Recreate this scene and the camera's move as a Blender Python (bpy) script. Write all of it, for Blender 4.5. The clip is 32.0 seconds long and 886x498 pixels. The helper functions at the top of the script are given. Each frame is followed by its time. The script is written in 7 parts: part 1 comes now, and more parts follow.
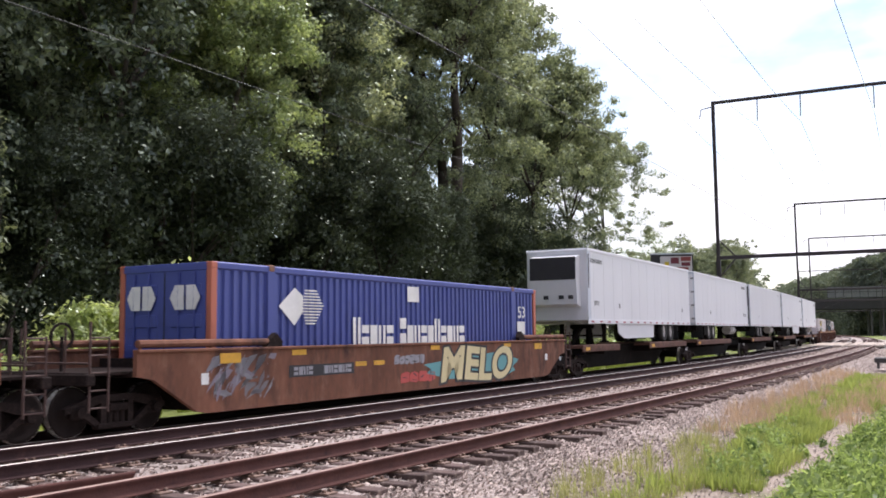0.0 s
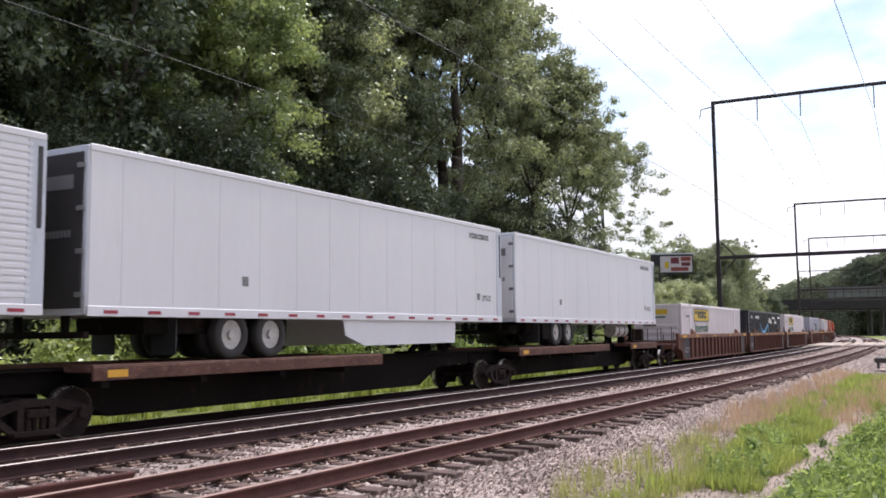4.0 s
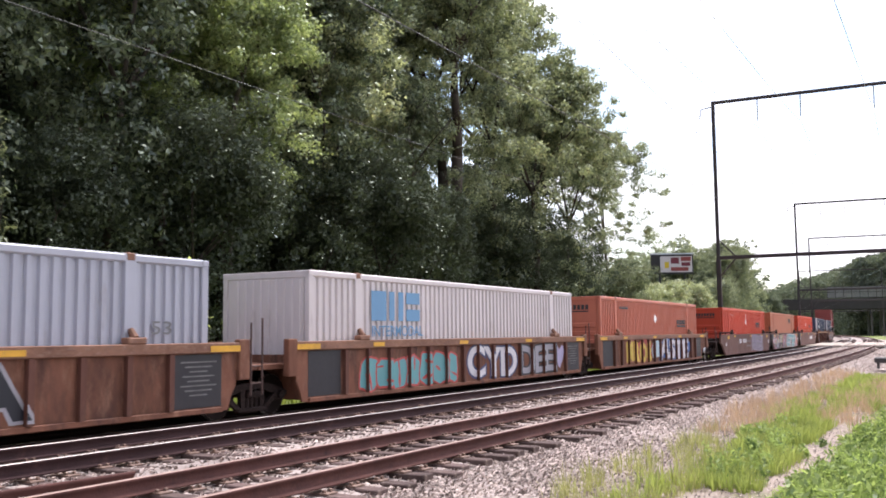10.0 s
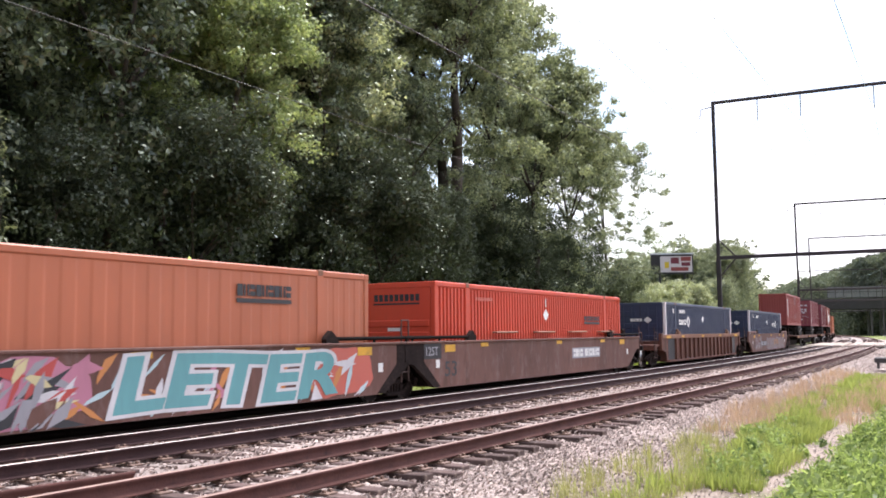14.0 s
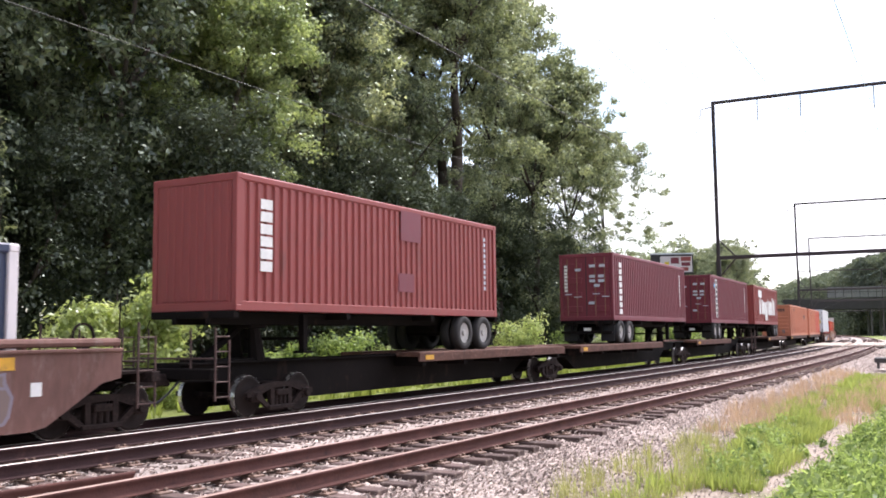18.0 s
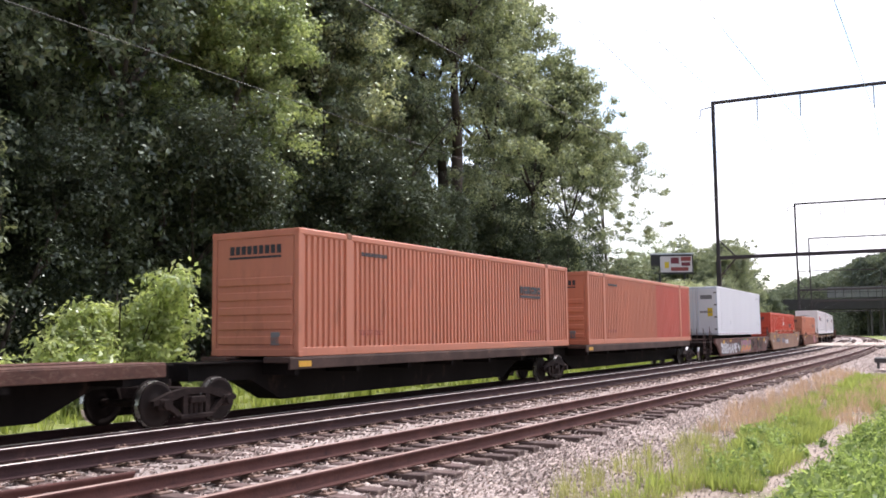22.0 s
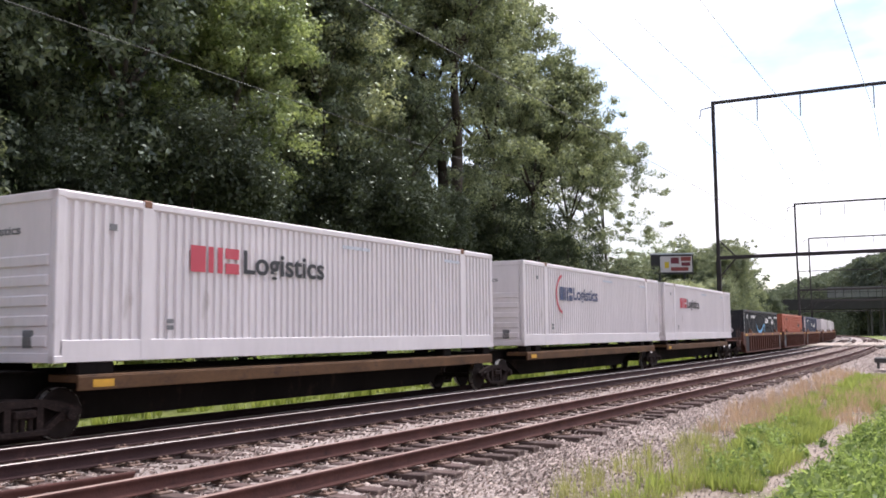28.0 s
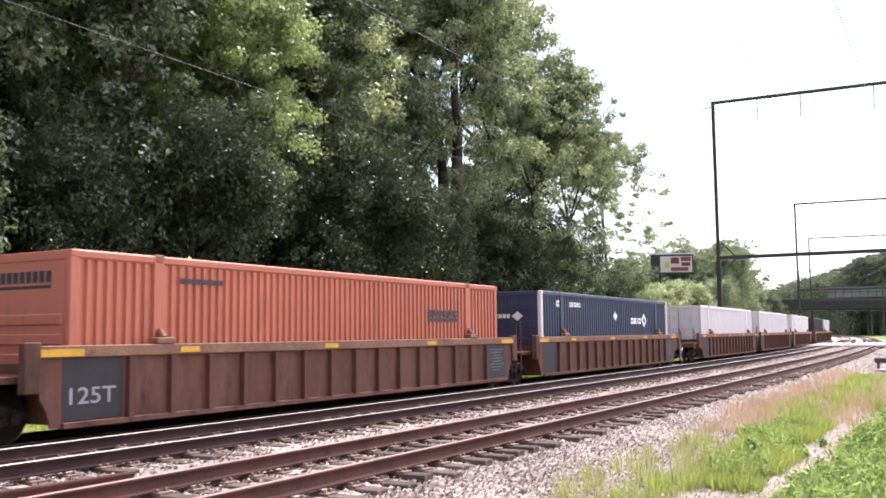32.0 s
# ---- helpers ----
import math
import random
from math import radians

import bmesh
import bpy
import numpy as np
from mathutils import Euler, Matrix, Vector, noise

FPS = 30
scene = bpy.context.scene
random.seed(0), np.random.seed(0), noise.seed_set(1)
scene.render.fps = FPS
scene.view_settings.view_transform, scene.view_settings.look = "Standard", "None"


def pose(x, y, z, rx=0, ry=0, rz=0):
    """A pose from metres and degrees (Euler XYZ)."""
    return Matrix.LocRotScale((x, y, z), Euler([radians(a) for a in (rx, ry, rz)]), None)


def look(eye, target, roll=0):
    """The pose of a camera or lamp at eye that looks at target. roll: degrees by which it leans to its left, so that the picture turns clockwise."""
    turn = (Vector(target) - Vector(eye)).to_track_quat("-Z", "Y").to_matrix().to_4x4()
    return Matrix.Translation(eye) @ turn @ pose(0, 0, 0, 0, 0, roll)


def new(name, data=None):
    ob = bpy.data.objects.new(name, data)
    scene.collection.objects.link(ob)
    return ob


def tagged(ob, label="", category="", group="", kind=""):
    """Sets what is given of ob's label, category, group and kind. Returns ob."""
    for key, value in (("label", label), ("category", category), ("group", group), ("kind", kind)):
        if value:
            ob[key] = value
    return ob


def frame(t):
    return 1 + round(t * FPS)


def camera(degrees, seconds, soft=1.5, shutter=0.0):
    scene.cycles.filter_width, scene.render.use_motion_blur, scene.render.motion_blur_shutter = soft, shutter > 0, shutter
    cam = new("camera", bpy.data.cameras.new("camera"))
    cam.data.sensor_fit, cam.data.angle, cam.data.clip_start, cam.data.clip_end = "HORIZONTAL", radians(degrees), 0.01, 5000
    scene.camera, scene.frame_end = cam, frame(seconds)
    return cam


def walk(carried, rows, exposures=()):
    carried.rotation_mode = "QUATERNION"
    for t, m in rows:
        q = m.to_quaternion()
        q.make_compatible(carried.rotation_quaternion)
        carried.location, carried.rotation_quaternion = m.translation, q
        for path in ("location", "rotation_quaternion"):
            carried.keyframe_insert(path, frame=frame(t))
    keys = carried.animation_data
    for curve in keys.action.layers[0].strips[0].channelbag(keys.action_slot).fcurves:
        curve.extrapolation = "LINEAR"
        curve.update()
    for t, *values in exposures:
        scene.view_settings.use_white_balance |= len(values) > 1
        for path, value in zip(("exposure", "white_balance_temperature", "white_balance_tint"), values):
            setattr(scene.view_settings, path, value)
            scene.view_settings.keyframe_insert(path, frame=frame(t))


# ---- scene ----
# The camera stands still beside three tracks; x runs along the line, y across it, z = 0 is the head of the rails.
cam = camera(50.8, 32.0, 1.72, 0.06)
scene.view_settings.use_white_balance = True
scene.view_settings.white_balance_temperature, scene.view_settings.white_balance_tint = 6300, 18
EYE = (0.0, 0.0, 1.516)
YAW, PITCH, ROLL = 29.77, 5.235, -0.595
VIEW = look(EYE, (math.cos(radians(YAW)) * math.cos(radians(PITCH)), math.sin(radians(YAW)) * math.cos(radians(PITCH)),
                  EYE[2] + math.sin(radians(PITCH))), ROLL)
walk(cam, [(0.0, VIEW), (32.0, VIEW)],
     exposures=[(0.0, -0.35), (1.0, -0.34), (2.0, -0.62), (3.0, -0.52), (5.2, -0.42), (6.0, 0.03), (7.0, 0.14), (8.0, 0.06), (10.0, -0.02), (12.0, -0.02), (13.0, -0.07), (14.0, 0.08), (17.0, 0.13), (19.0, 0.23), (21.0, 0.18), (22.0, -0.04), (23.0, -0.12), (24.0, -0.30), (25.0, -0.46), (25.5, -0.14), (26.5, -0.14), (27.5, -0.2), (28.0, -0.34), (29.0, -0.52), (30.0, -0.32), (31.0, 0.18), (32.0, 0.33)])

# ---- light ----
SUN_EL, SUN_AZ = 63.0, -6.0     # azimuth from +x towards +y
sun_dir = Vector((math.cos(radians(SUN_AZ)) * math.cos(radians(SUN_EL)), math.sin(radians(SUN_AZ)) * math.cos(radians(SUN_EL)), math.sin(radians(SUN_EL))))
world = bpy.data.worlds.new("sky")
scene.world = world
world.use_nodes = True
wn, wl = world.node_tree.nodes, world.node_tree.links
wn.clear()
w_out, w_bg = wn.new("ShaderNodeOutputWorld"), wn.new("ShaderNodeBackground")
w_sky = wn.new("ShaderNodeTexSky")
w_sky.sky_type, w_sky.sun_disc = "NISHITA", False
w_sky.sun_elevation, w_sky.sun_rotation = radians(SUN_EL), radians(90 - SUN_AZ)
w_sky.air_density, w_sky.dust_density = 1.0, 0.8
w_co, w_map = wn.new("ShaderNodeTexCoord"), wn.new("ShaderNodeMapping")
w_map.inputs["Scale"].default_value = (1.0, 1.0, 2.6)
w_noise = wn.new("ShaderNodeTexNoise")
w_noise.inputs["Scale"].default_value, w_noise.inputs["Detail"].default_value = 2.6, 7.0
w_ramp, w_mix = wn.new("ShaderNodeValToRGB"), wn.new("ShaderNodeMixRGB")
w_ramp.color_ramp.elements[0].position, w_ramp.color_ramp.elements[1].position = 0.38, 0.56
wl.new(w_co.outputs["Generated"], w_map.inputs["Vector"])
wl.new(w_map.outputs["Vector"], w_noise.inputs["Vector"])
wl.new(w_noise.outputs["Fac"], w_ramp.inputs["Fac"])
wl.new(w_ramp.outputs["Color"], w_mix.inputs["Fac"])
w_gain = wn.new("ShaderNodeVectorMath")
w_gain.operation = "MULTIPLY"
w_gain.inputs[1].default_value = (2.3, 2.15, 1.95)
wl.new(w_sky.outputs["Color"], w_gain.inputs[0])
wl.new(w_gain.outputs["Vector"], w_mix.inputs["Color1"])
wl.new(w_mix.outputs["Color"], w_bg.inputs["Color"])
w_bg.inputs["Strength"].default_value = 0.14
wl.new(w_bg.outputs["Background"], w_out.inputs["Surface"])
# Thin cloud scatters forward: brightest round the sun, dim on the far side of the sky.
w_dot, w_pow, w_cloud, w_tint = wn.new("ShaderNodeVectorMath"), wn.new("ShaderNodeMath"), wn.new("ShaderNodeMath"), wn.new("ShaderNodeVectorMath")
w_dot.operation, w_pow.operation, w_cloud.operation, w_tint.operation = "DOT_PRODUCT", "POWER", "MULTIPLY_ADD", "SCALE"
w_dot.inputs[1].default_value = tuple(0.5 * c for c in sun_dir)
w_half = wn.new("ShaderNodeMath")
w_half.operation, w_half.inputs[1].default_value = "ADD", 0.5
wl.new(w_co.outputs["Generated"], w_dot.inputs[0])
wl.new(w_dot.outputs["Value"], w_half.inputs[0])
wl.new(w_half.outputs[0], w_pow.inputs[0])
w_pow.inputs[1].default_value = 4.0
wl.new(w_pow.outputs[0], w_cloud.inputs[0])
w_cloud.inputs[1].default_value, w_cloud.inputs[2].default_value = 31.0, 1.6
w_tint.inputs[0].default_value = (1.0, 1.0, 1.02)
wl.new(w_cloud.outputs[0], w_tint.inputs["Scale"])
wl.new(w_tint.outputs["Vector"], w_mix.inputs["Color2"])
sun = new("sun", bpy.data.lights.new("sun", "SUN"))
sun.data.energy, sun.data.angle, sun.data.color = 4.2, radians(0.6), (1.0, 0.95, 0.87)
sun.matrix_basis = look((0, 0, 60), Vector((0, 0, 60)) - sun_dir)


# ---- materials ----
def paint(name, base, rough=0.6, metal=0.0, var=0.25, scale=1.2, fine=14.0, bump=0.15, stain=None, amount=0.0, streak=1.0, rand=0.0, shine=0.5, dust=None):
    """A procedural surface: two scales of noise on the colour, stains of another colour, fine relief."""
    m = bpy.data.materials.new(name)
    m.use_nodes = True
    n, l = m.node_tree.nodes, m.node_tree.links
    p = n["Principled BSDF"]
    p.inputs["Metallic"].default_value = metal
    p.inputs["Specular IOR Level"].default_value = shine
    co, mp = n.new("ShaderNodeTexCoord"), n.new("ShaderNodeMapping")
    mp.inputs["Scale"].default_value = (1.0, 1.0, 1.0 / streak)
    l.new(co.outputs["Object"], mp.inputs["Vector"])
    big, small = n.new("ShaderNodeTexNoise"), n.new("ShaderNodeTexNoise")
    big.inputs["Scale"].default_value, big.inputs["Detail"].default_value = scale, 5.0
    small.inputs["Scale"].default_value, small.inputs["Detail"].default_value = fine, 4.0
    l.new(mp.outputs["Vector"], big.inputs["Vector"])
    l.new(mp.outputs["Vector"], small.inputs["Vector"])
    mul = n.new("ShaderNodeMath")
    mul.operation = "MULTIPLY_ADD"
    l.new(small.outputs["Fac"], mul.inputs[0])
    mul.inputs[1].default_value = 0.5
    l.new(big.outputs["Fac"], mul.inputs[2])
    rng = n.new("ShaderNodeMapRange")
    rng.inputs["From Min"].default_value, rng.inputs["From Max"].default_value = 0.45, 1.05
    rng.inputs["To Min"].default_value, rng.inputs["To Max"].default_value = 1 - var, 1 + var
    l.new(mul.outputs[0], rng.inputs["Value"])
    val = rng.outputs["Result"]
    if rand:
        info, r2, m2 = n.new("ShaderNodeObjectInfo"), n.new("ShaderNodeMapRange"), n.new("ShaderNodeMath")
        r2.inputs["To Min"].default_value, r2.inputs["To Max"].default_value = 1 - rand, 1 + rand
        m2.operation = "MULTIPLY"
        l.new(info.outputs["Random"], r2.inputs["Value"])
        l.new(r2.outputs["Result"], m2.inputs[0])
        l.new(val, m2.inputs[1])
        val = m2.outputs[0]
    mix = n.new("ShaderNodeVectorMath")
    mix.operation = "SCALE"
    mix.inputs[0].default_value = base[:3]
    l.new(val, mix.inputs["Scale"])
    col = mix.outputs["Vector"]
    if stain:
        st, rp, mx = n.new("ShaderNodeTexNoise"), n.new("ShaderNodeValToRGB"), n.new("ShaderNodeMixRGB")
        st.inputs["Scale"].default_value, st.inputs["Detail"].default_value = scale * 2.1, 8.0
        st.inputs["Roughness"].default_value = 0.65
        l.new(mp.outputs["Vector"], st.inputs["Vector"])
        l.new(st.outputs["Fac"], rp.inputs["Fac"])
        rp.color_ramp.elements[0].position, rp.color_ramp.elements[1].position = 0.66 - 0.22 * amount, 0.80 - 0.16 * amount
        l.new(rp.outputs["Color"], mx.inputs["Fac"])
        l.new(col, mx.inputs["Color1"])
        mx.inputs["Color2"].default_value = (*stain, 1)
        col = mx.outputs["Color"]
    if dust:
        du, dr, dm = n.new("ShaderNodeTexNoise"), n.new("ShaderNodeValToRGB"), n.new("ShaderNodeMixRGB")
        du.inputs["Scale"].default_value, du.inputs["Detail"].default_value = scale * 5.3, 9.0
        du.inputs["Roughness"].default_value = 0.75
        l.new(mp.outputs["Vector"], du.inputs["Vector"])
        l.new(du.outputs["Fac"], dr.inputs["Fac"])
        dr.color_ramp.elements[0].position, dr.color_ramp.elements[1].position = 0.52, 0.72
        dr.color_ramp.elements[1].color = (0.75, 0.75, 0.75, 1)
        l.new(dr.outputs["Color"], dm.inputs["Fac"])
        l.new(col, dm.inputs["Color1"])
        dm.inputs["Color2"].default_value = (*dust, 1)
        col = dm.outputs["Color"]
    l.new(col, p.inputs["Base Color"])
    ro = n.new("ShaderNodeMapRange")
    ro.inputs["To Min"].default_value, ro.inputs["To Max"].default_value = max(0.05, rough - 0.12), min(1.0, rough + 0.12)
    l.new(small.outputs["Fac"], ro.inputs["Value"])
    l.new(ro.outputs["Result"], p.inputs["Roughness"])
    if bump:
        b = n.new("ShaderNodeBump")
        b.inputs["Strength"].default_value, b.inputs["Distance"].default_value = bump, 0.02
        l.new(small.outputs["Fac"], b.inputs["Height"])
        l.new(b.outputs["Normal"], p.inputs["Normal"])
    return m


def leaf_paint(name, base, tip, see=0.35, size=0.25, gloss=0.075, lo=0.0, hi=1.0):
    """Leaves: a colour for each leaf between two, lit through from behind, slightly glossy."""
    m = bpy.data.materials.new(name)
    m.use_nodes = True
    n, l = m.node_tree.nodes, m.node_tree.links
    n.clear()
    geo, rp = n.new("ShaderNodeNewGeometry"), n.new("ShaderNodeValToRGB")
    rp.color_ramp.elements[0].color, rp.color_ramp.elements[1].color = (*base, 1), (*tip, 1)
    rp.color_ramp.elements[0].position, rp.color_ramp.elements[1].position = lo, hi
    co, no, ad = n.new("ShaderNodeTexCoord"), n.new("ShaderNodeTexNoise"), n.new("ShaderNodeMath")
    no.inputs["Scale"].default_value = size
    l.new(co.outputs["Object"], no.inputs["Vector"])
    ad.operation = "MULTIPLY_ADD"
    l.new(geo.outputs["Random Per Island"], ad.inputs[0])
    ad.inputs[1].default_value = 0.6
    sub = n.new("ShaderNodeMath")
    sub.operation = "SUBTRACT"
    l.new(no.outputs["Fac"], sub.inputs[0])
    sub.inputs[1].default_value = 0.3
    l.new(sub.outputs[0], ad.inputs[2])
    l.new(ad.outputs[0], rp.inputs["Fac"])
    di, tr, gl = n.new("ShaderNodeBsdfDiffuse"), n.new("ShaderNodeBsdfTranslucent"), n.new("ShaderNodeBsdfGlossy")
    gl.inputs["Roughness"].default_value = 0.36
    gl.inputs["Color"].default_value = (0.8, 0.9, 0.8, 1)
    hue = n.new("ShaderNodeMixRGB")
    hue.blend_type = "MULTIPLY"
    hue.inputs["Fac"].default_value = 1.0
    hue.inputs["Color2"].default_value = (1.5, 1.55, 1.0, 1)
    l.new(rp.outputs["Color"], di.inputs["Color"])
    l.new(rp.outputs["Color"], hue.inputs["Color1"])
    l.new(hue.outputs["Color"], tr.inputs["Color"])
    m1, m2, out = n.new("ShaderNodeMixShader"), n.new("ShaderNodeMixShader"), n.new("ShaderNodeOutputMaterial")
    m1.inputs["Fac"].default_value, m2.inputs["Fac"].default_value = see, gloss
    l.new(di.outputs[0], m1.inputs[1])
    l.new(tr.outputs[0], m1.inputs[2])
    l.new(m1.outputs[0], m2.inputs[1])
    l.new(gl.outputs[0], m2.inputs[2])
    l.new(m2.outputs[0], out.inputs["Surface"])
    return m


RUST = (0.10, 0.045, 0.028)
M = {
    "ballast": paint("ballast", (0.35, 0.295, 0.27), 0.95, var=0.45, scale=0.5, fine=16.0, bump=1.0, stain=(0.11, 0.08, 0.07), amount=0.35, shine=0.2),
    "stone": paint("stone", (0.36, 0.315, 0.295), 0.9, var=0.35, scale=0.9, fine=9.0, bump=0.3, shine=0.2),
    "dirt": paint("dirt", (0.30, 0.245, 0.205), 0.95, var=0.4, scale=0.6, fine=11.0, bump=0.8, stain=(0.14, 0.16, 0.05), amount=0.5, shine=0.2),
    "turf": paint("turf", (0.17, 0.20, 0.06), 0.95, var=0.45, scale=0.25, fine=6.0, bump=0.8, stain=(0.2, 0.2, 0.06), amount=0.4, shine=0.2),
    # Ground beneath the trees, its near-black colour holding the wood's shade.
    "shaded_floor": paint("shaded_floor", (0.05, 0.055, 0.025), 0.95, var=0.5, scale=0.3, fine=5.0, bump=0.8, shine=0.2),
    "asphalt": paint("asphalt", (0.33, 0.31, 0.29), 0.9, var=0.2, scale=0.5, fine=20.0, bump=0.3),
    "rail_side": paint("rail_side", (0.040, 0.020, 0.020), 0.85, var=0.3, scale=2.0, fine=30.0, bump=0.3, stain=(0.07, 0.035, 0.03), amount=0.4, shine=0.2),
    "rail_side_rusty": paint("rail_side_rusty", (0.090, 0.040, 0.034), 0.85, var=0.3, scale=2.0, fine=30.0, bump=0.3, stain=(0.05, 0.026, 0.023), amount=0.4, shine=0.2),
    "rail_head": paint("rail_head", (0.45, 0.41, 0.385), 0.42, metal=0.75, var=0.15, scale=2.0, fine=40.0, bump=0.05),
    "rail_head_rusty": paint("rail_head_rusty", (0.30, 0.2, 0.17), 0.5, metal=0.35, var=0.2, scale=2.0, fine=40.0, bump=0.05),
    "tie": paint("tie", (0.11, 0.076, 0.068), 0.9, var=0.4, scale=3.0, fine=25.0, bump=0.6, stain=(0.22, 0.17, 0.14), amount=0.4, rand=0.3, shine=0.2),
    "plate": paint("plate", (0.20, 0.13, 0.10), 0.75, metal=0.2, var=0.3, scale=4.0, fine=30.0),
    "well_brown": paint("well_brown", (0.122, 0.054, 0.040), 0.7, var=0.4, scale=0.7, fine=9.0, bump=0.1, stain=(0.045, 0.025, 0.022), amount=0.65, streak=3.0, rand=0.08, shine=0.2, dust=(0.18, 0.095, 0.068)),
    "well_rust": paint("well_rust", (0.165, 0.072, 0.046), 0.75, var=0.45, scale=0.6, fine=8.0, bump=0.1, stain=(0.055, 0.028, 0.024), amount=0.75, streak=2.5, rand=0.1, shine=0.2, dust=(0.27, 0.15, 0.10)),
    "well_tan": paint("well_tan", (0.30, 0.18, 0.125), 0.75, var=0.3, scale=0.6, fine=8.0, bump=0.1, stain=(0.14, 0.075, 0.055), amount=0.5, streak=2.5, shine=0.2, dust=(0.38, 0.27, 0.21)),
    "well_dust": paint("well_dust", (0.16, 0.085, 0.072), 0.7, var=0.35, scale=0.7, fine=8.0, bump=0.1, stain=(0.09, 0.045, 0.036), amount=0.6, streak=2.5, shine=0.2, dust=(0.24, 0.17, 0.15)),
    "well_mauve": paint("well_mauve", (0.15, 0.078, 0.064), 0.7, var=0.3, scale=0.7, fine=8.0, bump=0.1, stain=(0.09, 0.045, 0.035), amount=0.5, streak=2.5, shine=0.2, dust=(0.22, 0.16, 0.15)),
    "chord": paint("chord", (0.22, 0.115, 0.078), 0.7, var=0.35, scale=1.0, fine=10.0, stain=(0.12, 0.06, 0.045), amount=0.5, streak=0.5, shine=0.2, dust=(0.32, 0.22, 0.18)),
    "spine_black": paint("spine_black", (0.011, 0.009, 0.0085), 0.8, var=0.4, scale=0.8, fine=10.0, stain=(0.05, 0.03, 0.024), amount=0.3, streak=2.0, shine=0.05),
    "platform_rust": paint("platform_rust", (0.105, 0.052, 0.040), 0.75, var=0.4, scale=1.0, fine=10.0, stain=(0.06, 0.035, 0.03), amount=0.5, streak=0.6, shine=0.2, dust=(0.26, 0.17, 0.13)),
    "platform_dark": paint("platform_dark", (0.065, 0.040, 0.033), 0.75, var=0.5, scale=1.2, fine=9.0, stain=(0.20, 0.13, 0.09), amount=0.25, shine=0.2),
    "sill_yellow": paint("sill_yellow", (0.115, 0.062, 0.032), 0.75, var=0.4, scale=0.8, fine=9.0, stain=(0.05, 0.03, 0.024), amount=0.6, streak=0.5, shine=0.2),
    "truck_iron": paint("truck_iron", (0.022, 0.016, 0.015), 0.8, var=0.35, scale=3.0, fine=20.0, stain=(0.055, 0.034, 0.029), amount=0.35, shine=0.06, dust=(0.07, 0.048, 0.042)),
    "wheel_iron": paint("wheel_iron", (0.019, 0.014, 0.013), 0.8, shine=0.1, var=0.3, scale=4.0, fine=25.0),
    "tread_steel": paint("tread_steel", (0.6, 0.58, 0.56), 0.28, metal=0.9, var=0.1),
    "black_panel": paint("black_panel", (0.022, 0.02, 0.024), 0.6, var=0.2, scale=2.0),
    "yellow_stripe": paint("yellow_stripe", (0.62, 0.33, 0.03), 0.6, var=0.2, scale=3.0, stain=(0.3, 0.17, 0.05), amount=0.3),
    "white_mark": paint("white_mark", (0.74, 0.73, 0.72), 0.6, var=0.12, scale=2.0),
    "grey_mark": paint("grey_mark", (0.17, 0.17, 0.18), 0.6, var=0.12, scale=2.0),
    "tape_grey": paint("tape_grey", (0.13, 0.125, 0.125), 0.7, var=0.4, scale=3.0),
    "dark_mark": paint("dark_mark", (0.03, 0.03, 0.035), 0.6, var=0.12, scale=2.0),
    "tyre": paint("tyre", (0.03, 0.028, 0.028), 0.85, var=0.25, scale=4.0),
    "rim": paint("rim", (0.42, 0.40, 0.39), 0.5, metal=0.3, var=0.3, scale=5.0, stain=(0.10, 0.08, 0.07), amount=0.5),
    "ladder_iron": paint("ladder_iron", (0.075, 0.042, 0.036), 0.75, var=0.3, scale=2.0),
    "tape_mark": paint("tape_mark", (0.30, 0.035, 0.06), 0.6, var=0.3, scale=3.0),
    "rubber": paint("rubber", (0.02, 0.02, 0.022), 0.7),
    "catenary_steel": paint("catenary_steel", (0.045, 0.035, 0.04), 0.6, metal=0.2, var=0.2, scale=1.5),
    "wire": paint("wire", (0.12, 0.12, 0.13), 0.5, metal=0.4),
    "wire_pale": paint("wire_pale", (0.10, 0.10, 0.10), 0.5, metal=0.3),
    "wire_green": paint("wire_green", (0.20, 0.30, 0.27), 0.5, metal=0.3),
    "insulator": paint("insulator", (0.14, 0.17, 0.17), 0.4),
    "bridge_steel": paint("bridge_steel", (0.032, 0.030, 0.032), 0.8, var=0.25, scale=0.4),
    "pale_screen": paint("pale_screen", (0.16, 0.165, 0.17), 0.8, var=0.25, scale=0.6, fine=5.0),
    "concrete": paint("concrete", (0.40, 0.38, 0.35), 0.9, var=0.2, scale=0.5, fine=8.0, stain=(0.2, 0.18, 0.16), amount=0.4),
    "old_concrete": paint("old_concrete", (0.085, 0.08, 0.078), 0.9, var=0.3, scale=0.5, fine=8.0),
    "plank": paint("plank", (0.46, 0.38, 0.32), 0.9, var=0.3, scale=1.0, fine=14.0, rand=0.15),
    "bark": paint("bark", (0.058, 0.046, 0.038), 0.95, var=0.35, scale=3.0, fine=18.0, bump=0.8, streak=4.0, shine=0.2),
    "cable_box": paint("cable_box", (0.05, 0.045, 0.045), 0.7),
    # Wide dark-to-bright leaf tones paint sun flecks over a shaded interior.
    "leaf_dark": leaf_paint("leaf_dark", (0.033, 0.046, 0.031), (0.245, 0.28, 0.175), 0.46, gloss=0.075, lo=0.2, hi=0.9),
    "leaf_mid": leaf_paint("leaf_mid", (0.060, 0.076, 0.052), (0.39, 0.41, 0.265), 0.55, gloss=0.085, lo=0.2, hi=0.9),
    # Lightened lime leaves: part of the sun on these crowns is in the colour.
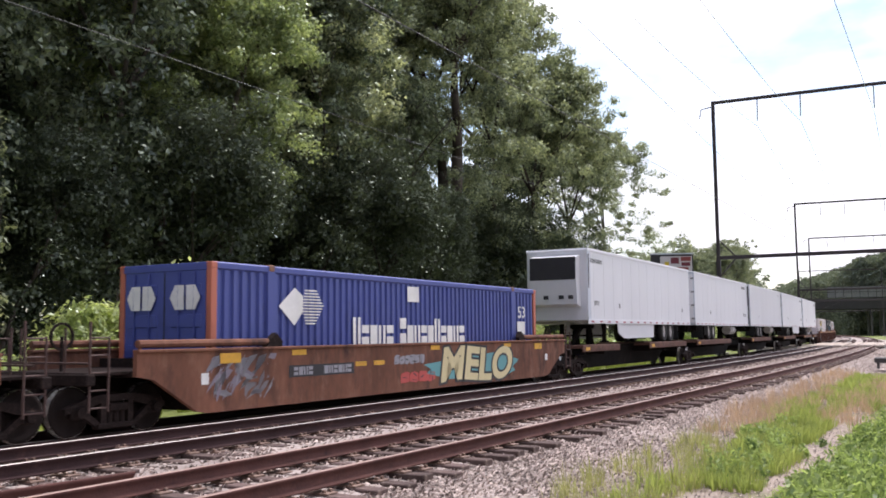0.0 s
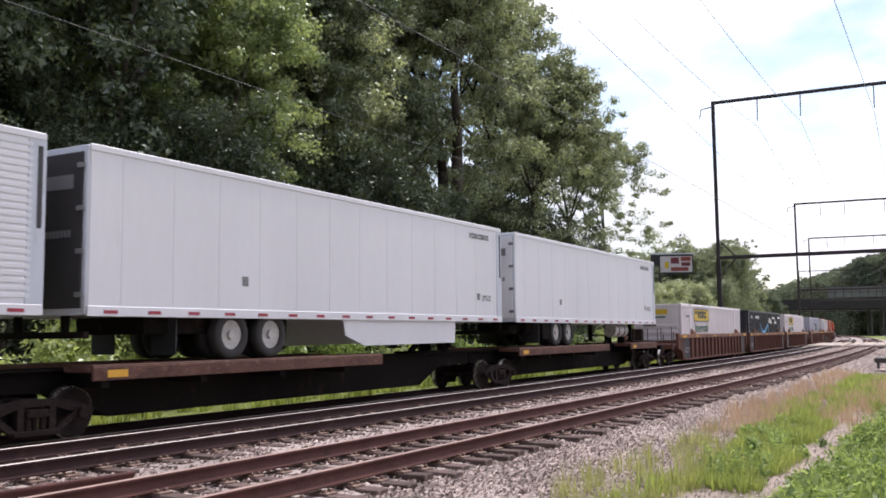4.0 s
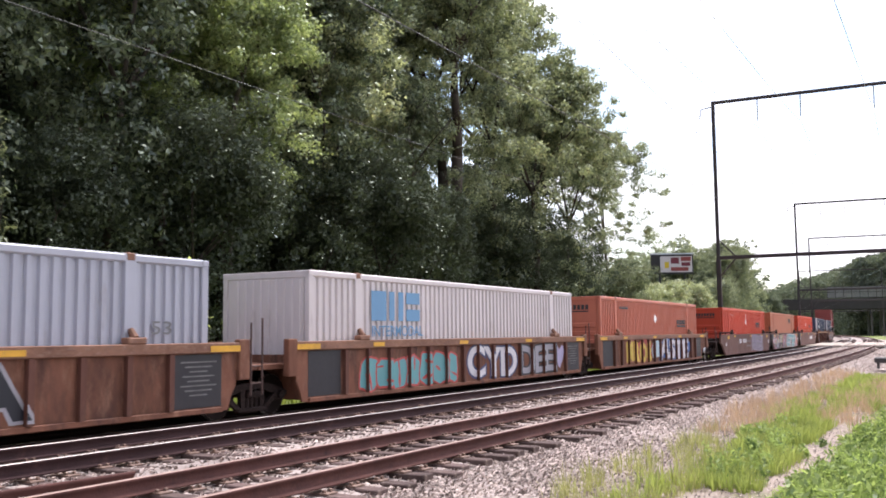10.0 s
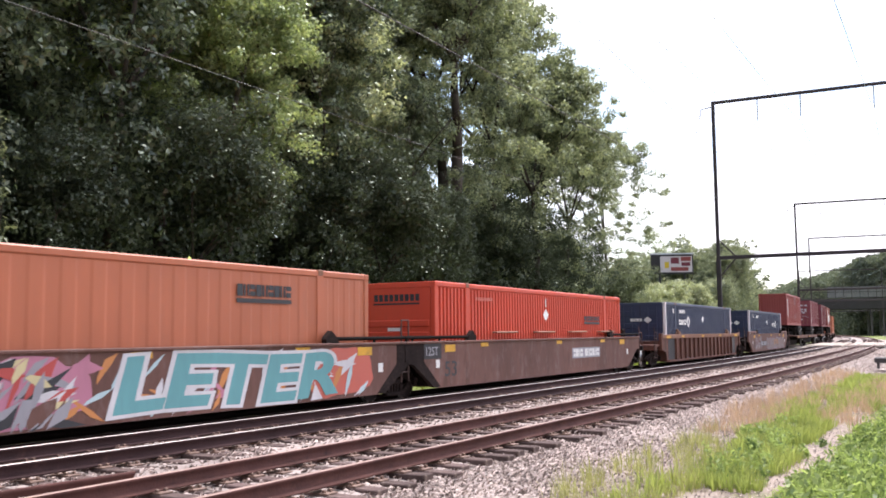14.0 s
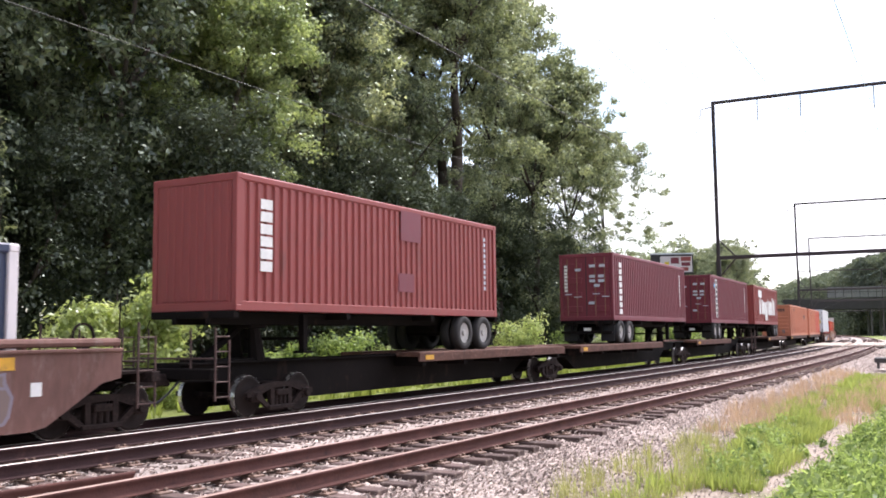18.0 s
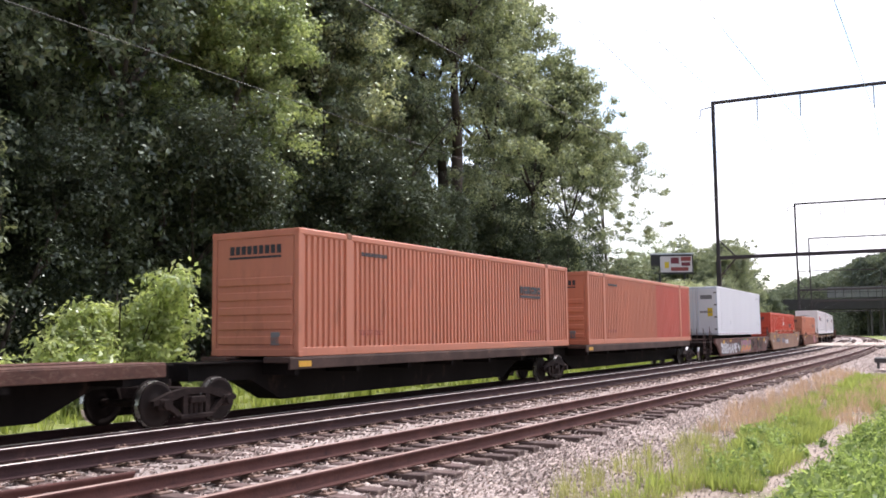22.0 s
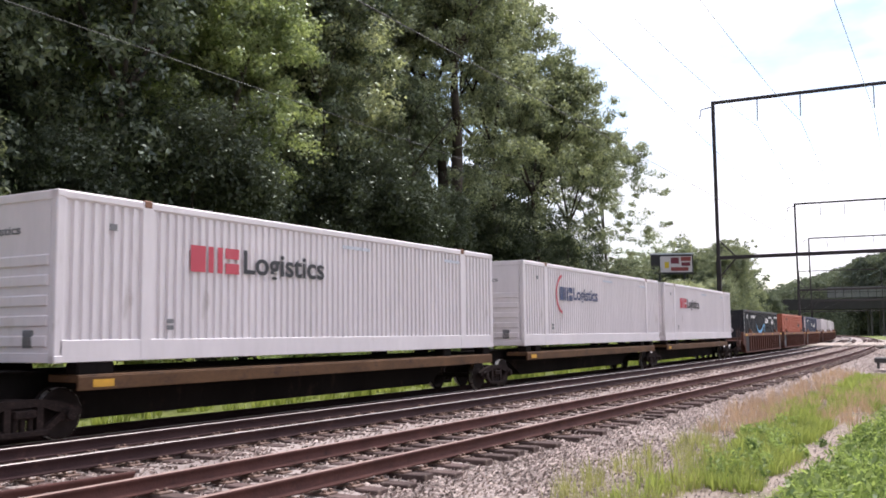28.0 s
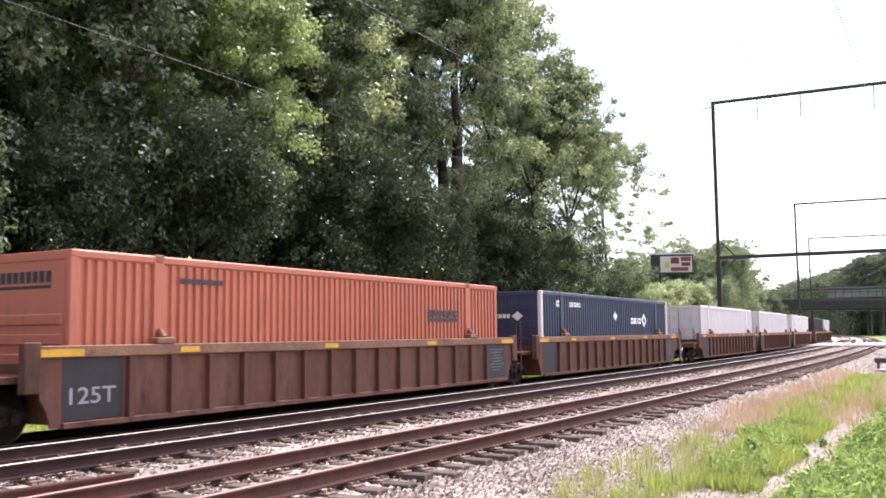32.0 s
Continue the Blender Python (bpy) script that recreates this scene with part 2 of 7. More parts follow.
    "leaf_sunlit": leaf_paint("leaf_sunlit", (0.125, 0.165, 0.078), (0.37, 0.41, 0.20), 0.58, lo=0.1, hi=0.85),
    # Darker leaf tone: the shade under and inside the wood is in the colour.
    "leaf_shaded": leaf_paint("leaf_shaded", (0.023, 0.031, 0.022), (0.10, 0.118, 0.075), 0.34, gloss=0.035),
    # Greyed, lifted leaf tones: the distance haze is mixed into this colour.
    "leaf_hazed": leaf_paint("leaf_hazed", (0.065, 0.080, 0.066), (0.19, 0.215, 0.16), 0.35, 0.12, gloss=0.02),
    # Paler olive leaves, also lightened to carry sunlight on the crowns.
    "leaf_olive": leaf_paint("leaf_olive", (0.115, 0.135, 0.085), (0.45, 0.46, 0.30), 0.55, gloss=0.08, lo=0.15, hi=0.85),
    "bush_leaf": leaf_paint("bush_leaf", (0.22, 0.275, 0.11), (0.56, 0.60, 0.30), 0.50, 0.8, gloss=0.05, lo=0.1, hi=0.9),
    "weed_leaf": leaf_paint("weed_leaf", (0.075, 0.125, 0.042), (0.41, 0.49, 0.19), 0.45, 1.4, gloss=0.03, lo=0.1, hi=0.9),
    "grass_green": leaf_paint("grass_green", (0.16, 0.205, 0.062), (0.38, 0.41, 0.15), 0.5, 0.9, gloss=0.02),
    "grass_olive": leaf_paint("grass_olive", (0.21, 0.22, 0.095), (0.40, 0.38, 0.19), 0.45, 0.9, gloss=0.02),
    "grass_dry": leaf_paint("grass_dry", (0.34, 0.225, 0.185), (0.56, 0.40, 0.335), 0.35, 0.7, gloss=0.02),
}


def livery(name, base, stain=(0.12, 0.07, 0.05), amount=0.15, var=0.10, rough=0.5):
    M[name] = paint(name, base, rough, var=var, scale=0.55, fine=7.0, bump=0.05, stain=stain, amount=amount, streak=3.5)


livery("white_steel", (0.72, 0.67, 0.69), (0.38, 0.33, 0.30), 0.12)
livery("cream_steel", (0.60, 0.545, 0.55), (0.33, 0.27, 0.25), 0.25)
livery("white_van", (0.66, 0.66, 0.70), (0.5, 0.48, 0.47), 0.06, 0.05)
livery("orange_steel", (0.47, 0.140, 0.085), (0.27, 0.085, 0.055), 0.3, 0.14)
livery("tan_orange", (0.42, 0.120, 0.055), (0.33, 0.11, 0.06), 0.25)
livery("red_orange", (0.56, 0.062, 0.026), (0.38, 0.06, 0.03), 0.12)
livery("salmon_red", (0.52, 0.12, 0.085), (0.36, 0.09, 0.06), 0.15)
livery("maroon", (0.17, 0.027, 0.043), (0.10, 0.025, 0.032), 0.3)
livery("brick_red", (0.26, 0.050, 0.047), (0.15, 0.042, 0.038), 0.3)
livery("faded_orange", (0.485, 0.175, 0.104), (0.30, 0.11, 0.065), 0.3, 0.14)
livery("royal_blue", (0.055, 0.075, 0.28), (0.03, 0.035, 0.12), 0.2)
livery("navy", (0.030, 0.041, 0.088), (0.02, 0.025, 0.06), 0.15)
livery("charcoal", (0.0135, 0.0145, 0.022), (0.03, 0.03, 0.034), 0.1)
livery("pale_grey", (0.50, 0.53, 0.60), (0.25, 0.19, 0.15), 0.2)
livery("ash_grey", (0.36, 0.37, 0.435), (0.22, 0.19, 0.18), 0.2)
livery("logo_sky", (0.13, 0.42, 0.72), (0.2, 0.3, 0.4), 0.05)
livery("logo_blue", (0.12, 0.27, 0.45), (0.4, 0.4, 0.4), 0.1)
livery("logo_yellow", (0.66, 0.46, 0.03), (0.5, 0.36, 0.1), 0.1)
livery("logo_green", (0.03, 0.13, 0.07), (0.1, 0.15, 0.1), 0.05)
livery("logo_red", (0.50, 0.06, 0.09), (0.5, 0.2, 0.2), 0.1)
livery("logo_slate", (0.075, 0.08, 0.095), (0.1, 0.1, 0.11), 0.1)
livery("logo_navy", (0.035, 0.05, 0.13), (0.1, 0.1, 0.15), 0.05)
for nm, c in {"spray_cream": (0.62, 0.53, 0.30), "spray_teal": (0.12, 0.32, 0.34), "spray_white": (0.60, 0.58, 0.60), "spray_grey": (0.30, 0.29, 0.32),
              "spray_lilac": (0.40, 0.36, 0.52), "spray_yellow": (0.62, 0.45, 0.08), "spray_red": (0.45, 0.07, 0.06), "spray_blue": (0.07, 0.15, 0.38),
              "spray_black": (0.03, 0.03, 0.035), "spray_pink": (0.48, 0.19, 0.27), "spray_green": (0.16, 0.30, 0.10), "spray_orange": (0.55, 0.22, 0.07),
              "spray_ice": (0.45, 0.58, 0.62), "spray_olive": (0.16, 0.14, 0.07), "spray_rose": (0.36, 0.17, 0.22), "spray_dull": (0.20, 0.17, 0.21), "spray_fade": (0.17, 0.12, 0.11), "spray_dusk": (0.27, 0.075, 0.085)}.items():
    livery(nm, c, tuple(0.5 * v + 0.05 for v in c), 0.15, 0.15, 0.6)


# ---- mesh tools ----
class Shape:
    """Collects closed pieces of one mesh."""

    def __init__(self):
        self.v, self.f = [], []

    def add(self, verts, faces):
        k = len(self.v)
        self.v += [tuple(p) for p in verts]
        self.f += [tuple(i + k for i in f) for f in faces]
        return self

    def box(self, x0, y0, z0, x1, y1, z1, c=0.0):
        """A box, with its edges chamfered by c."""
        if c <= 0:
            v = [(x, y, z) for x in (x0, x1) for y in (y0, y1) for z in (z0, z1)]
            return self.add(v, [(0, 1, 3, 2), (4, 6, 7, 5), (0, 4, 5, 1), (2, 3, 7, 6), (0, 2, 6, 4), (1, 5, 7, 3)])
        c = min(c, 0.45 * min(x1 - x0, y1 - y0, z1 - z0))
        lo, hi, mid = (x0, y0, z0), (x1, y1, z1), Vector(((x0 + x1) / 2, (y0 + y1) / 2, (z0 + z1) / 2))
        v, at = [], {}
        for sx in (0, 1):
            for sy in (0, 1):
                for sz in (0, 1):
                    for a in range(3):
                        q = []
                        for ax, s in enumerate((sx, sy, sz)):
                            e = hi[ax] if s else lo[ax]
                            q.append(e if ax == a else e + (-c if s else c))
                        at[sx, sy, sz, a] = len(v)
                        v.append(tuple(q))
        f = []
        sg = [(0, 0), (1, 0), (1, 1), (0, 1)]
        for a in range(3):
            b, d = [i for i in range(3) if i != a]
            for s in (0, 1):
                q = []
                for p1, p2 in sg:
                    k = [0, 0, 0]
                    k[a], k[b], k[d] = s, p1, p2
                    q.append(at[(*k, a)])
                f.append(q)
            for p1, p2 in sg:
                k0, k1 = [0, 0, 0], [0, 0, 0]
                k0[b], k0[d], k1[b], k1[d], k1[a] = p1, p2, p1, p2, 1
                f.append([at[(*k0, b)], at[(*k1, b)], at[(*k1, d)], at[(*k0, d)]])
        for sx in (0, 1):
            for sy in (0, 1):
                for sz in (0, 1):
                    f.append([at[sx, sy, sz, a] for a in range(3)])
        out = []
        for q in f:
            p = [Vector(v[i]) for i in q]
            nor = (p[1] - p[0]).cross(p[2] - p[0])
            out.append(q if nor.dot(sum(p, Vector()) / len(p) - mid) > 0 else q[::-1])
        return self.add(v, out)

    def prism(self, pts, y0, y1):
        """A flat outline of (x, z) points pushed from y0 to y1."""
        n = len(pts)
        area = sum(pts[i][0] * pts[(i + 1) % n][1] - pts[(i + 1) % n][0] * pts[i][1] for i in range(n))
        if area < 0:
            pts = pts[::-1]
        v = [(x, y0, z) for x, z in pts] + [(x, y1, z) for x, z in pts]
        f = [tuple(range(n)), tuple(range(2 * n - 1, n - 1, -1))]
        f += [(i, i + n, (i + 1) % n + n, (i + 1) % n) for i in range(n)]
        return self.add(v, f)

    def rod(self, a, b, r0, r1=None, n=8):
        """A tapered round bar from a to b."""
        a, b = Vector(a), Vector(b)
        r1 = r0 if r1 is None else r1
        z = (b - a).normalized()
        x = z.orthogonal().normalized()
        y = z.cross(x)
        v = []
        for c, r in ((a, r0), (b, r1)):
            v += [c + x * r * math.cos(2 * math.pi * i / n) + y * r * math.sin(2 * math.pi * i / n) for i in range(n)]
        f = [tuple(range(n - 1, -1, -1)), tuple(range(n, 2 * n))]
        f += [(i, (i + 1) % n, (i + 1) % n + n, i + n) for i in range(n)]
        return self.add(v, f)

    def pipe(self, pts, r, n=5):
        for a, b in zip(pts[:-1], pts[1:]):
            self.rod(a, b, r, r, n)
        return self

    def turned(self, prof, cy, n=20, cx=0.0, cz=0.0):
        """A turned body round a y axis through (cx, cz): (radius, y) profile, closed into a ring."""
        m = len(prof)
        v = [(cx + r * math.cos(2 * math.pi * i / n), cy + y, cz + r * math.sin(2 * math.pi * i / n)) for i in range(n) for r, y in prof]
        f = [(i * m + j, i * m + (j + 1) % m, ((i + 1) % n) * m + (j + 1) % m, ((i + 1) % n) * m + j) for i in range(n) for j in range(m)]
        return self.add(v, f)

    def mesh(self, name, smooth=False):
        me = bpy.data.meshes.new(name)
        me.from_pydata(self.v, [], self.f)
        me.update()
        if smooth:
            me.polygons.foreach_set("use_smooth", [True] * len(me.polygons))
        return me


def quads(name, verts, faces, smooth=False):
    """A mesh from arrays of points and four-cornered faces."""
    me = bpy.data.meshes.new(name)
    verts, faces = np.asarray(verts, np.float32), np.asarray(faces, np.int32)
    me.vertices.add(len(verts))
    me.vertices.foreach_set("co", verts.ravel())
    k = faces.shape[1]
    me.loops.add(faces.size)
    me.loops.foreach_set("vertex_index", faces.ravel())
    me.polygons.add(len(faces))
    me.polygons.foreach_set("loop_start", np.arange(0, faces.size, k, dtype=np.int32))
    me.polygons.foreach_set("loop_total", np.full(len(faces), k, np.int32))
    if smooth:
        me.polygons.foreach_set("use_smooth", np.ones(len(faces), bool))
    me.update()
    me.validate()
    return me


def part(name, shape, material, parent, label="", at=None, smooth=False):
    """One mesh object under a thing or under a part."""
    me = shape.mesh(name, smooth) if isinstance(shape, Shape) else shape
    if material and not me.materials:
        me.materials.append(M[material])
    ob = new(name, me)
    ob.parent = parent
    if at is not None:
        ob.matrix_basis = at if isinstance(at, Matrix) else Matrix.Translation(at)
    if label:
        ob["label"] = label
    return ob


# ---- the line ----
TRACK_Y = {"near": 7.29, "middle": 11.09, "far": 14.55}
BEND_X, RADIUS, FAR_Z = 13.66, 1470.0, -0.20


def line(u, y):
    """The place and heading on the line u metres along it, on the track whose straight lies at y."""
    if u <= BEND_X:
        return u, y, 0.0
    a = (u - BEND_X) / RADIUS
    r = RADIUS - (y - TRACK_Y["far"])
    return BEND_X + r * math.sin(a), y + r * (1 - math.cos(a)), a


def on_line(u, y, z=0.0):
    x, yy, a = line(u, y)
    return pose(x, yy, z, 0, 0, math.degrees(a))


# The readable words, made once from the built-in font.
FONT_MESHES = {}
TAGS = ("LETER", "MELO", "REKUA", "CYD", "DEE", "MROE", "ASTE", "SHAPE")
for body, fat in [(b, 0.008) for b in ("53", "125T", "INTERMODAL", "KINGPIN", "SETTING", "TOP LIFT ONLY")] + [(b, 0.019) for b in ("Intermodal", "Logistics")] + [(b, k) for b in TAGS for k in (0.035, 0.085)]:
    cu = bpy.data.curves.new("word", "FONT")
    cu.body, cu.extrude, cu.offset = body, 0.0015, fat
    tmp = bpy.data.objects.new("word", cu)
    scene.collection.objects.link(tmp)
    FONT_MESHES[body if fat < 0.02 else (body, fat)] = bpy.data.meshes.new_from_object(tmp.evaluated_get(bpy.context.evaluated_depsgraph_get()))
    bpy.data.objects.remove(tmp)


# ---- ground ----
def ground_z(u, l):
    """Height of the ground u metres along the line, at cross offset l."""
    bed = -0.26
    if l < 6.5:
        bed = -0.26 - 0.055 * min(1.0, (6.5 - l) / 0.5)
    if l < 5.6:
        bed = -0.315 - 0.245 * min(1.0, (5.6 - l) / 2.2)
    if l > 15.9:
        bed = -0.46 + 0.02 * (l - 15.9)
    elif l > 12.6:
        bed = -0.26 - 0.20 * min(1.0, (l - 12.6) / 0.9)
    if l > 22:
        bed += 0.06 * (min(l, 60) - 22)
    return bed


us = [-1500, -400, -150, -80] + [-60 + 4 * i for i in range(14)] + [-3 + 1.0 * i for i in range(64)] + [63 + 4 * i for i in range(40)] + [230 + 15 * i for i in range(30)] + [700, 850, 1000, 1300, 1700]
ls = [-1200, -400, -120, -50, -25, -14, -8, -5] + [-4 + 0.4 * i for i in range(56)] + [19, 20, 22, 25, 30, 40, 60, 100, 200, 400, 700]
gv, gf = [], []
for u in us:
    for l in ls:
        x, y, a = line(u, l)
        gv.append((x, y, ground_z(u, l) + 0.035 * noise.noise((x * 0.7, y * 0.7, 0)) + 0.02 * noise.noise((x * 2.1, y * 2.1, 3))))
nl = len(ls)
gf = [(i * nl + j, (i + 1) * nl + j, (i + 1) * nl + j + 1, i * nl + j + 1) for i in range(len(us) - 1) for j in range(nl - 1)]
gme = quads("ground", gv, gf, True)
for k in ("ballast", "dirt", "turf", "shaded_floor", "asphalt"):
    gme.materials.append(M[k])
slots = []
for i in range(len(us) - 1):
    for j in range(nl - 1):
        u, l = (us[i] + us[i + 1]) / 2, (ls[j] + ls[j + 1]) / 2
        wob = 0.5 * noise.noise((u * 0.3, l, 5))
        if 100 < u < 125:
            k = 4
        elif 4.1 + wob < l < 16.4:
            k = 0
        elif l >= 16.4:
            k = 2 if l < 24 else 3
        elif u > 126 and l < 5.4:
            k = 2
        elif u > 33 and l > -12:
            k = 4 if l < 1 else 0
        else:
            k = 1 if l > -14 else 2
        slots.append(k)
gme.polygons.foreach_set("material_index", slots)
tagged(new("ground", gme), "crushed stone ballast, gravel verge and grassy bank along the line", "ground", kind="structure")


def sweep(name, prof, us_, y, z, material, smooth=False):
    """A closed (y, z) outline drawn along the line."""
    n = len(prof)
    v, f = [], []
    for u in us_:
        x, yy, a = line(u, y)
        for py, pz in prof:
            v.append((x - py * math.sin(a), yy + py * math.cos(a), z + pz))
    for i in range(len(us_) - 1):
        f += [(i * n + j, (i + 1) * n + j, (i + 1) * n + (j + 1) % n, i * n + (j + 1) % n) for j in range(n)]
    me = quads(name, v, f, smooth)
    if material:
        me.materials.append(M[material])
    return me


# ---- tracks ----
RAIL_US = [-40 + 5 * i for i in range(12)] + [20 + 4 * i for i in range(70)] + [300 + 10 * i for i in range(20)]
RAIL = [(-0.07, -0.185), (0.07, -0.185), (0.07, -0.165), (0.012, -0.15), (0.012, -0.05), (0.036, -0.035), (0.036, -0.006), (0.026, 0.0),
        (-0.026, 0.0), (-0.036, -0.006), (-0.036, -0.035), (-0.012, -0.05), (-0.012, -0.15), (-0.07, -0.165)]
tie_shape = Shape().box(-0.115, -1.3, -0.18, 0.115, 1.3, 0.0, 0.012).mesh("tie")
tie_shape.materials.append(M["tie"])
plate_sh = Shape()
for s in (-0.7525, 0.7525):
    plate_sh.box(-0.1, s - 0.18, 0.0, 0.1, s + 0.18, 0.022, 0.004)
    for dx in (-0.06, 0.06):
        for dy in (-0.1, 0.1):
            plate_sh.box(dx - 0.02, s + dy - 0.02, 0.02, dx + 0.02, s + dy + 0.02, 0.055, 0.005)
plate_me = plate_sh.mesh("tie_plates")
plate_me.materials.append(M["plate"])
random.seed(4)
for key, y in TRACK_Y.items():
    z0 = FAR_Z if key == "far" else 0.0
    track = tagged(new("track"), {"near": "nearest railway track with rusty rails on wooden ties", "middle": "middle railway track with polished rails on wooden ties",
                                  "far": "railway track under the freight train, with polished rails"}[key], "railway track", "parallel tracks", "structure")
    for s in (-0.7525, 0.7525):
        rail = part("rail", sweep("rail", RAIL, RAIL_US, y + s, z0, "rail_side_rusty" if key == "near" else "rail_side"), None, track)
        rail.data.materials.append(M["rail_head_rusty" if key == "near" else "rail_head"])
        n = len(RAIL)
        rail.data.polygons.foreach_set("material_index", [1 if (i % n) in (6, 7, 8) else 0 for i in range(len(rail.data.polygons))])
    u = -3.0
    far_ties = Shape()
    while u < 190:
        skew = random.uniform(-0.8, 0.8)
        shift = random.uniform(-0.13, 0.10)
        x, yy, a = line(u, y + shift)
        if (u < 48 and key != "far") or (key == "far" and u < 20):
            tie = part("tie", tie_shape, None, track, at=pose(x, yy, z0 - 0.205 + random.uniform(-0.05, 0.004), random.uniform(-0.6, 0.6), 0, math.degrees(a) + skew))
            part("tie_plate", plate_me, None, tie, at=Matrix.Translation((0, -shift, 0)))
        else:
            c, s_ = math.cos(a), math.sin(a)
            k = len(far_ties.v)
            far_ties.box(-0.11, -1.3, z0 - 0.38, 0.11, 1.3, z0 - 0.205)
            far_ties.v[k:] = [(x + p[0] * c - p[1] * s_, yy + p[0] * s_ + p[1] * c, p[2]) for p in far_ties.v[k:]]
        u += 0.53 + random.uniform(-0.02, 0.02)
    part("tie_rows", far_ties, "tie", track)["kind"] = "stuff"

spare = tagged(new("spare_rail"), "rusty spare rail lying on the ballast between two tracks", "rail")
spare.matrix_basis = pose(8.30, 9.2, -0.135, 0, 0, -5.3)
part("bar", sweep("bar", RAIL, [-9, -6, -3, 0], 0.0, 0.0, "rail_side_rusty"), None, spare)
# Loose stones of the ballast, thick near the camera.
rng = np.random.default_rng(3)


def stones(name, n, u0, u1, l0, l1, size, zfun, label, power=1.0):
    base = np.array([(1, 0, 0), (-1, 0, 0), (0, 1, 0), (0, -1, 0), (0, 0, 1), (0, 0, -1)], float)
    tri = np.array([(0, 2, 4), (2, 1, 4), (1, 3, 4), (3, 0, 4)])
    u = u0 + (u1 - u0) * rng.random(n) ** power
    l = l0 + (l1 - l0) * rng.random(n)
    v = np.empty((n, 6, 3))
    for i in range(n):
        s = size * rng.uniform(0.6, 1.35) * (1.0 + u[i] / 90)
        q = base * rng.uniform(0.55, 1.1, (6, 1)) * s * np.array([1, 0.85, 0.7])
        a, b = rng.uniform(0, 6.28, 2)
        ca, sa, cb, sb = math.cos(a), math.sin(a), math.cos(b * 0.3), math.sin(b * 0.3)
        q = q @ np.array([(ca, -sa, 0), (sa, ca, 0), (0, 0, 1)]) @ np.array([(1, 0, 0), (0, cb, -sb), (0, sb, cb)])
        x, y, _ = line(u[i], l[i])
        v[i] = q + np.array([x, y, zfun(u[i], l[i]) + 0.3 * s])
    f = (tri[None] + 6 * np.arange(n)[:, None, None]).reshape(-1, 3)
    me = quads(name, v.reshape(-1, 3), f)
    me.materials.append(M["stone_pieces"])
    return tagged(new(name, me), label, "ballast", kind="stuff")


ps = paint("stone_pieces", (0.36, 0.31, 0.29), 0.9, var=0.25, scale=0.9, fine=9.0, bump=0.2)
_n, _l = ps.node_tree.nodes, ps.node_tree.links
_g, _r = _n.new("ShaderNodeNewGeometry"), _n.new("ShaderNodeValToRGB")
_r.color_ramp.elements[0].color, _r.color_ramp.elements[1].color = (0.13, 0.098, 0.086, 1), (0.60, 0.49, 0.435, 1)
_l.new(_g.outputs["Random Per Island"], _r.inputs["Fac"])
_l.new(_r.outputs["Color"], _n["Principled BSDF"].inputs["Base Color"])
M["stone_pieces"] = ps
stones("ballast_stones", 42000, 4.5, 34, 3.5, 6.2, 0.031, ground_z, "loose pinkish grey crushed stones on the ballast shoulder", 1.5)
stones("ballast_stones", 17000, 3.0, 34, 6.2, 12.4, 0.036, ground_z, "loose grey crushed stones between the rails", 1.4)
stones("ballast_stones", 9000, 34, 95, 1.5, 6.0, 0.042, ground_z, "loose grey crushed stones on the wide ballast shoulder", 1.3)
stones("ballast_stones", 14000, 34, 101, 6.0, 16.2, 0.045, lambda u, l: ground_z(u, l) + 0.01, "loose grey crushed stones between the tracks further along", 1.3)
stones("gravel_stones", 4200, 10, 34, 2.3, 3.4, 0.022, ground_z, "pale gravel scattered on the verge path", 1.2)


# ---- catenary ----
POSTS = [8, 80, 152, 211, 328]


def portal(u):
    """A catenary portal over the tracks: two posts, a high beam and a lower beam with knee braces."""
    root = tagged(new("catenary_portal"), "dark steel catenary portal with high and low beams", "catenary portal", "catenary portals")
    root.matrix_basis = on_line(u, 0.0)
    top, low, l0, l1 = 21.05, 7.72, -7.5, 17.35
    for l in (l0, l1):
        part("post", Shape().box(-0.16, l - 0.18, -0.4, 0.16, l + 0.18, low - 0.1, 0.02).box(-0.12, l - 0.14, low - 0.1, 0.12, l + 0.14, top + 0.15, 0.02), "catenary_steel", root)
        part("base_block", Shape().box(-0.5, l - 0.5, -0.9, 0.5, l + 0.5, -0.2, 0.05), "concrete", root, "weathered concrete footing")
        s = 1 if l < 0 else -1
        part("knee_brace", Shape().rod((0, l, low + 1.6), (0, l + s * 1.5, low), 0.06).rod((0, l, low - 1.7), (0, l + s * 1.5, low), 0.06), "catenary_steel", root)
    part("high_beam", Shape().box(-0.11, l0, top - 0.12, 0.11, l1, top + 0.14, 0.02), "catenary_steel", root)
    part("low_beam", Shape().box(-0.13, l0, low - 0.15, 0.13, l1, low + 0.15, 0.02), "catenary_steel", root)
    for l in (13.7, 10.3, 4.8, 0.0):
        part("insulator", Shape().rod((0, l, top - 0.12), (-0.35, l, top - 2.0), 0.05, 0.05, 6), "insulator", root, "grey green hanging insulator rod")
    part("bracket", Shape().rod((0, l1, top - 0.3), (0, l1 + 1.0, top - 0.45), 0.05).rod((0, l1 + 1.0, top - 0.45), (0, l1 + 1.15, top - 1.2), 0.045), "catenary_steel", root)
    return root


for u in POSTS[1:]:
    portal(u)


def wires(name, l, zs, sag, r, label, material="wire", us_=(-62, 8, 80, 152, 211, 328)):
    """One wire along the line, with its height at each portal."""
    v, f, n = [], [], 4
    for (a, za), (b, zb) in zip(zip(us_[:-1], zs[:-1]), zip(us_[1:], zs[1:])):
        for i in range(12):
            t = i / 12
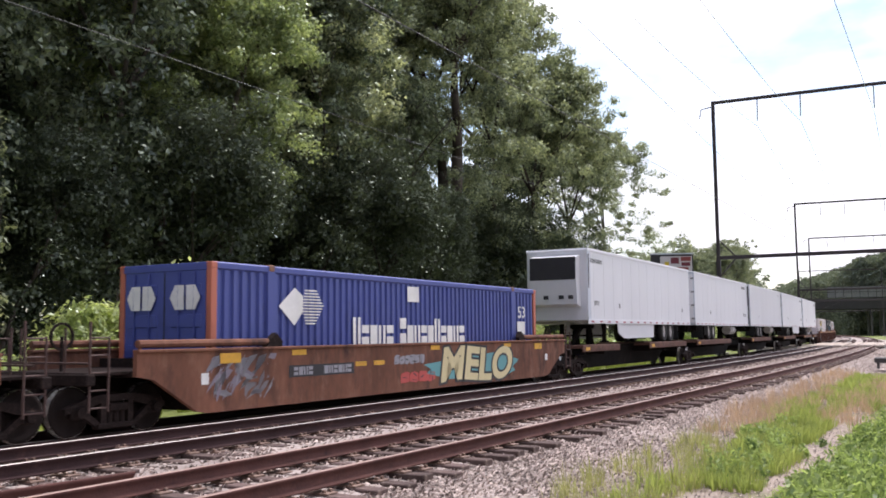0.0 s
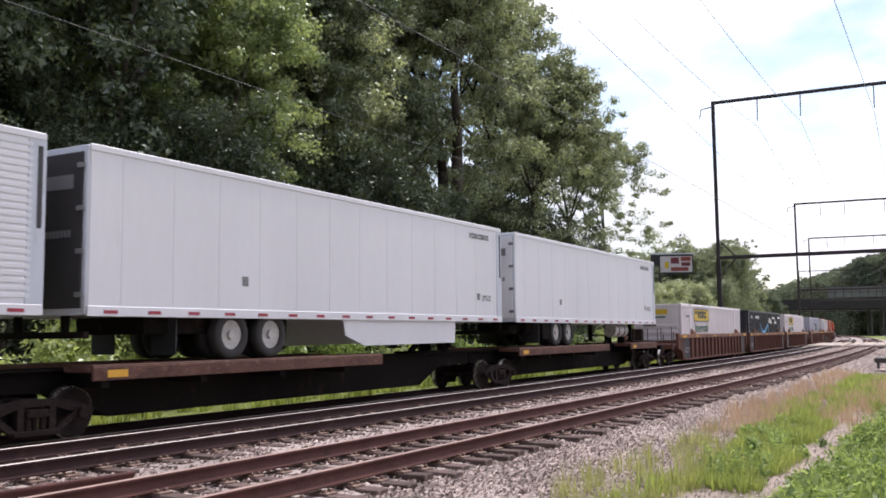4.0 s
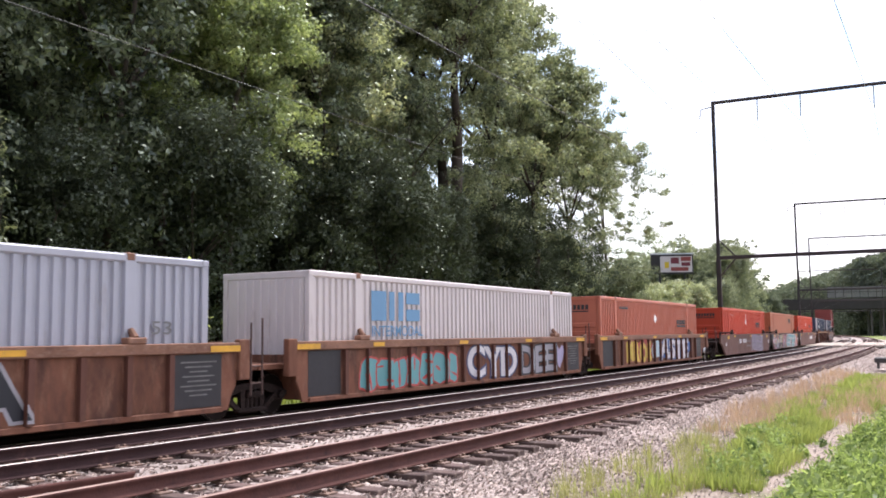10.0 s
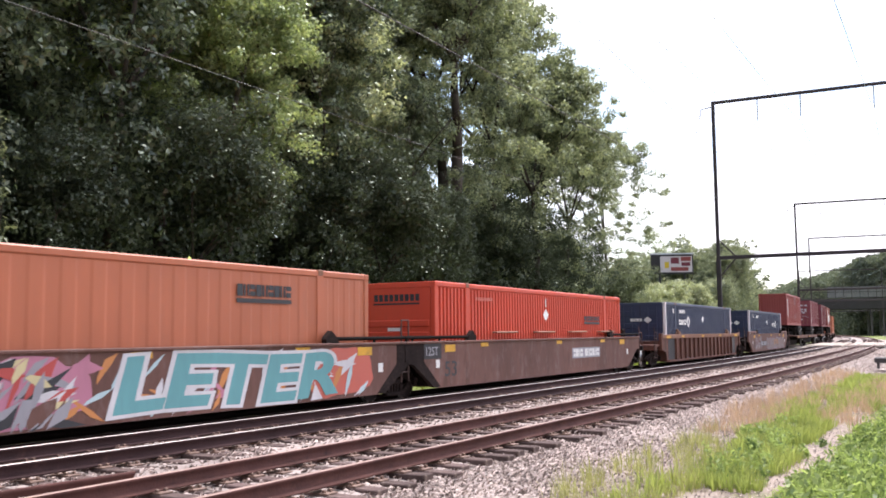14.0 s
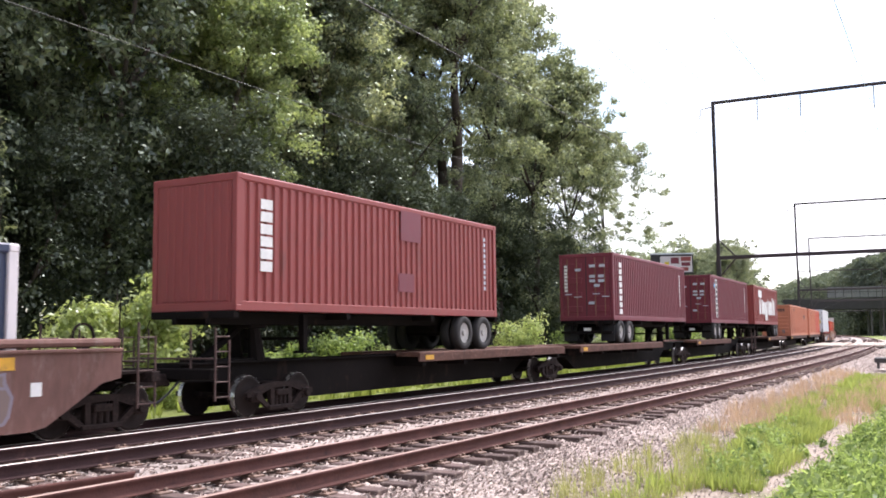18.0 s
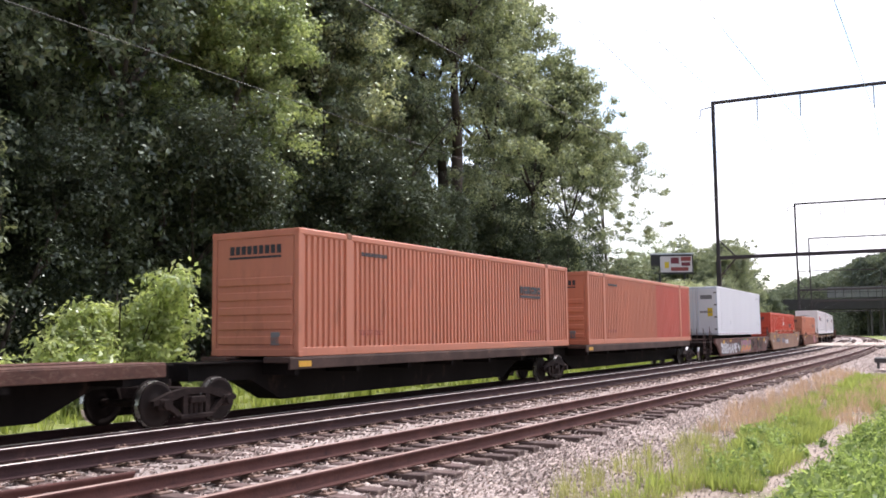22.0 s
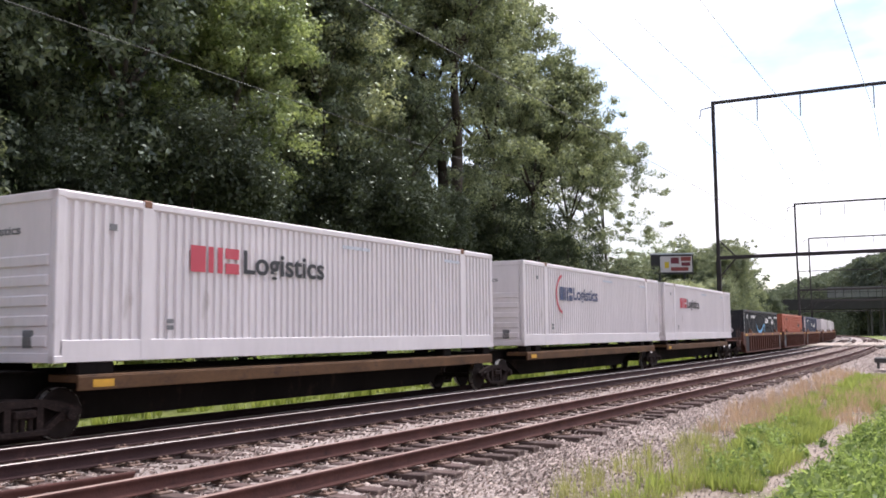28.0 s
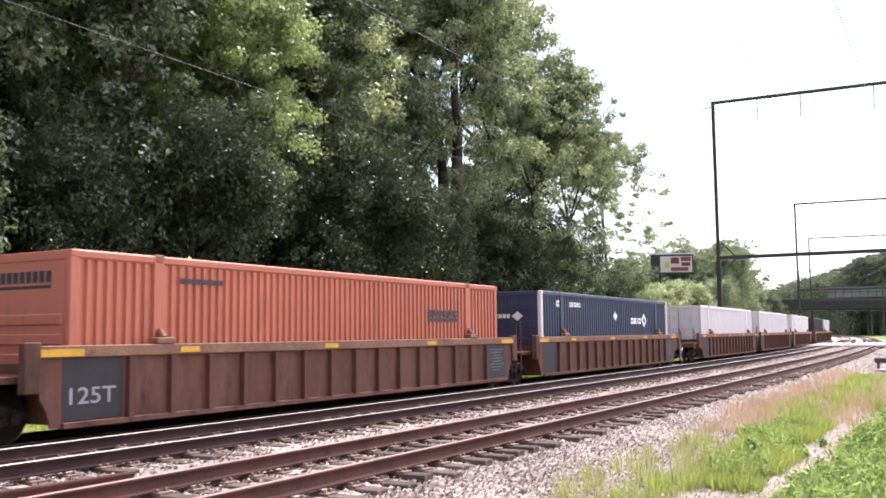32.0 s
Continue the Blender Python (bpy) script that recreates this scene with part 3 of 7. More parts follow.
            x, y, h = line(a + (b - a) * t, l)
            z = za + (zb - za) * t - sag * 4 * t * (1 - t)
            v += [(x, y + r * math.cos(k * math.pi / 2), z + r * math.sin(k * math.pi / 2)) for k in range(n)]
    f = [(i * n + k, i * n + (k + 1) % n, (i + 1) * n + (k + 1) % n, (i + 1) * n + k) for i in range(len(v) // n - 1) for k in range(n)]
    me = quads(name, v, f)
    me.materials.append(M[material])
    return tagged(new(name, me), label, "wire", "overhead wires")


wires("feeder_wire", 17.3, (8.6,) * 6, 0.2, 0.009, "pale feeder wire running along the line on the posts", "wire_pale")
for l, sag in ((13.7, 1.6), (10.3, 1.5), (4.8, 1.4), (0.0, 1.4)):
    wires("transmission_wire", l, (18.6,) * 6, sag, 0.018, "thin overhead wire hanging between the portals", "wire_green")
wires("transmission_wire", 17.5, (20.0, 20.4, 17.2, 17.2, 17.2, 17.2), 0.4, 0.018, "thin overhead wire carried on the outer posts")
wires("messenger_wire", 11.09, (8.6, 8.7, 8.6, 8.6, 8.6, 8.6), 0.2, 0.014, "thin catenary wire above the middle track", "wire_pale")


# ---- crossing, bridge and far things ----
crossing = tagged(new("grade_crossing"), "pale plank and asphalt grade crossing over the tracks", "crossing", kind="structure")
random.seed(8)
for key, y in TRACK_Y.items():
    z0 = FAR_Z if key == "far" else 0.0
    for s, w in ((-1.25, 0.8), (0.0, 1.3), (1.25, 0.8)):
        for i in range(11):
            x, yy, a = line(101.5 + 2.05 * i, y + s)
            part("plank", Shape().box(-1.0, -w / 2, -0.16, 1.0, w / 2, 0.05 + random.uniform(-0.01, 0.01), 0.02), "plank", crossing, at=pose(x, yy, z0, 0, 0, math.degrees(a)))
road = Shape()
for l0, l1, zz in ((-60, 5.5, -0.02), (16.4, 44, -0.16)):
    ring = []
    for u in (101.0, 124.0):
        for l in (l0, l1):
            x, y, _ = line(u, l)
            ring.append((x, y))
    a, b, c, d = ring
    road.add([(*a, -0.6), (*b, -0.6), (*d, -0.6), (*c, -0.6), (*a, zz), (*b, zz), (*d, zz), (*c, zz)],
             [(3, 2, 1, 0), (4, 5, 6, 7), (0, 1, 5, 4), (1, 2, 6, 5), (2, 3, 7, 6), (3, 0, 4, 7)])
road_ob = tagged(new("road", road.mesh("road")), "pale worn asphalt road over the crossing", "road", kind="structure")
road_ob.data.materials.append(M["asphalt"])

bridge = tagged(new("road_bridge"), "dark steel girder road bridge across the line", "bridge")
bridge.matrix_basis = on_line(352, TRACK_Y["middle"])
part("girder", Shape().box(-5.5, -75, 8.8, -5.0, 16, 12.4, 0.03), "bridge_steel", bridge)
part("girder", Shape().box(5.0, -75, 8.8, 5.5, 16, 12.4, 0.03), "bridge_steel", bridge)
part("deck", Shape().box(-5.0, -75, 9.6, 5.0, 16, 10.2, 0.03), "concrete", bridge)
for i in range(32):
    y = -74 + 2.6 * i
    part("railing_post", Shape().box(-5.55, y - 0.08, 12.3, -5.42, y + 0.08, 16.6, 0.01), "bridge_steel", bridge)
for z in (12.7, 14.6, 16.5):
    part("rail_bar", Shape().box(-5.58, -75, z - 0.08, -5.40, 7, z + 0.08, 0.01), "bridge_steel", bridge)
for i in range(27):
    y = -74 + 2.6 * i
    part("screen_panel", Shape().box(-5.50, y + 0.1, 12.75, -5.46, y + 2.5, 16.4, 0.01), "pale_screen", bridge, "pale grey screen panel" if i == 0 else "")
for l in (-17.7, -21.5, 12):
    for x in (-3.6, 3.6):
        part("pier", Shape().box(x - 0.35, l - 0.3, -1.5, x + 0.35, l + 0.3, 8.8, 0.08), "old_concrete", bridge, "dark weathered concrete column")
for l in (-42, 19):
    part("abutment", Shape().box(-6, l - 3, -1.5, 6, l + 3, 9.4, 0.1), "concrete", bridge, "weathered concrete abutment")

sign = tagged(new("billboard"), "dark framed roadside billboard with red and yellow panels", "billboard")
sign.matrix_basis = pose(150, 42.9, -0.3, 0, 0, 115)
part("panel", Shape().box(-3.4, -0.15, 11.2, 3.4, 0.15, 14.4, 0.03), "bridge_steel", sign)
part("poster", Shape().box(-3.2, 0.153, 11.5, 1.9, 0.17, 14.1), "cream_steel", sign, "pale picture with red bars")
part("side_band", Shape().box(1.95, 0.153, 11.3, 3.3, 0.19, 14.3), "bridge_steel", sign)
part("rim", Shape().box(-3.4, -0.1, 14.4, 3.4, 0.2, 14.62, 0.02), "pale_grey", sign)
for x0, z0, x1, z1, mk in ((-3.0, 13.3, -1.4, 14.0, "brick_red"), (-1.1, 12.9, 0.2, 13.9, "maroon"), (0.5, 12.2, 1.2, 13.2, "logo_yellow"), (-2.6, 11.7, 0.2, 12.3, "brick_red"), (-2.9, 12.5, -1.5, 13.1, "maroon")):
    part("picture_bar", Shape().box(x0, 0.172, z0, x1, 0.18, z1), mk, sign)
for s in (-2, 2):
    part("pole", Shape().rod((s, 0, -1.5), (s, 0, 11.3), 0.16, 0.16, 10), "bridge_steel", sign)

box_ob = tagged(new("trackside_box"), "low dark metal cable box on short legs beside the gravel", "cable box")
box_ob.matrix_basis = pose(50.5, 4.0, -0.35, 0, 0, 4)
part("case", Shape().box(-0.9, -0.55, 0.28, 0.9, 0.55, 0.52, 0.03), "cable_box", box_ob)
for sx in (-0.75, 0.75):
    for sy in (-0.4, 0.4):
        part("leg", Shape().box(sx - 0.05, sy - 0.05, 0.0, sx + 0.05, sy + 0.05, 0.28, 0.005), "cable_box", box_ob)


# ---- trees ----
def leaves(n_clump, per, shape_fn, size, seed, droop=0.3, spread=0.75, wide=0.34, three=False):
    """Points and faces of many folded leaves in clumps round centres that shape_fn gives."""
    g = np.random.default_rng(seed)
    cen = shape_fn(g, n_clump)
    n = n_clump * per
    out = g.normal(0, 1, (n, 3))
    out /= np.linalg.norm(out, axis=1)[:, None]
    big = np.repeat(g.uniform(0.6, 1.35, n_clump), per)[:, None]
    c = np.repeat(cen, per, 0) + out * spread * big * g.uniform(0.55, 1.75, (n, 1)) * np.array([1, 1, 0.7])
    nor = out + np.array([0, 0, 0.35]) + g.normal(0, 0.45, (n, 3))     # leaves face out of their clump
    nor /= np.linalg.norm(nor, axis=1)[:, None]
    d = g.normal(0, 1, (n, 3))
    d[:, 2] -= droop
    d -= nor * np.sum(d * nor, 1)[:, None]
    d /= np.linalg.norm(d, axis=1)[:, None]
    s = np.cross(nor, d)
    L = size * g.uniform(0.6, 1.3, n)[:, None]
    if three:                                         # small leaves as single bent-free triangles
        v = np.stack([c - s * L * 0.33, c + s * L * 0.33, c + d * L], 1)
        return v.reshape(-1, 3), np.arange(3 * n).reshape(-1, 3)
    v = np.empty((n, 4, 3))
    v[:, 0] = c
    v[:, 1] = c + d * L * 0.5 + s * L * wide + nor * L * 0.08
    v[:, 2] = c + d * L
    v[:, 3] = c + d * L * 0.5 - s * L * wide + nor * L * 0.08
    return v.reshape(-1, 3), np.arange(4 * n).reshape(-1, 4)


def tree_kind(seed, height, base, radius, per, n_clump, size, material, trunk_r, lean=0.0, spread=0.6):
    """Meshes of one kind of broadleaf tree: a forked trunk and a crown with an uneven outline."""
    g = random.Random(seed)
    wood, tips = Shape(), []

    def grow(p, d, length, r, depth):
        q = p
        for i in range(3):
            d = (d + Vector((g.uniform(-0.16, 0.16), g.uniform(-0.16, 0.16), 0.05))).normalized()
            nxt = q + d * length / 3
            wood.rod(q, nxt, r * (1 - 0.14 * i), r * (1 - 0.14 * (i + 1)), (7, 6, 4, 3, 3)[depth])
            q = nxt
            if depth >= 1:
                tips.append(q)
        if depth < 4:
            for i in range(3 if depth else 4):
                a = g.uniform(0, 6.28)
                side = Vector((math.cos(a), math.sin(a), g.uniform(0.1, 0.9)))
                grow(q, (d * g.uniform(0.4, 1.0) + side * g.uniform(0.5, 1.0)).normalized(), length * g.uniform(0.5, 0.72), r * 0.52, depth + 1)

    p0 = Vector((0, 0, -0.6))
    wood.rod(p0, p0 + Vector((lean, 0, base + 0.6)), trunk_r * 1.15, trunk_r * 0.85, 9)
    grow(Vector((lean, 0, base)), Vector((0.05, 0, 1)), (height - base) * 0.40, trunk_r * 0.8, 0)
    pts = np.array([tuple(t) for t in tips])
    top = max(pts[:, 2])
    pts[:, 2] = base * 0.8 + (pts[:, 2] - base * 0.8) * (height - 0.8 - base * 0.8) / max(1.0, top - base * 0.8)
    rr = np.hypot(pts[:, 0], pts[:, 1]) + 1e-6
    k = np.minimum(1.0, radius / rr)
    pts[:, 0] *= k
    pts[:, 1] *= k

    def fn(gg, n):
        c = pts[gg.integers(0, len(pts), n)] + gg.normal(0, 0.7, (n, 3))
        a, t = gg.uniform(0, 6.28, n // 3), gg.uniform(0, 1, n // 3)
        prof = np.sqrt(np.maximum(0.05, 1 - (2 * t - 1) ** 2)) * radius * gg.uniform(0.55, 1.05, n // 3)
        c[:n // 3] = np.stack([prof * np.cos(a), prof * np.sin(a), base * 0.75 + t * (height - base * 0.75)], 1)
        return c

    v, f = leaves(n_clump, per, fn, size, seed, 0.3, spread, three=True)
    crown = quads("crown", v, f)
    crown.materials.append(M[material])
    trunk = wood.mesh("trunk", True)
    trunk.materials.append(M["bark"])
    return trunk, crown


KINDS = [tree_kind(11, 25, 4.0, 5.4, 100, 540, 0.21, "leaf_dark", 0.30, spread=0.45),
         tree_kind(12, 26, 6.0, 5.4, 120, 540, 0.20, "leaf_mid", 0.34, spread=0.45),
         tree_kind(13, 20, 1.5, 2.6, 110, 520, 0.20, "leaf_dark", 0.22, spread=0.4),
         tree_kind(14, 26, 12.0, 6.2, 130, 480, 0.20, "leaf_mid", 0.40, -0.5, spread=0.45),
         tree_kind(15, 13, 1.0, 4.2, 80, 320, 0.20, "leaf_shaded", 0.16),
         tree_kind(16, 12, 1.0, 4.2, 90, 260, 0.22, "leaf_mid", 0.14),
         tree_kind(17, 19, 11.0, 4.4, 150, 340, 0.17, "leaf_sunlit", 0.2, spread=0.5),
         tree_kind(18, 21, 4.0, 6.0, 130, 430, 0.19, "leaf_mid", 0.26, spread=0.42),
         tree_kind(19, 22, 3.0, 5.6, 44, 280, 0.44, "leaf_shaded", 0.28),
         tree_kind(20, 12, 0.8, 5.4, 40, 150, 0.50, "leaf_hazed", 0.2),
         tree_kind(21, 8, 0.3, 4.6, 44, 220, 0.42, "leaf_shaded", 0.12),
         tree_kind(22, 20, 2.0, 5.4, 50, 260, 0.42, "leaf_mid", 0.25),
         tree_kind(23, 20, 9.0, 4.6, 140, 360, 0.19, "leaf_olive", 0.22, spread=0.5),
         tree_kind(24, 9, 0.5, 4.4, 90, 240, 0.25, "leaf_olive", 0.12, spread=0.5)]
WORDS = ["tall dark green broadleaf tree with a dense crown", "tall mid green broadleaf tree with a spreading crown", "narrow dark tree wrapped in climbing leaves",
         "tall forked broadleaf tree with a bare lower trunk", "dense understorey tree at the wood's edge, shade put into its dark leaves", "young light green tree at the edge of the wood",
         "lime green broadleaf tree above the bank, sunlight put into its pale leaves", "loose lacy broadleaf tree at the end of the wood", "tree deeper in the wood, shade put into its dark leaves", "green tree far down the line, haze mixed into its leaf colour", "low thicket under the trees, shade put into its dark leaves", "mid green broadleaf tree behind the billboard", "olive broadleaf tree, full sun put into its pale leaves", "low sunlit yellow green tree at the wood's end"]


def tree(kind, u, l, scale=1.0, turn=0.0, z=0.0, name="tree"):
    x, y, _ = line(u, l)
    root = tagged(new(name), WORDS[kind], "tree", "trees of the wood")
    t, c = KINDS[kind]
    part("trunk", t, None, root)
    part("crown", c, None, root)
    root.matrix_basis = pose(x, y, ground_z(u, l) + z, 0, 0, turn) @ Matrix.Scale(scale, 4)
    return root


random.seed(21)
for k, u, l, s in ((0, 9, 27, 1.0), (2, 14.5, 25.5, 1.05), (0, 18.5, 27.5, 1.02), (2, 21.5, 25.5, 1.1), (0, 25.0, 29, 1.0), (6, 27.2, 25.0, 0.84), (2, 34.8, 26, 0.95), (1, 39.5, 29.5, 0.92),
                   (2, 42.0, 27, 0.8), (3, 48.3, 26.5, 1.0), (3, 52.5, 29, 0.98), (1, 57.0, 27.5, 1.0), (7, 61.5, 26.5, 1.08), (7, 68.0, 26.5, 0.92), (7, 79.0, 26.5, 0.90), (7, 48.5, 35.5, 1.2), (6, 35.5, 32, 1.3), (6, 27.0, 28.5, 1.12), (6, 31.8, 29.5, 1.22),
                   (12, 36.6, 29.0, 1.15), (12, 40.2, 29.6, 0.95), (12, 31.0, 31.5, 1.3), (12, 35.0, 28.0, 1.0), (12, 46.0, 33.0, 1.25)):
    tree(k, u, l, s, random.uniform(0, 360))
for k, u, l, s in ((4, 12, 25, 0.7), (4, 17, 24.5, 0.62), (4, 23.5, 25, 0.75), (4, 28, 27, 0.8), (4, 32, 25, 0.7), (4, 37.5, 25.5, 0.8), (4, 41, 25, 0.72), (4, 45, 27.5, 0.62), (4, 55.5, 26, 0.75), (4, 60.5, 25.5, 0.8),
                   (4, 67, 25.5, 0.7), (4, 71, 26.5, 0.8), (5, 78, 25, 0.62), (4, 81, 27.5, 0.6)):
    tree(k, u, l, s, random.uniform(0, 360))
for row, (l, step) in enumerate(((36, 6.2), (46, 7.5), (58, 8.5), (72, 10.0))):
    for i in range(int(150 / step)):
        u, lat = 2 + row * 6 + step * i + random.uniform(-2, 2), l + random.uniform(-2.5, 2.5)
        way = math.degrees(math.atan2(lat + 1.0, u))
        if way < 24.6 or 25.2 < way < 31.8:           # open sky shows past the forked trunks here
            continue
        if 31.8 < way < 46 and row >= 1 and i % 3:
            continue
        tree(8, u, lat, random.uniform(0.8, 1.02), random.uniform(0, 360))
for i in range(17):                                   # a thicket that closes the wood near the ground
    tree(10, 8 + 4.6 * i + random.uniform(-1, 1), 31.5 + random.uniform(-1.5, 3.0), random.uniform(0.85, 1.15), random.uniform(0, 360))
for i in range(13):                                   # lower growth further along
    u = 84 + 6.5 * i + random.uniform(-2, 2)
    tree(random.choice([4, 5, 5]), u, 24.5 + random.uniform(-1, 3), random.uniform(0.6, 0.8) * (0.5 if u < 120 else 1.0), random.uniform(0, 360))
for u, l, s in ((90, 24.8, 0.62), (97, 26, 0.72), (104, 25.5, 0.74), (111, 26, 0.62), (118, 26.5, 0.5)):
    tree(13, u, l, s, 40 * u)
for u, l, s in ((128, 23.6, 0.62), (133, 25, 0.68), (137, 27, 0.62)):
    tree(7, u, l, s, 30 * u)
for i in range(7):                                    # taller trees behind the billboard
    tree(11, 164 + 6 * i, 37 + 4.0 * (i % 3) + 1.2 * i, random.uniform(0.74, 0.86), 50 * i)
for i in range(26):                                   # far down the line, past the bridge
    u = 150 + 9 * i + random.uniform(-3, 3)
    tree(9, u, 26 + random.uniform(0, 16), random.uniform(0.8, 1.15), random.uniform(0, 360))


# A wooded hill on the inside of the bend, past the bridge.
def hill_z(u, l):
    rise = min(1.0, max(0.0, (-4.0 - l) / 50.0))
    return 24.0 + 11.0 * rise * (2 - rise) + 3.2 * noise.noise((u * 0.09, l * 0.11, 2)) + 1.8 * noise.noise((u * 0.3, l * 0.33, 4))


hill_us, hill_ls = [372 + 8 * i for i in range(34)], [-5 - 4 * i for i in range(60)]
hv, hn = [], len(hill_ls) + 1
for i, u in enumerate(hill_us):
    for j, l in enumerate([-4] + hill_ls):
        x, y, _ = line(u, l)
        hv.append((x, y, -1.0 if i == 0 or j == 0 else hill_z(u, l) - 2.2))
hf = [(i * hn + j, (i + 1) * hn + j, (i + 1) * hn + j + 1, i * hn + j + 1) for i in range(len(hill_us) - 1) for j in range(hn - 1)]
hill_me = quads("hill", hv, hf, True)
# Dark body below the leaf cover; shade inside the wood is its colour.
hill_me.materials.append(M["shaded_floor"])
tagged(new("hill", hill_me), "dark wooded hill rising past the road bridge", "hill", kind="structure")


def hill_points(g, n):
    out = []
    for i in range(n):
        where = g.random()
        if where < 0.4:                               # the end that faces the crossing
            l = -4 - 150 * g.random() ** 1.4
            z = g.random()
            u, zz = 370 - 3.5 * math.sin(math.pi * z), -0.5 + z * hill_z(372, l)
        elif where < 0.62:                            # the flank along the line
            u, l, z = 372 + 250 * g.random() ** 1.3, -3.2, g.random()
            zz = -0.5 + z * hill_z(u, l)
        else:
            u, l = 372 + 250 * g.random() ** 1.5, -4 - 130 * g.random() ** 1.3
            zz = hill_z(u, l)
        x, y, _ = line(u, l)
        out.append((x, y, zz))
    return np.array(out)


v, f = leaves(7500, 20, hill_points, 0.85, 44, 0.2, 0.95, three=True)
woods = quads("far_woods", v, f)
woods.materials.append(M["leaf_hazed"])
tagged(new("far_woods", woods), "dark broadleaf woods covering the hill, haze mixed into the leaf colour", "woods", kind="stuff")


# ---- bushes, weeds and grass ----
def bush(u, l, height, radius, seed, label, material="bush_leaf", size=0.17, per=40, n=70):
    def fn(g, k):
        lobes = 7                                     # a few shoots of unequal height, with gaps between them
        way, out = g.uniform(0, 6.28, lobes), radius * g.uniform(0.2, 0.85, lobes)
        tall, fat = height * g.uniform(0.45, 1.1, lobes), radius * g.uniform(0.3, 0.62, lobes)
        i = g.integers(0, lobes, k)
        t = g.uniform(0.02, 1, k)
        r = fat[i] * np.sqrt(np.maximum(0.06, 1 - (1.5 * t - 0.6) ** 2)) * g.uniform(0.2, 1.1, k)
        a = g.uniform(0, 6.28, k)
        bend = out[i] * (0.35 + 0.75 * t)
        return np.stack([bend * np.cos(way[i]) + r * np.cos(a), bend * np.sin(way[i]) + r * np.sin(a), 0.1 + t * tall[i]], 1)
    v, f = leaves(n, per, fn, size * 1.15, seed, 0.1, 0.3, 0.23)
    me = quads("foliage", v, f)
    me.materials.append(M[material])
    x, y, _ = line(u, l)
    root = tagged(new("bush"), label, "bush", "bushes on the bank")
    root.matrix_basis = pose(x, y, ground_z(u, l))
    part("foliage", me, None, root)
    st = Shape()
    g = random.Random(seed)
    for i in range(7):
        a = g.uniform(0, 6.28)
        st.rod((0.1 * math.cos(a), 0.1 * math.sin(a), -0.15), (radius * 0.6 * math.cos(a), radius * 0.6 * math.sin(a), height * g.uniform(0.5, 0.9)), 0.035, 0.012, 5)
    part("woody_base", st, "bark", root)
    return root


bush(17.8, 20.5, 3.9, 2.0, 1, "bright yellow green bush on the bank", n=420, size=0.18)
bush(16.4, 20.2, 2.6, 1.5, 31, "bright yellow green bush on the bank", n=130)
bush(14.6, 20.2, 1.5, 1.4, 32, "low bright green bush on the bank", n=110)
bush(15.9, 19.6, 1.2, 0.9, 2, "low bright green bush on the bank")
bush(19.0, 21.5, 1.5, 1.1, 3, "low bright green bush on the bank")
def creeper_stump(u, l, height):
    """A leaning broken trunk with creeper leaves up its side."""
    x, y, _ = line(u, l)
    root = tagged(new("tree_stump"), "broken leaning trunk wrapped in green creeper", "tree stump")
    root.matrix_basis = pose(x, y, ground_z(u, l))
    pts = [(0.0, 0.0, -0.3), (0.05, 0.02, 0.35 * height), (0.2, 0.03, 0.7 * height), (0.38, 0.05, height)]
    sh = Shape()
    for i in range(3):
        sh.rod(pts[i], pts[i + 1], 0.17 - 0.025 * i, 0.145 - 0.025 * i, 9)
    part("trunk", sh.rod(pts[3], (0.42, 0.02, height + 0.22), 0.08, 0.02, 6), "bark", root)

    def fn(g, k):
        t = g.uniform(0, 1, k) ** 1.3
        return np.stack([0.36 * t ** 1.6 + g.normal(-0.06, 0.09, k), g.normal(-0.08, 0.09, k), 0.1 + t * (height - 0.25)], 1)
    v, f = leaves(120, 16, fn, 0.13, 4, 0.5, 0.12, 0.3)
    me = quads("creeper", v, f)
    me.materials.append(M["weed_leaf"])
    part("creeper", me, None, root, "green creeper leaves")


creeper_stump(22.9, 21.2, 2.75)
bush(26.5, 21.5, 1.3, 1.3, 5, "low leafy bush on the bank", "weed_leaf")
bush(30.5, 22.0, 1.9, 1.5, 6, "rounded green bush at the wood's edge", "weed_leaf", n=110)
bush(33.5, 21.5, 1.2, 1.2, 7, "low leafy bush on the bank")
bush(41, 22, 1.6, 1.6, 8, "low leafy bush on the bank", "weed_leaf")
bush(47.5, 22.5, 2.4, 1.8, 9, "rounded green bush at the wood's edge", "bush_leaf", n=110)
bush(56, 22, 1.8, 1.6, 10, "low leafy bush on the bank", "weed_leaf")
bush(14.9, 22.4, 7.8, 0.9, 11, "pale leafy sapling at the wood's edge", "leaf_olive", n=60)
for i in range(10):
    bush(64 + 7 * i, 22 + (i % 3), 2.0 + 0.6 * (i % 2), 1.9, 20 + i, "rounded green bush at the wood's edge", "weed_leaf" if i % 2 else "bush_leaf", n=70, per=30, size=0.24)


def blades(name, n, area, h, lean, material, label, seed, width=0.005, per=12, tuft=0.07, bare=-0.12):
    """Grass in tufts, each blade a narrow bent strip, over (u, l) patches."""
    g = np.random.default_rng(seed)
    v, f = [], []
    tot = sum((a[1] - a[0]) * (a[3] - a[2]) * a[4] for a in area)
    for u0, u1, l0, l1, wgt in area:
        k = int(n * (u1 - u0) * (l1 - l0) * wgt / tot)
        for tu, tl, th in zip(g.uniform(u0, u1, k), g.uniform(l0, l1, k), h * g.uniform(0.5, 1.2, k)):
            if noise.noise((tu * 0.55, tl * 1.5, seed)) < bare:
                continue
            for q in range(per):
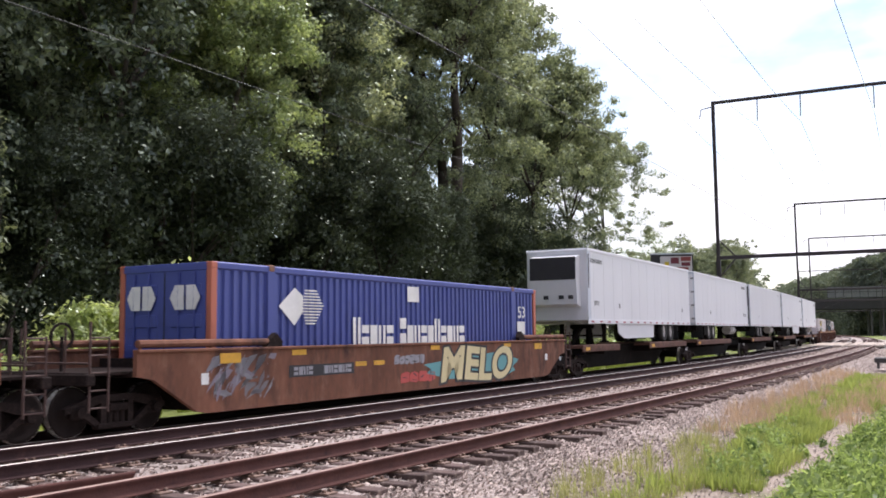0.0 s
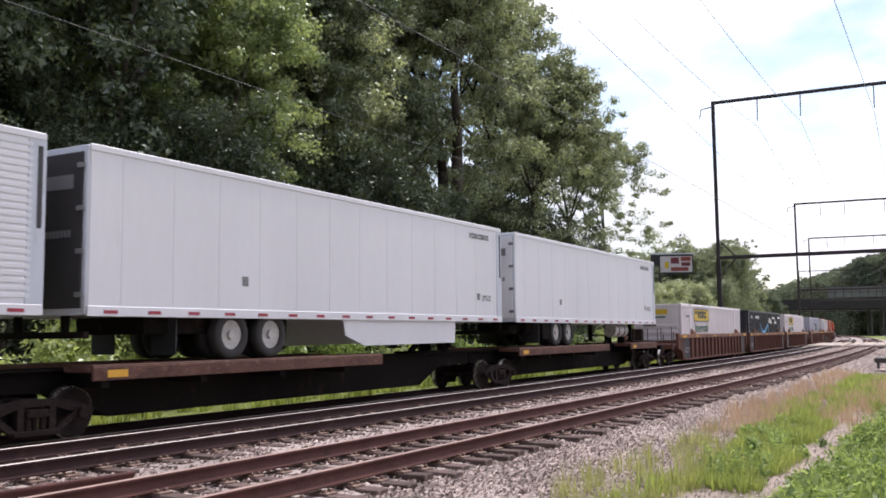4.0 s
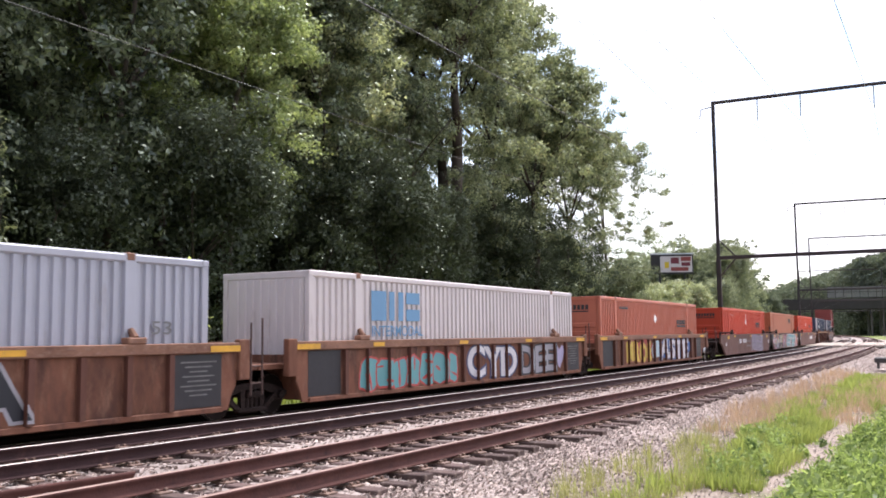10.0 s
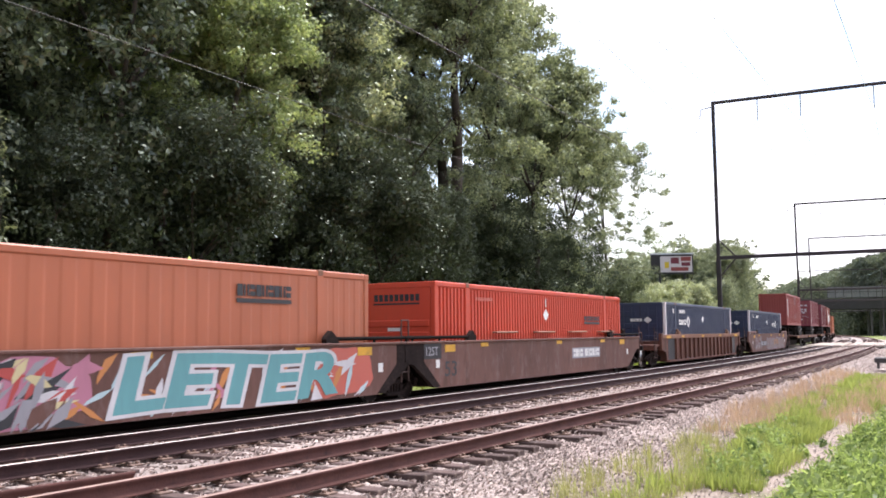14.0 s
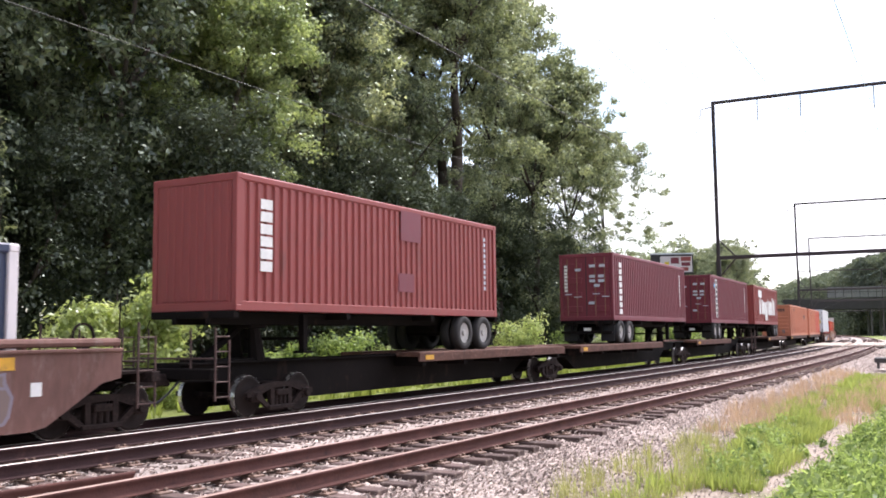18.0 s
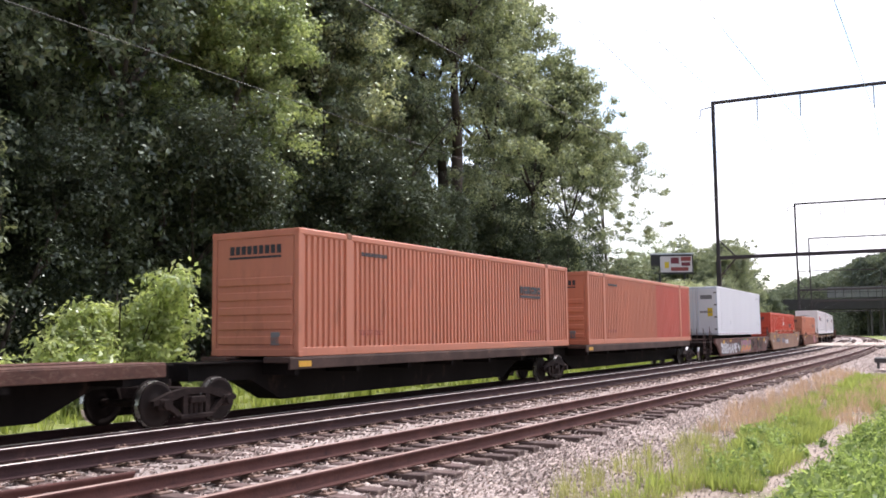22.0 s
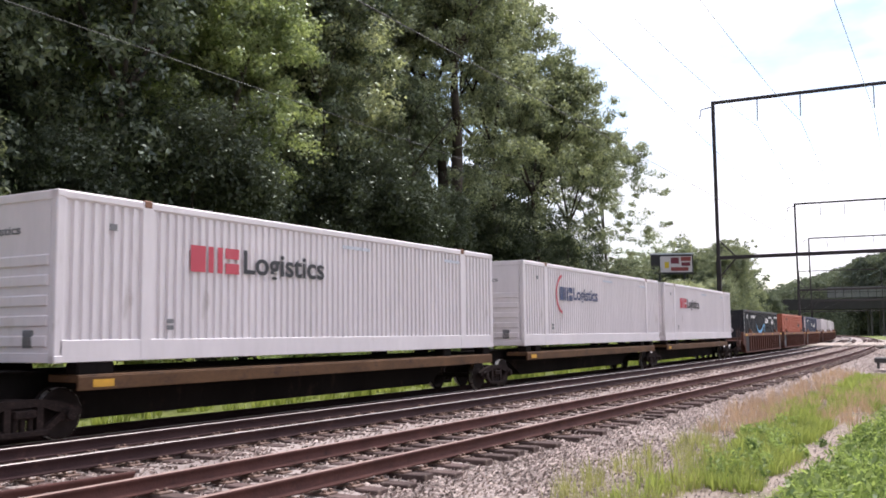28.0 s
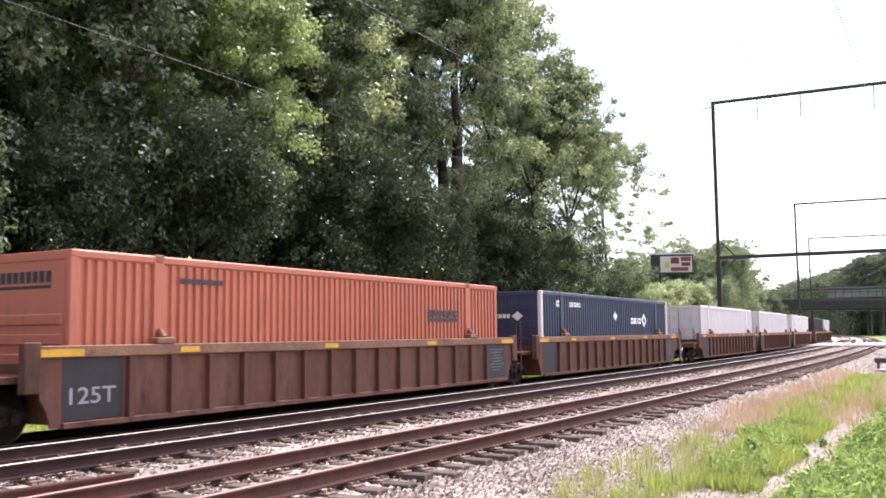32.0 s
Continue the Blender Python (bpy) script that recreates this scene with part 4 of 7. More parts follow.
                a, out, hh = g.uniform(0, 6.28), g.uniform(0.2, 1.0), th * g.uniform(0.55, 1.1)
                x, y, _ = line(tu, tl)
                z = ground_z(tu, tl) - 0.03
                c, s = math.cos(a), math.sin(a)
                x, y = x + c * out * tuft, y + s * out * tuft
                w = width * g.uniform(0.7, 1.4) * (1 + tu / 40)
                e = lean * out * hh
                i = len(v)
                v += [(x - s * w, y + c * w, z), (x + s * w, y - c * w, z), (x + c * e * 0.35 + s * w * 0.8, y + s * e * 0.35 - c * w * 0.8, z + hh * 0.6), (x + c * e * 0.35 - s * w * 0.8, y + s * e * 0.35 + c * w * 0.8, z + hh * 0.6),
                      (x + c * e + s * w * 0.15, y + s * e - c * w * 0.15, z + hh), (x + c * e - s * w * 0.15, y + s * e + c * w * 0.15, z + hh)]
                f += [(i, i + 1, i + 2, i + 3), (i + 3, i + 2, i + 4, i + 5)]
    me = quads(name, v, f)
    me.materials.append(M[material])
    return tagged(new(name, me), label, "grass", kind="stuff")


blades("verge_grass", 3200, [(23, 43, 3.1, 4.3, 1.1), (16.5, 23, 2.8, 3.9, 1.9), (12.5, 17, 2.6, 3.7, 1.3), (9.5, 12.5, 3.4, 4.0, 0.7), (26, 44, 2.3, 3.1, 0.4)], 0.30, 0.6, "grass_green", "bright green grass on the gravel verge", 1)
blades("thin_grass", 750, [(10, 19, 3.2, 4.7, 1.0), (19, 26, 3.6, 4.6, 0.5), (9, 26, 1.7, 2.4, 0.3)], 0.32, 0.7, "grass_olive", "thin olive grass at the edge of the ballast", 9, 0.0035, 8, 0.1, -0.1)
blades("dry_grass", 900, [(18, 32, 3.8, 5.1, 1.0), (22, 42, 2.3, 3.4, 0.8), (32, 44, 4.2, 5.4, 0.5)], 0.40, 0.55, "grass_dry", "dry pinkish straw grass on the gravel verge", 2, 0.0032, 10, 0.12, -0.25)
blades("bank_grass", 2600, [(6, 75, 17.0, 22.5, 1.0)], 0.42, 0.6, "grass_green", "sunlit grass on the bank behind the train", 3, 0.014, 10, 0.2)


def weeds(name, n, area, height, seed, label, material="weed_leaf", size=0.085, wide=0.2, per=9, spread=0.06, clump=0.2, edge=None):
    """Leafy plants in clumps of several stems; edge: the cross offset towards which they grow low."""
    g = np.random.default_rng(seed)
    cen = []
    for u0, u1, l0, l1, k in area:
        for cu, cl, tall in zip(g.uniform(u0, u1, int(n * k / 5)), g.uniform(l0, l1, int(n * k / 5)), g.uniform(0.45, 1.1, int(n * k / 5))):
            for st in range(5):
                u, l = cu + clump * g.normal(), cl + clump * g.normal()
                x, y, _ = line(u, l)
                hh = height * tall * g.uniform(0.6, 1.1)
                if edge is not None:
                    hh *= min(1.0, max(0.15, (edge - l) / 1.3))
                z0 = ground_z(u, l)
                sx, sy = 0.3 * g.normal(), 0.3 * g.normal()
                for q in range(7):
                    cen.append((x + sx * hh * q / 6, y + sy * hh * q / 6, z0 + 0.04 + hh * q / 6))
    cen = np.array(cen)
    v, f = leaves(len(cen), per, lambda gg, k: cen, size, seed, -0.15, spread, wide)
    me = quads(name, v, f)
    me.materials.append(M[material])
    return tagged(new(name, me), label, "weeds", kind="stuff")


weeds("verge_weeds", 330, [(9.0, 14, 0.2, 2.0, 1.1), (14, 22, 0.0, 2.0, 1.2), (22, 34, -0.6, 1.7, 0.9)], 0.72, 5, "leafy bright green weeds beside the gravel path", size=0.10, wide=0.18, edge=2.4)
weeds("verge_weeds", 45, [(13.2, 17.5, 2.6, 3.3, 0.8), (16, 20, 3.0, 3.8, 0.5)], 0.34, 15, "leafy green weeds between path and ballast")
weeds("bank_weeds", 520, [(8, 60, 18.0, 23.5, 1.0)], 0.7, 6, "leafy green weeds on the bank behind the train", "bush_leaf", 0.13, 0.3, clump=0.4)


# ---- rolling stock ----
def cached(fn):
    memo = {}

    def get(*a):
        if a not in memo:
            memo[a] = fn(*a)
        return memo[a]
    return get


@cached
def truck_meshes():
    frame_ = Shape()
    frame_.prism([(-1.12, 0.52), (-1.12, 0.42), (-0.62, 0.50), (-0.3, 0.60), (0.3, 0.60), (0.62, 0.50), (1.12, 0.42), (1.12, 0.52), (0.7, 0.66), (0.35, 0.72), (-0.35, 0.72), (-0.7, 0.66)], -0.06, 0.06)
    for s in (-1, 1):
        frame_.prism([(s * 0.95, 0.50), (s * 0.74, 0.50), (s * 0.28, 0.16), (s * 0.42, 0.14)], -0.05, 0.05)
        frame_.prism([(s * 0.24, 0.62), (s * 0.36, 0.62), (s * 0.36, 0.2), (s * 0.24, 0.2)], -0.055, 0.055)
        frame_.box(s * 0.85 - 0.14, -0.08, 0.32, s * 0.85 + 0.14, 0.08, 0.56, 0.03)
        frame_.rod((s * 0.85, -0.16, 0.44), (s * 0.85, 0.1, 0.44), 0.095, 0.095, 10)
    frame_.box(-0.45, -0.09, 0.12, 0.45, 0.09, 0.22, 0.02)
    for x in (-0.14, 0.0, 0.14):
        frame_.rod((x, 0, 0.2), (x, 0, 0.42), 0.055, 0.055, 8)
    frame_.box(-0.2, -0.11, 0.42, 0.2, 0.11, 0.56, 0.02)
    wheel = Shape().turned([(0.44, -0.06), (0.44, 0.055), (0.47, 0.07), (0.47, 0.09), (0.38, 0.085), (0.30, 0.03), (0.14, 0.05), (0.10, 0.09), (0.10, -0.09), (0.14, -0.06), (0.30, -0.03), (0.37, -0.06)], 0.0, 22)
    tread = Shape().turned([(0.443, -0.058), (0.443, 0.05), (0.43, 0.05), (0.43, -0.058)], 0.0, 22)
    bolster = Shape().box(-0.2, -0.95, 0.45, 0.2, 0.95, 0.72, 0.03).rod((0, 0, 0.7), (0, 0, 0.86), 0.22, 0.22, 12)
    axle = Shape().rod((0, -0.9, 0.44), (0, 0.9, 0.44), 0.075, 0.075, 10)
    return [s.mesh(n, n == "wheel") for s, n in ((frame_, "side_frame"), (wheel, "wheel"), (tread, "tread"), (bolster, "bolster"), (axle, "axle"))]


def truck(car, x):
    """A two-axle truck of a freight car under the car at x."""
    side, wheel, tread, bolster, axle = truck_meshes()
    t = part("truck", bolster, "truck_iron", car, at=(x, 0, 0))
    for s in (-1, 1):
        part("side_frame", side, "truck_iron", t, at=(0, s * 0.98, 0))
    for dx in (-0.85, 0.85):
        part("axle", axle, "truck_iron", t, at=(dx, 0, 0))
        for s in (-1, 1):
            part("wheel", wheel, "wheel_iron", t, at=pose(dx, s * 0.7525, 0.44, 0, 0, 0 if s < 0 else 180))
            part("tread", tread, "tread_steel", t, at=pose(dx, s * 0.7525, 0.44, 0, 0, 0 if s < 0 else 180))
    return t


def coupler(car, x, s):
    part("coupler", Shape().box(min(x, x + s * 0.75), -0.11, 0.72, max(x, x + s * 0.75), 0.11, 0.98, 0.03).box(min(x + s * 0.62, x + s * 0.92), -0.19, 0.68, max(x + s * 0.62, x + s * 0.92), 0.19, 1.02, 0.05), "truck_iron", car)
    part("air_hose", Shape().pipe([(x, -0.35, 0.85), (x + s * 0.3, -0.36, 0.6), (x + s * 0.55, -0.3, 0.42), (x + s * 0.85, -0.22, 0.5)], 0.025, 6), "rubber", car)


def end_ladder(car, x, s, high=2.25):
    """Steps, grab irons and a brake stand at a free end of a car."""
    for y in (-1.36, 1.36):
        lad = part("ladder", Shape().rod((x - 0.2, y, 0.45), (x - 0.2, y, high), 0.022).rod((x + 0.2, y, 0.45), (x + 0.2, y, high - 0.25), 0.022), "ladder_iron", car)
        for i in range(5):
            part("rung", Shape().rod((x - 0.2, y, 0.52 + 0.3 * i), (x + 0.2, y, 0.52 + 0.3 * i), 0.016, 0.016, 6), "ladder_iron", lad)
    part("handrail", Shape().rod((x + s * 0.1, -1.2, 1.28), (x + s * 0.1, 1.2, 1.28), 0.02).rod((x + s * 0.1, -0.6, 1.0), (x + s * 0.1, -0.6, 1.9), 0.02).rod((x + s * 0.1, 0.6, 1.0), (x + s * 0.1, 0.6, 1.9), 0.02), "ladder_iron", car)


HALF = 8.075


def ribbed_well(name_label, u, lead, tail, paint_key="well_brown"):
    """A well car unit with ribbed sides; lead and tail: 'truck', 'shared' or 'none' at its two ends."""
    car = tagged(new("well_car"), name_label, "well car", "freight train cars")
    for s in (-1, 1):
        y = s * 1.42
        side = part("side_sill", Shape().box(-8.3, y - 0.02, 0.30, 8.3, y + 0.02, 1.42, 0.0), paint_key, car)
        ends = [-(9.5 if lead == "truck" else 8.85), 9.5 if tail == "truck" else 8.85]
        part("top_chord", Shape().box(ends[0], y - 0.09, 1.40, ends[1], y + 0.09, 1.60, 0.015), "chord", side)
        part("bottom_chord", Shape().box(-8.3, y - 0.09, 0.24, 8.3, y + 0.09, 0.34, 0.012), paint_key, side)
        if s > 0:
            row = Shape()
            for i in range(17):
                row.box(-7.96 + 15.8 / 16 * i, y, 0.34, -7.84 + 15.8 / 16 * i, y + 0.12, 1.39)
            part("rib_row", row, paint_key, side)["kind"] = "stuff"
        for i in range(1, 16 if s < 0 else 0):
            part("rib", rib_mesh(), paint_key, side, at=(-7.9 + 15.8 / 16 * i, y + s * 0.02, 0.34))
        for e in (-1, 1):
            far = abs(ends[0] if e < 0 else ends[1])
            pts = [(e * far, 1.40), (e * far, 0.98), (e * (far - 0.12), 0.88), (e * 8.72, 0.74), (e * 8.6, 0.56), (e * 8.52, 0.36), (e * 8.5, 0.26), (e * 8.28, 0.26), (e * 8.28, 1.40)]
            part("end_post", Shape().box(e * (far + 0.06) - 0.16, y - 0.1, 0.84, e * (far + 0.06) + 0.16, y + 0.06, 1.66, 0.02), paint_key, side)
            part("end_web", Shape().prism(pts, y - 0.025, y + 0.025), paint_key, side)
            part("stripe", Shape().box(e * 8.35 - 0.42, y + s * 0.092, 1.42, e * 8.35 + 0.42, y + s * 0.1, 1.54), "yellow_stripe", side, "yellow reflective stripe")
            part("guide", Shape().box(e * 6.1 - 0.22, y - 0.1, 1.60, e * 6.1 + 0.22, y + 0.1, 1.72, 0.02).rod((e * 6.1, y - 0.02, 1.7), (e * 6.1, y - s * 0.1, 1.86), 0.08, 0.06, 8), "chord", side)
        for xx in (-5.5, -1.0, 3.6) if s < 0 else ():
            part("stripe", Shape().box(xx - 0.25, y + s * 0.092, 1.44, xx + 0.25, y + s * 0.1, 1.54), "yellow_stripe", side, "yellow reflective stripe")
        part("stencil_panel", Shape().box(-8.3, y + s * 0.022, 0.36, -7.05, y + s * 0.03, 1.38), "black_panel", side, "black stencil panel")
        part("stencil_panel", Shape().box(7.05, y + s * 0.022, 0.36, 8.3, y + s * 0.03, 1.38), "black_panel", side, "black stencil panel")
        if s < 0:
            rows = Shape()
            for i in range(8):
                a = 0.3 * ((i * 7) % 5) / 5
                rows.prism([(7.2 + a, 1.22 - 0.09 * i), (8.15 - a, 1.22 - 0.09 * i), (8.15 - a, 1.25 - 0.09 * i), (7.2 + a, 1.25 - 0.09 * i)], y - 0.036, y - 0.030)
            part("stencil", rows, "tape_grey", side, "small grey stencilled lines")["kind"] = "stuff"
    for i in range(6):
        part("cross_bearer", Shape().box(-7.6 + 3.04 * i - 0.15, -1.4, 0.24, -7.6 + 3.04 * i + 0.15, 1.4, 0.32, 0.01), paint_key, car)
    for e, mode in ((-1, lead), (1, tail)):
        part("end_platform", Shape().box(min(e * 8.3, e * 9.66), -1.2, 1.0, max(e * 8.3, e * 9.66), 1.2, 1.12, 0.015).box(min(e * 8.28, e * 8.36), -1.4, 0.3, max(e * 8.28, e * 8.36), 1.4, 1.3, 0.01), paint_key, car)
        part("draft_sill", Shape().box(min(e * 8.4, e * (9.7 if mode != "truck" else 10.3)), -0.35, 0.72, max(e * 8.4, e * (9.7 if mode != "truck" else 10.3)), 0.35, 1.0, 0.02), "truck_iron", car)
        if mode == "truck":
            truck(car, e * 9.55)
            coupler(car, e * 10.3, e)
            part("end_sill", Shape().box(min(e * 10.2, e * 10.45), -1.4, 0.86, max(e * 10.2, e * 10.45), 1.4, 1.1, 0.02), paint_key, car)
            part("end_deck", Shape().box(min(e * 9.7, e * 10.3), -1.4, 1.06, max(e * 9.7, e * 10.3), 1.4, 1.12, 0.01), paint_key, car)
            end_ladder(car, e * 10.25, e, 1.95)
            part("brake_housing", Shape().box(e * 9.9 - 0.2, 0.3, 1.12, e * 9.9 + 0.2, 0.8, 1.9, 0.03), "truck_iron", car)
        elif mode == "shared":
            truck(car, e * 9.7)
            part("ladder", Shape().rod((e * 9.55, -1.42, 0.5), (e * 9.55, -1.42, 2.1), 0.022).rod((e * 9.2, -1.42, 0.5), (e * 9.2, -1.42, 2.0), 0.022).rod((e * 9.55, -1.42, 0.75), (e * 9.2, -1.42, 0.75), 0.016).rod((e * 9.55, -1.42, 1.1), (e * 9.2, -1.42, 1.1), 0.016), "ladder_iron", car)
            part("post", Shape().box(e * 9.55 - 0.05, 1.1, 1.1, e * 9.55 + 0.05, 1.2, 2.3, 0.01), "chord", car)
    CARS.append((car, u, FAR_Z))
    WELLS[round(u, 2)] = car
    return car


@cached
def rib_mesh():
    return Shape().prism([(-0.06, 0.0), (0.06, 0.0), (0.06, 1.05), (-0.06, 1.05)], -0.1, 0.1).mesh("rib")


def smooth_well(name_label, u, lead, tail, paint_key="well_rust", cap=True, top=1.24):
    """A well car unit with plain deep sides that slope up over the trucks."""
    car = tagged(new("well_car"), name_label, "well car", "freight train cars")
    for s in (-1, 1):
        y = s * 1.45
        pts = [(-10.0, top), (-10.0, 1.02), (-9.6, 0.95), (-8.5, 0.30), (-8.2, 0.25), (8.2, 0.25), (8.5, 0.30), (9.6, 0.95), (10.0, 1.02), (10.0, top)]
        side = part("side_sill", Shape().prism(pts, y - 0.05, y + 0.05), paint_key, car)
        part("top_chord", Shape().box(-10.0, y - 0.1, top - 0.02, 10.0, y + 0.07, top + 0.04, 0.012), paint_key, side)
        for e, mode in ((-1, lead), (1, tail)):
            if mode == "truck":
                continue
            part("end_apron", Shape().prism([(e * 9.05, top - 0.03), (e * 9.05, 0.98), (e * 8.15, 0.27), (e * 8.5, 0.27), (e * 9.6, 0.92), (e * 10.02, 1.0), (e * 10.02, top - 0.03)], y - 0.058, y + 0.058), "truck_iron", side, "black end plate")
            if e < 0:
                part("stencil_panel", Shape().box(-9.06, y + s * 0.05 - 0.008, 1.05, -8.1, y + s * 0.05 + 0.008, top - 0.03), "black_panel", side, "black stencil panel")
        for e in (-1, 1):
            if top > 1.4 and paint_key != "well_tan":  # a thin guide rail on legs
                rr = 0.045 if paint_key == "well_mauve" else 0.075
                part("guide_rail", Shape().rod((e * 6.3, y, top + 0.14), (e * 9.95, y, top + 0.14), rr, rr, 8).rod((e * 8.1, y, top), (e * 8.1, y, top + 0.14), 0.035).rod((e * 9.9, y, top), (e * 9.9, y, top + 0.14), 0.035), "spine_black" if paint_key == "well_mauve" else paint_key, side)
                part("guide", Shape().prism([(e * 6.55, top), (e * 6.05, top), (e * 6.0, top + 0.14), (e * 6.22, top + 0.33), (e * 6.4, top + 0.2)], y - 0.09, y + 0.05), "truck_iron", side)
            elif cap:
                part("cap_plate", Shape().prism([(e * 10.0, top), (e * 10.0, top + 0.10), (e * 8.7, top + 0.15), (e * 6.35, top + 0.15), (e * 6.2, top + 0.10), (e * 6.2, top)], y - 0.09, y + 0.065), paint_key, side)
                part("guide", Shape().prism([(e * 6.5, top + 0.02), (e * 6.05, top + 0.02), (e * 5.95, top + 0.14), (e * 6.2, top + 0.32), (e * 6.4, top + 0.26)], y - 0.09, y + 0.06), paint_key, side)
            part("stripe", Shape().box(e * 7.6 - 0.3, y + s * 0.06, top - 0.27, e * 7.6 + 0.3, y + s * 0.066, top - 0.07), "yellow_stripe", side, "yellow reflective stripe")
            part("label_plate", Shape().box(e * 8.3 - 0.1, y + s * 0.052, 0.80, e * 8.3 + 0.1, y + s * 0.058, 1.02), "white_mark", side, "small white label plate")
        for xx in (-5.4, 0.6, 5.2) if s < 0 else ():
            part("stripe", Shape().box(xx - 0.25, y + s * 0.052, top - 0.16, xx + 0.25, y + s * 0.058, top - 0.04), "yellow_stripe", side, "yellow reflective stripe")
    for i in range(6):
        part("cross_bearer", Shape().box(-7.6 + 3.04 * i - 0.15, -1.42, 0.24, -7.6 + 3.04 * i + 0.15, 1.42, 0.32, 0.01), paint_key, car)
    for e, mode in ((-1, lead), (1, tail)):
        part("end_platform", Shape().box(min(e * 8.3, e * 9.9), -1.4, 1.0, max(e * 8.3, e * 9.9), 1.4, 1.12, 0.015).box(min(e * 8.28, e * 8.36), -1.4, 0.3, max(e * 8.28, e * 8.36), 1.4, 1.3, 0.01), "truck_iron", car)
        part("draft_sill", Shape().box(min(e * 8.4, e * (9.7 if mode != "truck" else 10.9)), -0.35, 0.72, max(e * 8.4, e * (9.7 if mode != "truck" else 10.9)), 0.35, 1.0, 0.02), "truck_iron", car)
        if mode == "truck":
            truck(car, e * 10.0)
            coupler(car, e * 10.9, e)
            part("end_sill", Shape().box(min(e * 10.8, e * 11.0), -1.4, 0.9, max(e * 10.8, e * 11.0), 1.4, 1.1, 0.02), "truck_iron", car)
            part("end_deck", Shape().box(min(e * 9.9, e * 10.9), -1.2, 1.06, max(e * 9.9, e * 10.9), 1.2, 1.12, 0.01), "truck_iron", car)
            end_ladder(car, e * 10.7, e, 2.0)
            part("brake_wheel", Shape().turned([(0.26, -0.02), (0.26, 0.02), (0.22, 0.02), (0.22, -0.02)], 0.0, 14, e * 10.4, 1.75).rod((e * 10.4, 0, 1.1), (e * 10.4, 0, 1.75), 0.03), "truck_iron", car)
        elif mode == "shared":
            truck(car, e * 9.7)
            part("ladder", Shape().rod((e * 9.75, -1.42, 0.5), (e * 9.75, -1.42, 2.1), 0.022).rod((e * 9.4, -1.42, 0.5), (e * 9.4, -1.42, 2.1), 0.022).rod((e * 9.75, -1.42, 0.75), (e * 9.4, -1.42, 0.75), 0.016).rod((e * 9.75, -1.42, 2.1), (e * 9.4, -1.42, 2.1), 0.016), "ladder_iron", car)
    WELLS[round(u, 2)] = car
    CARS.append((car, u, FAR_Z))
    return car


def spine_car(name_label, u0, u1, trucks, decks, hitch=None, rust="platform_rust", couple=(), low=0.0):
    """A skeleton car unit from u0 to u1: one spine, side platforms, cross bearers; trucks and decks in line metres."""
    mid = (u0 + u1) / 2
    car = tagged(new("spine_car"), name_label, "spine car", "freight train cars")
    a, b = u0 - mid, u1 - mid
    spine = part("spine", Shape().prism([(a, 1.15), (a, 0.80), (a + 1.9, 0.76), (a + 3.0, 0.26), (b - 3.0, 0.26), (b - 1.9, 0.76), (b, 0.80), (b, 1.15)], -0.36, 0.36), "spine_black", car)
    part("top_flange", Shape().box(a, -0.5, 1.14, b, 0.5, 1.18, 0.01), "spine_black", spine)
    for d0, d1 in decks:
        for s in (-1, 1):
            y0, y1 = sorted((s * 0.55, s * 1.32))
            deck = part("platform", Shape().box(d0 - mid, y0, 1.12 - low, d1 - mid, y1, 1.25 - low, 0.015), rust, car, "rust brown side platform")
            ye = s * 1.30
            part("side_channel", Shape().box(d0 - mid, ye - 0.03, 0.98 - low, d1 - mid, ye + 0.03, 1.22 - low, 0.012), rust, deck)
            part("stripe", Shape().box(d0 - mid + 0.3, ye + s * 0.032, 1.03 - low, d0 - mid + 0.75, ye + s * 0.038, 1.16 - low), "yellow_stripe", deck, "faded yellow reflective stripe")
        x = d0 - mid + 0.3
        while x < d1 - mid:
            part("cross_bearer", Shape().prism([(x - 0.08, 1.1), (x + 0.08, 1.1), (x + 0.08, 0.85), (x - 0.08, 0.85)], -1.28, 1.28), "spine_black", car)
            x += 2.4
        if low:                                       # seats that carry the container's corners
            for x in (d0 - mid + 0.25, d1 - mid - 0.25, -6.1, 6.1):
                for s in (-1, 1):
                    part("container_seat", Shape().box(x - 0.22, s * 1.1 - 0.16, 1.08, x + 0.22, s * 1.1 + 0.16, 1.31, 0.03), "spine_black", car)
    for t in trucks:
        truck(car, t - mid)
    for x, s in couple:
        coupler(car, x - mid, s)
        part("end_sill", Shape().box(x - mid - 0.12, -1.3, 0.86, x - mid + 0.12, 1.3, 1.08, 0.02), "spine_black", car)
        end_ladder(car, x - mid - s * 0.15, s, 1.9)
    if hitch is not None:
        h = hitch - mid
        part("hitch", Shape().box(h - 0.3, -0.45, 1.9, h + 0.3, 0.45, 2.08, 0.04).rod((h, -0.3, 1.95), (h + 0.1, -0.32, 1.15), 0.13, 0.2, 8).rod((h, 0.3, 1.95), (h + 0.1, 0.32, 1.15), 0.13, 0.2, 8)
             .rod((h - 0.1, 0, 1.95), (h - 1.35, 0, 1.2), 0.09).box(h - 1.6, -0.4, 1.15, h + 0.5, 0.4, 1.24, 0.02), "spine_black", car, "black folding trailer hitch")
    CARS.append((car, mid, FAR_Z))
    return car


@cached
def corrugated(length, height, pitch, depth):
    """A corrugated panel in the x-z plane, outside towards -y at y = 0."""
    n = max(4, round(length / pitch))
    p = length / n
    xs = []
    for i in range(n):
        x = i * p
        xs += [(x, 0.0), (x + 0.40 * p, 0.0), (x + 0.50 * p, depth), (x + 0.90 * p, depth)]
    xs.append((length, 0.0))
    v = [(x, y, z) for x, y in xs for z in (0.0, height)]
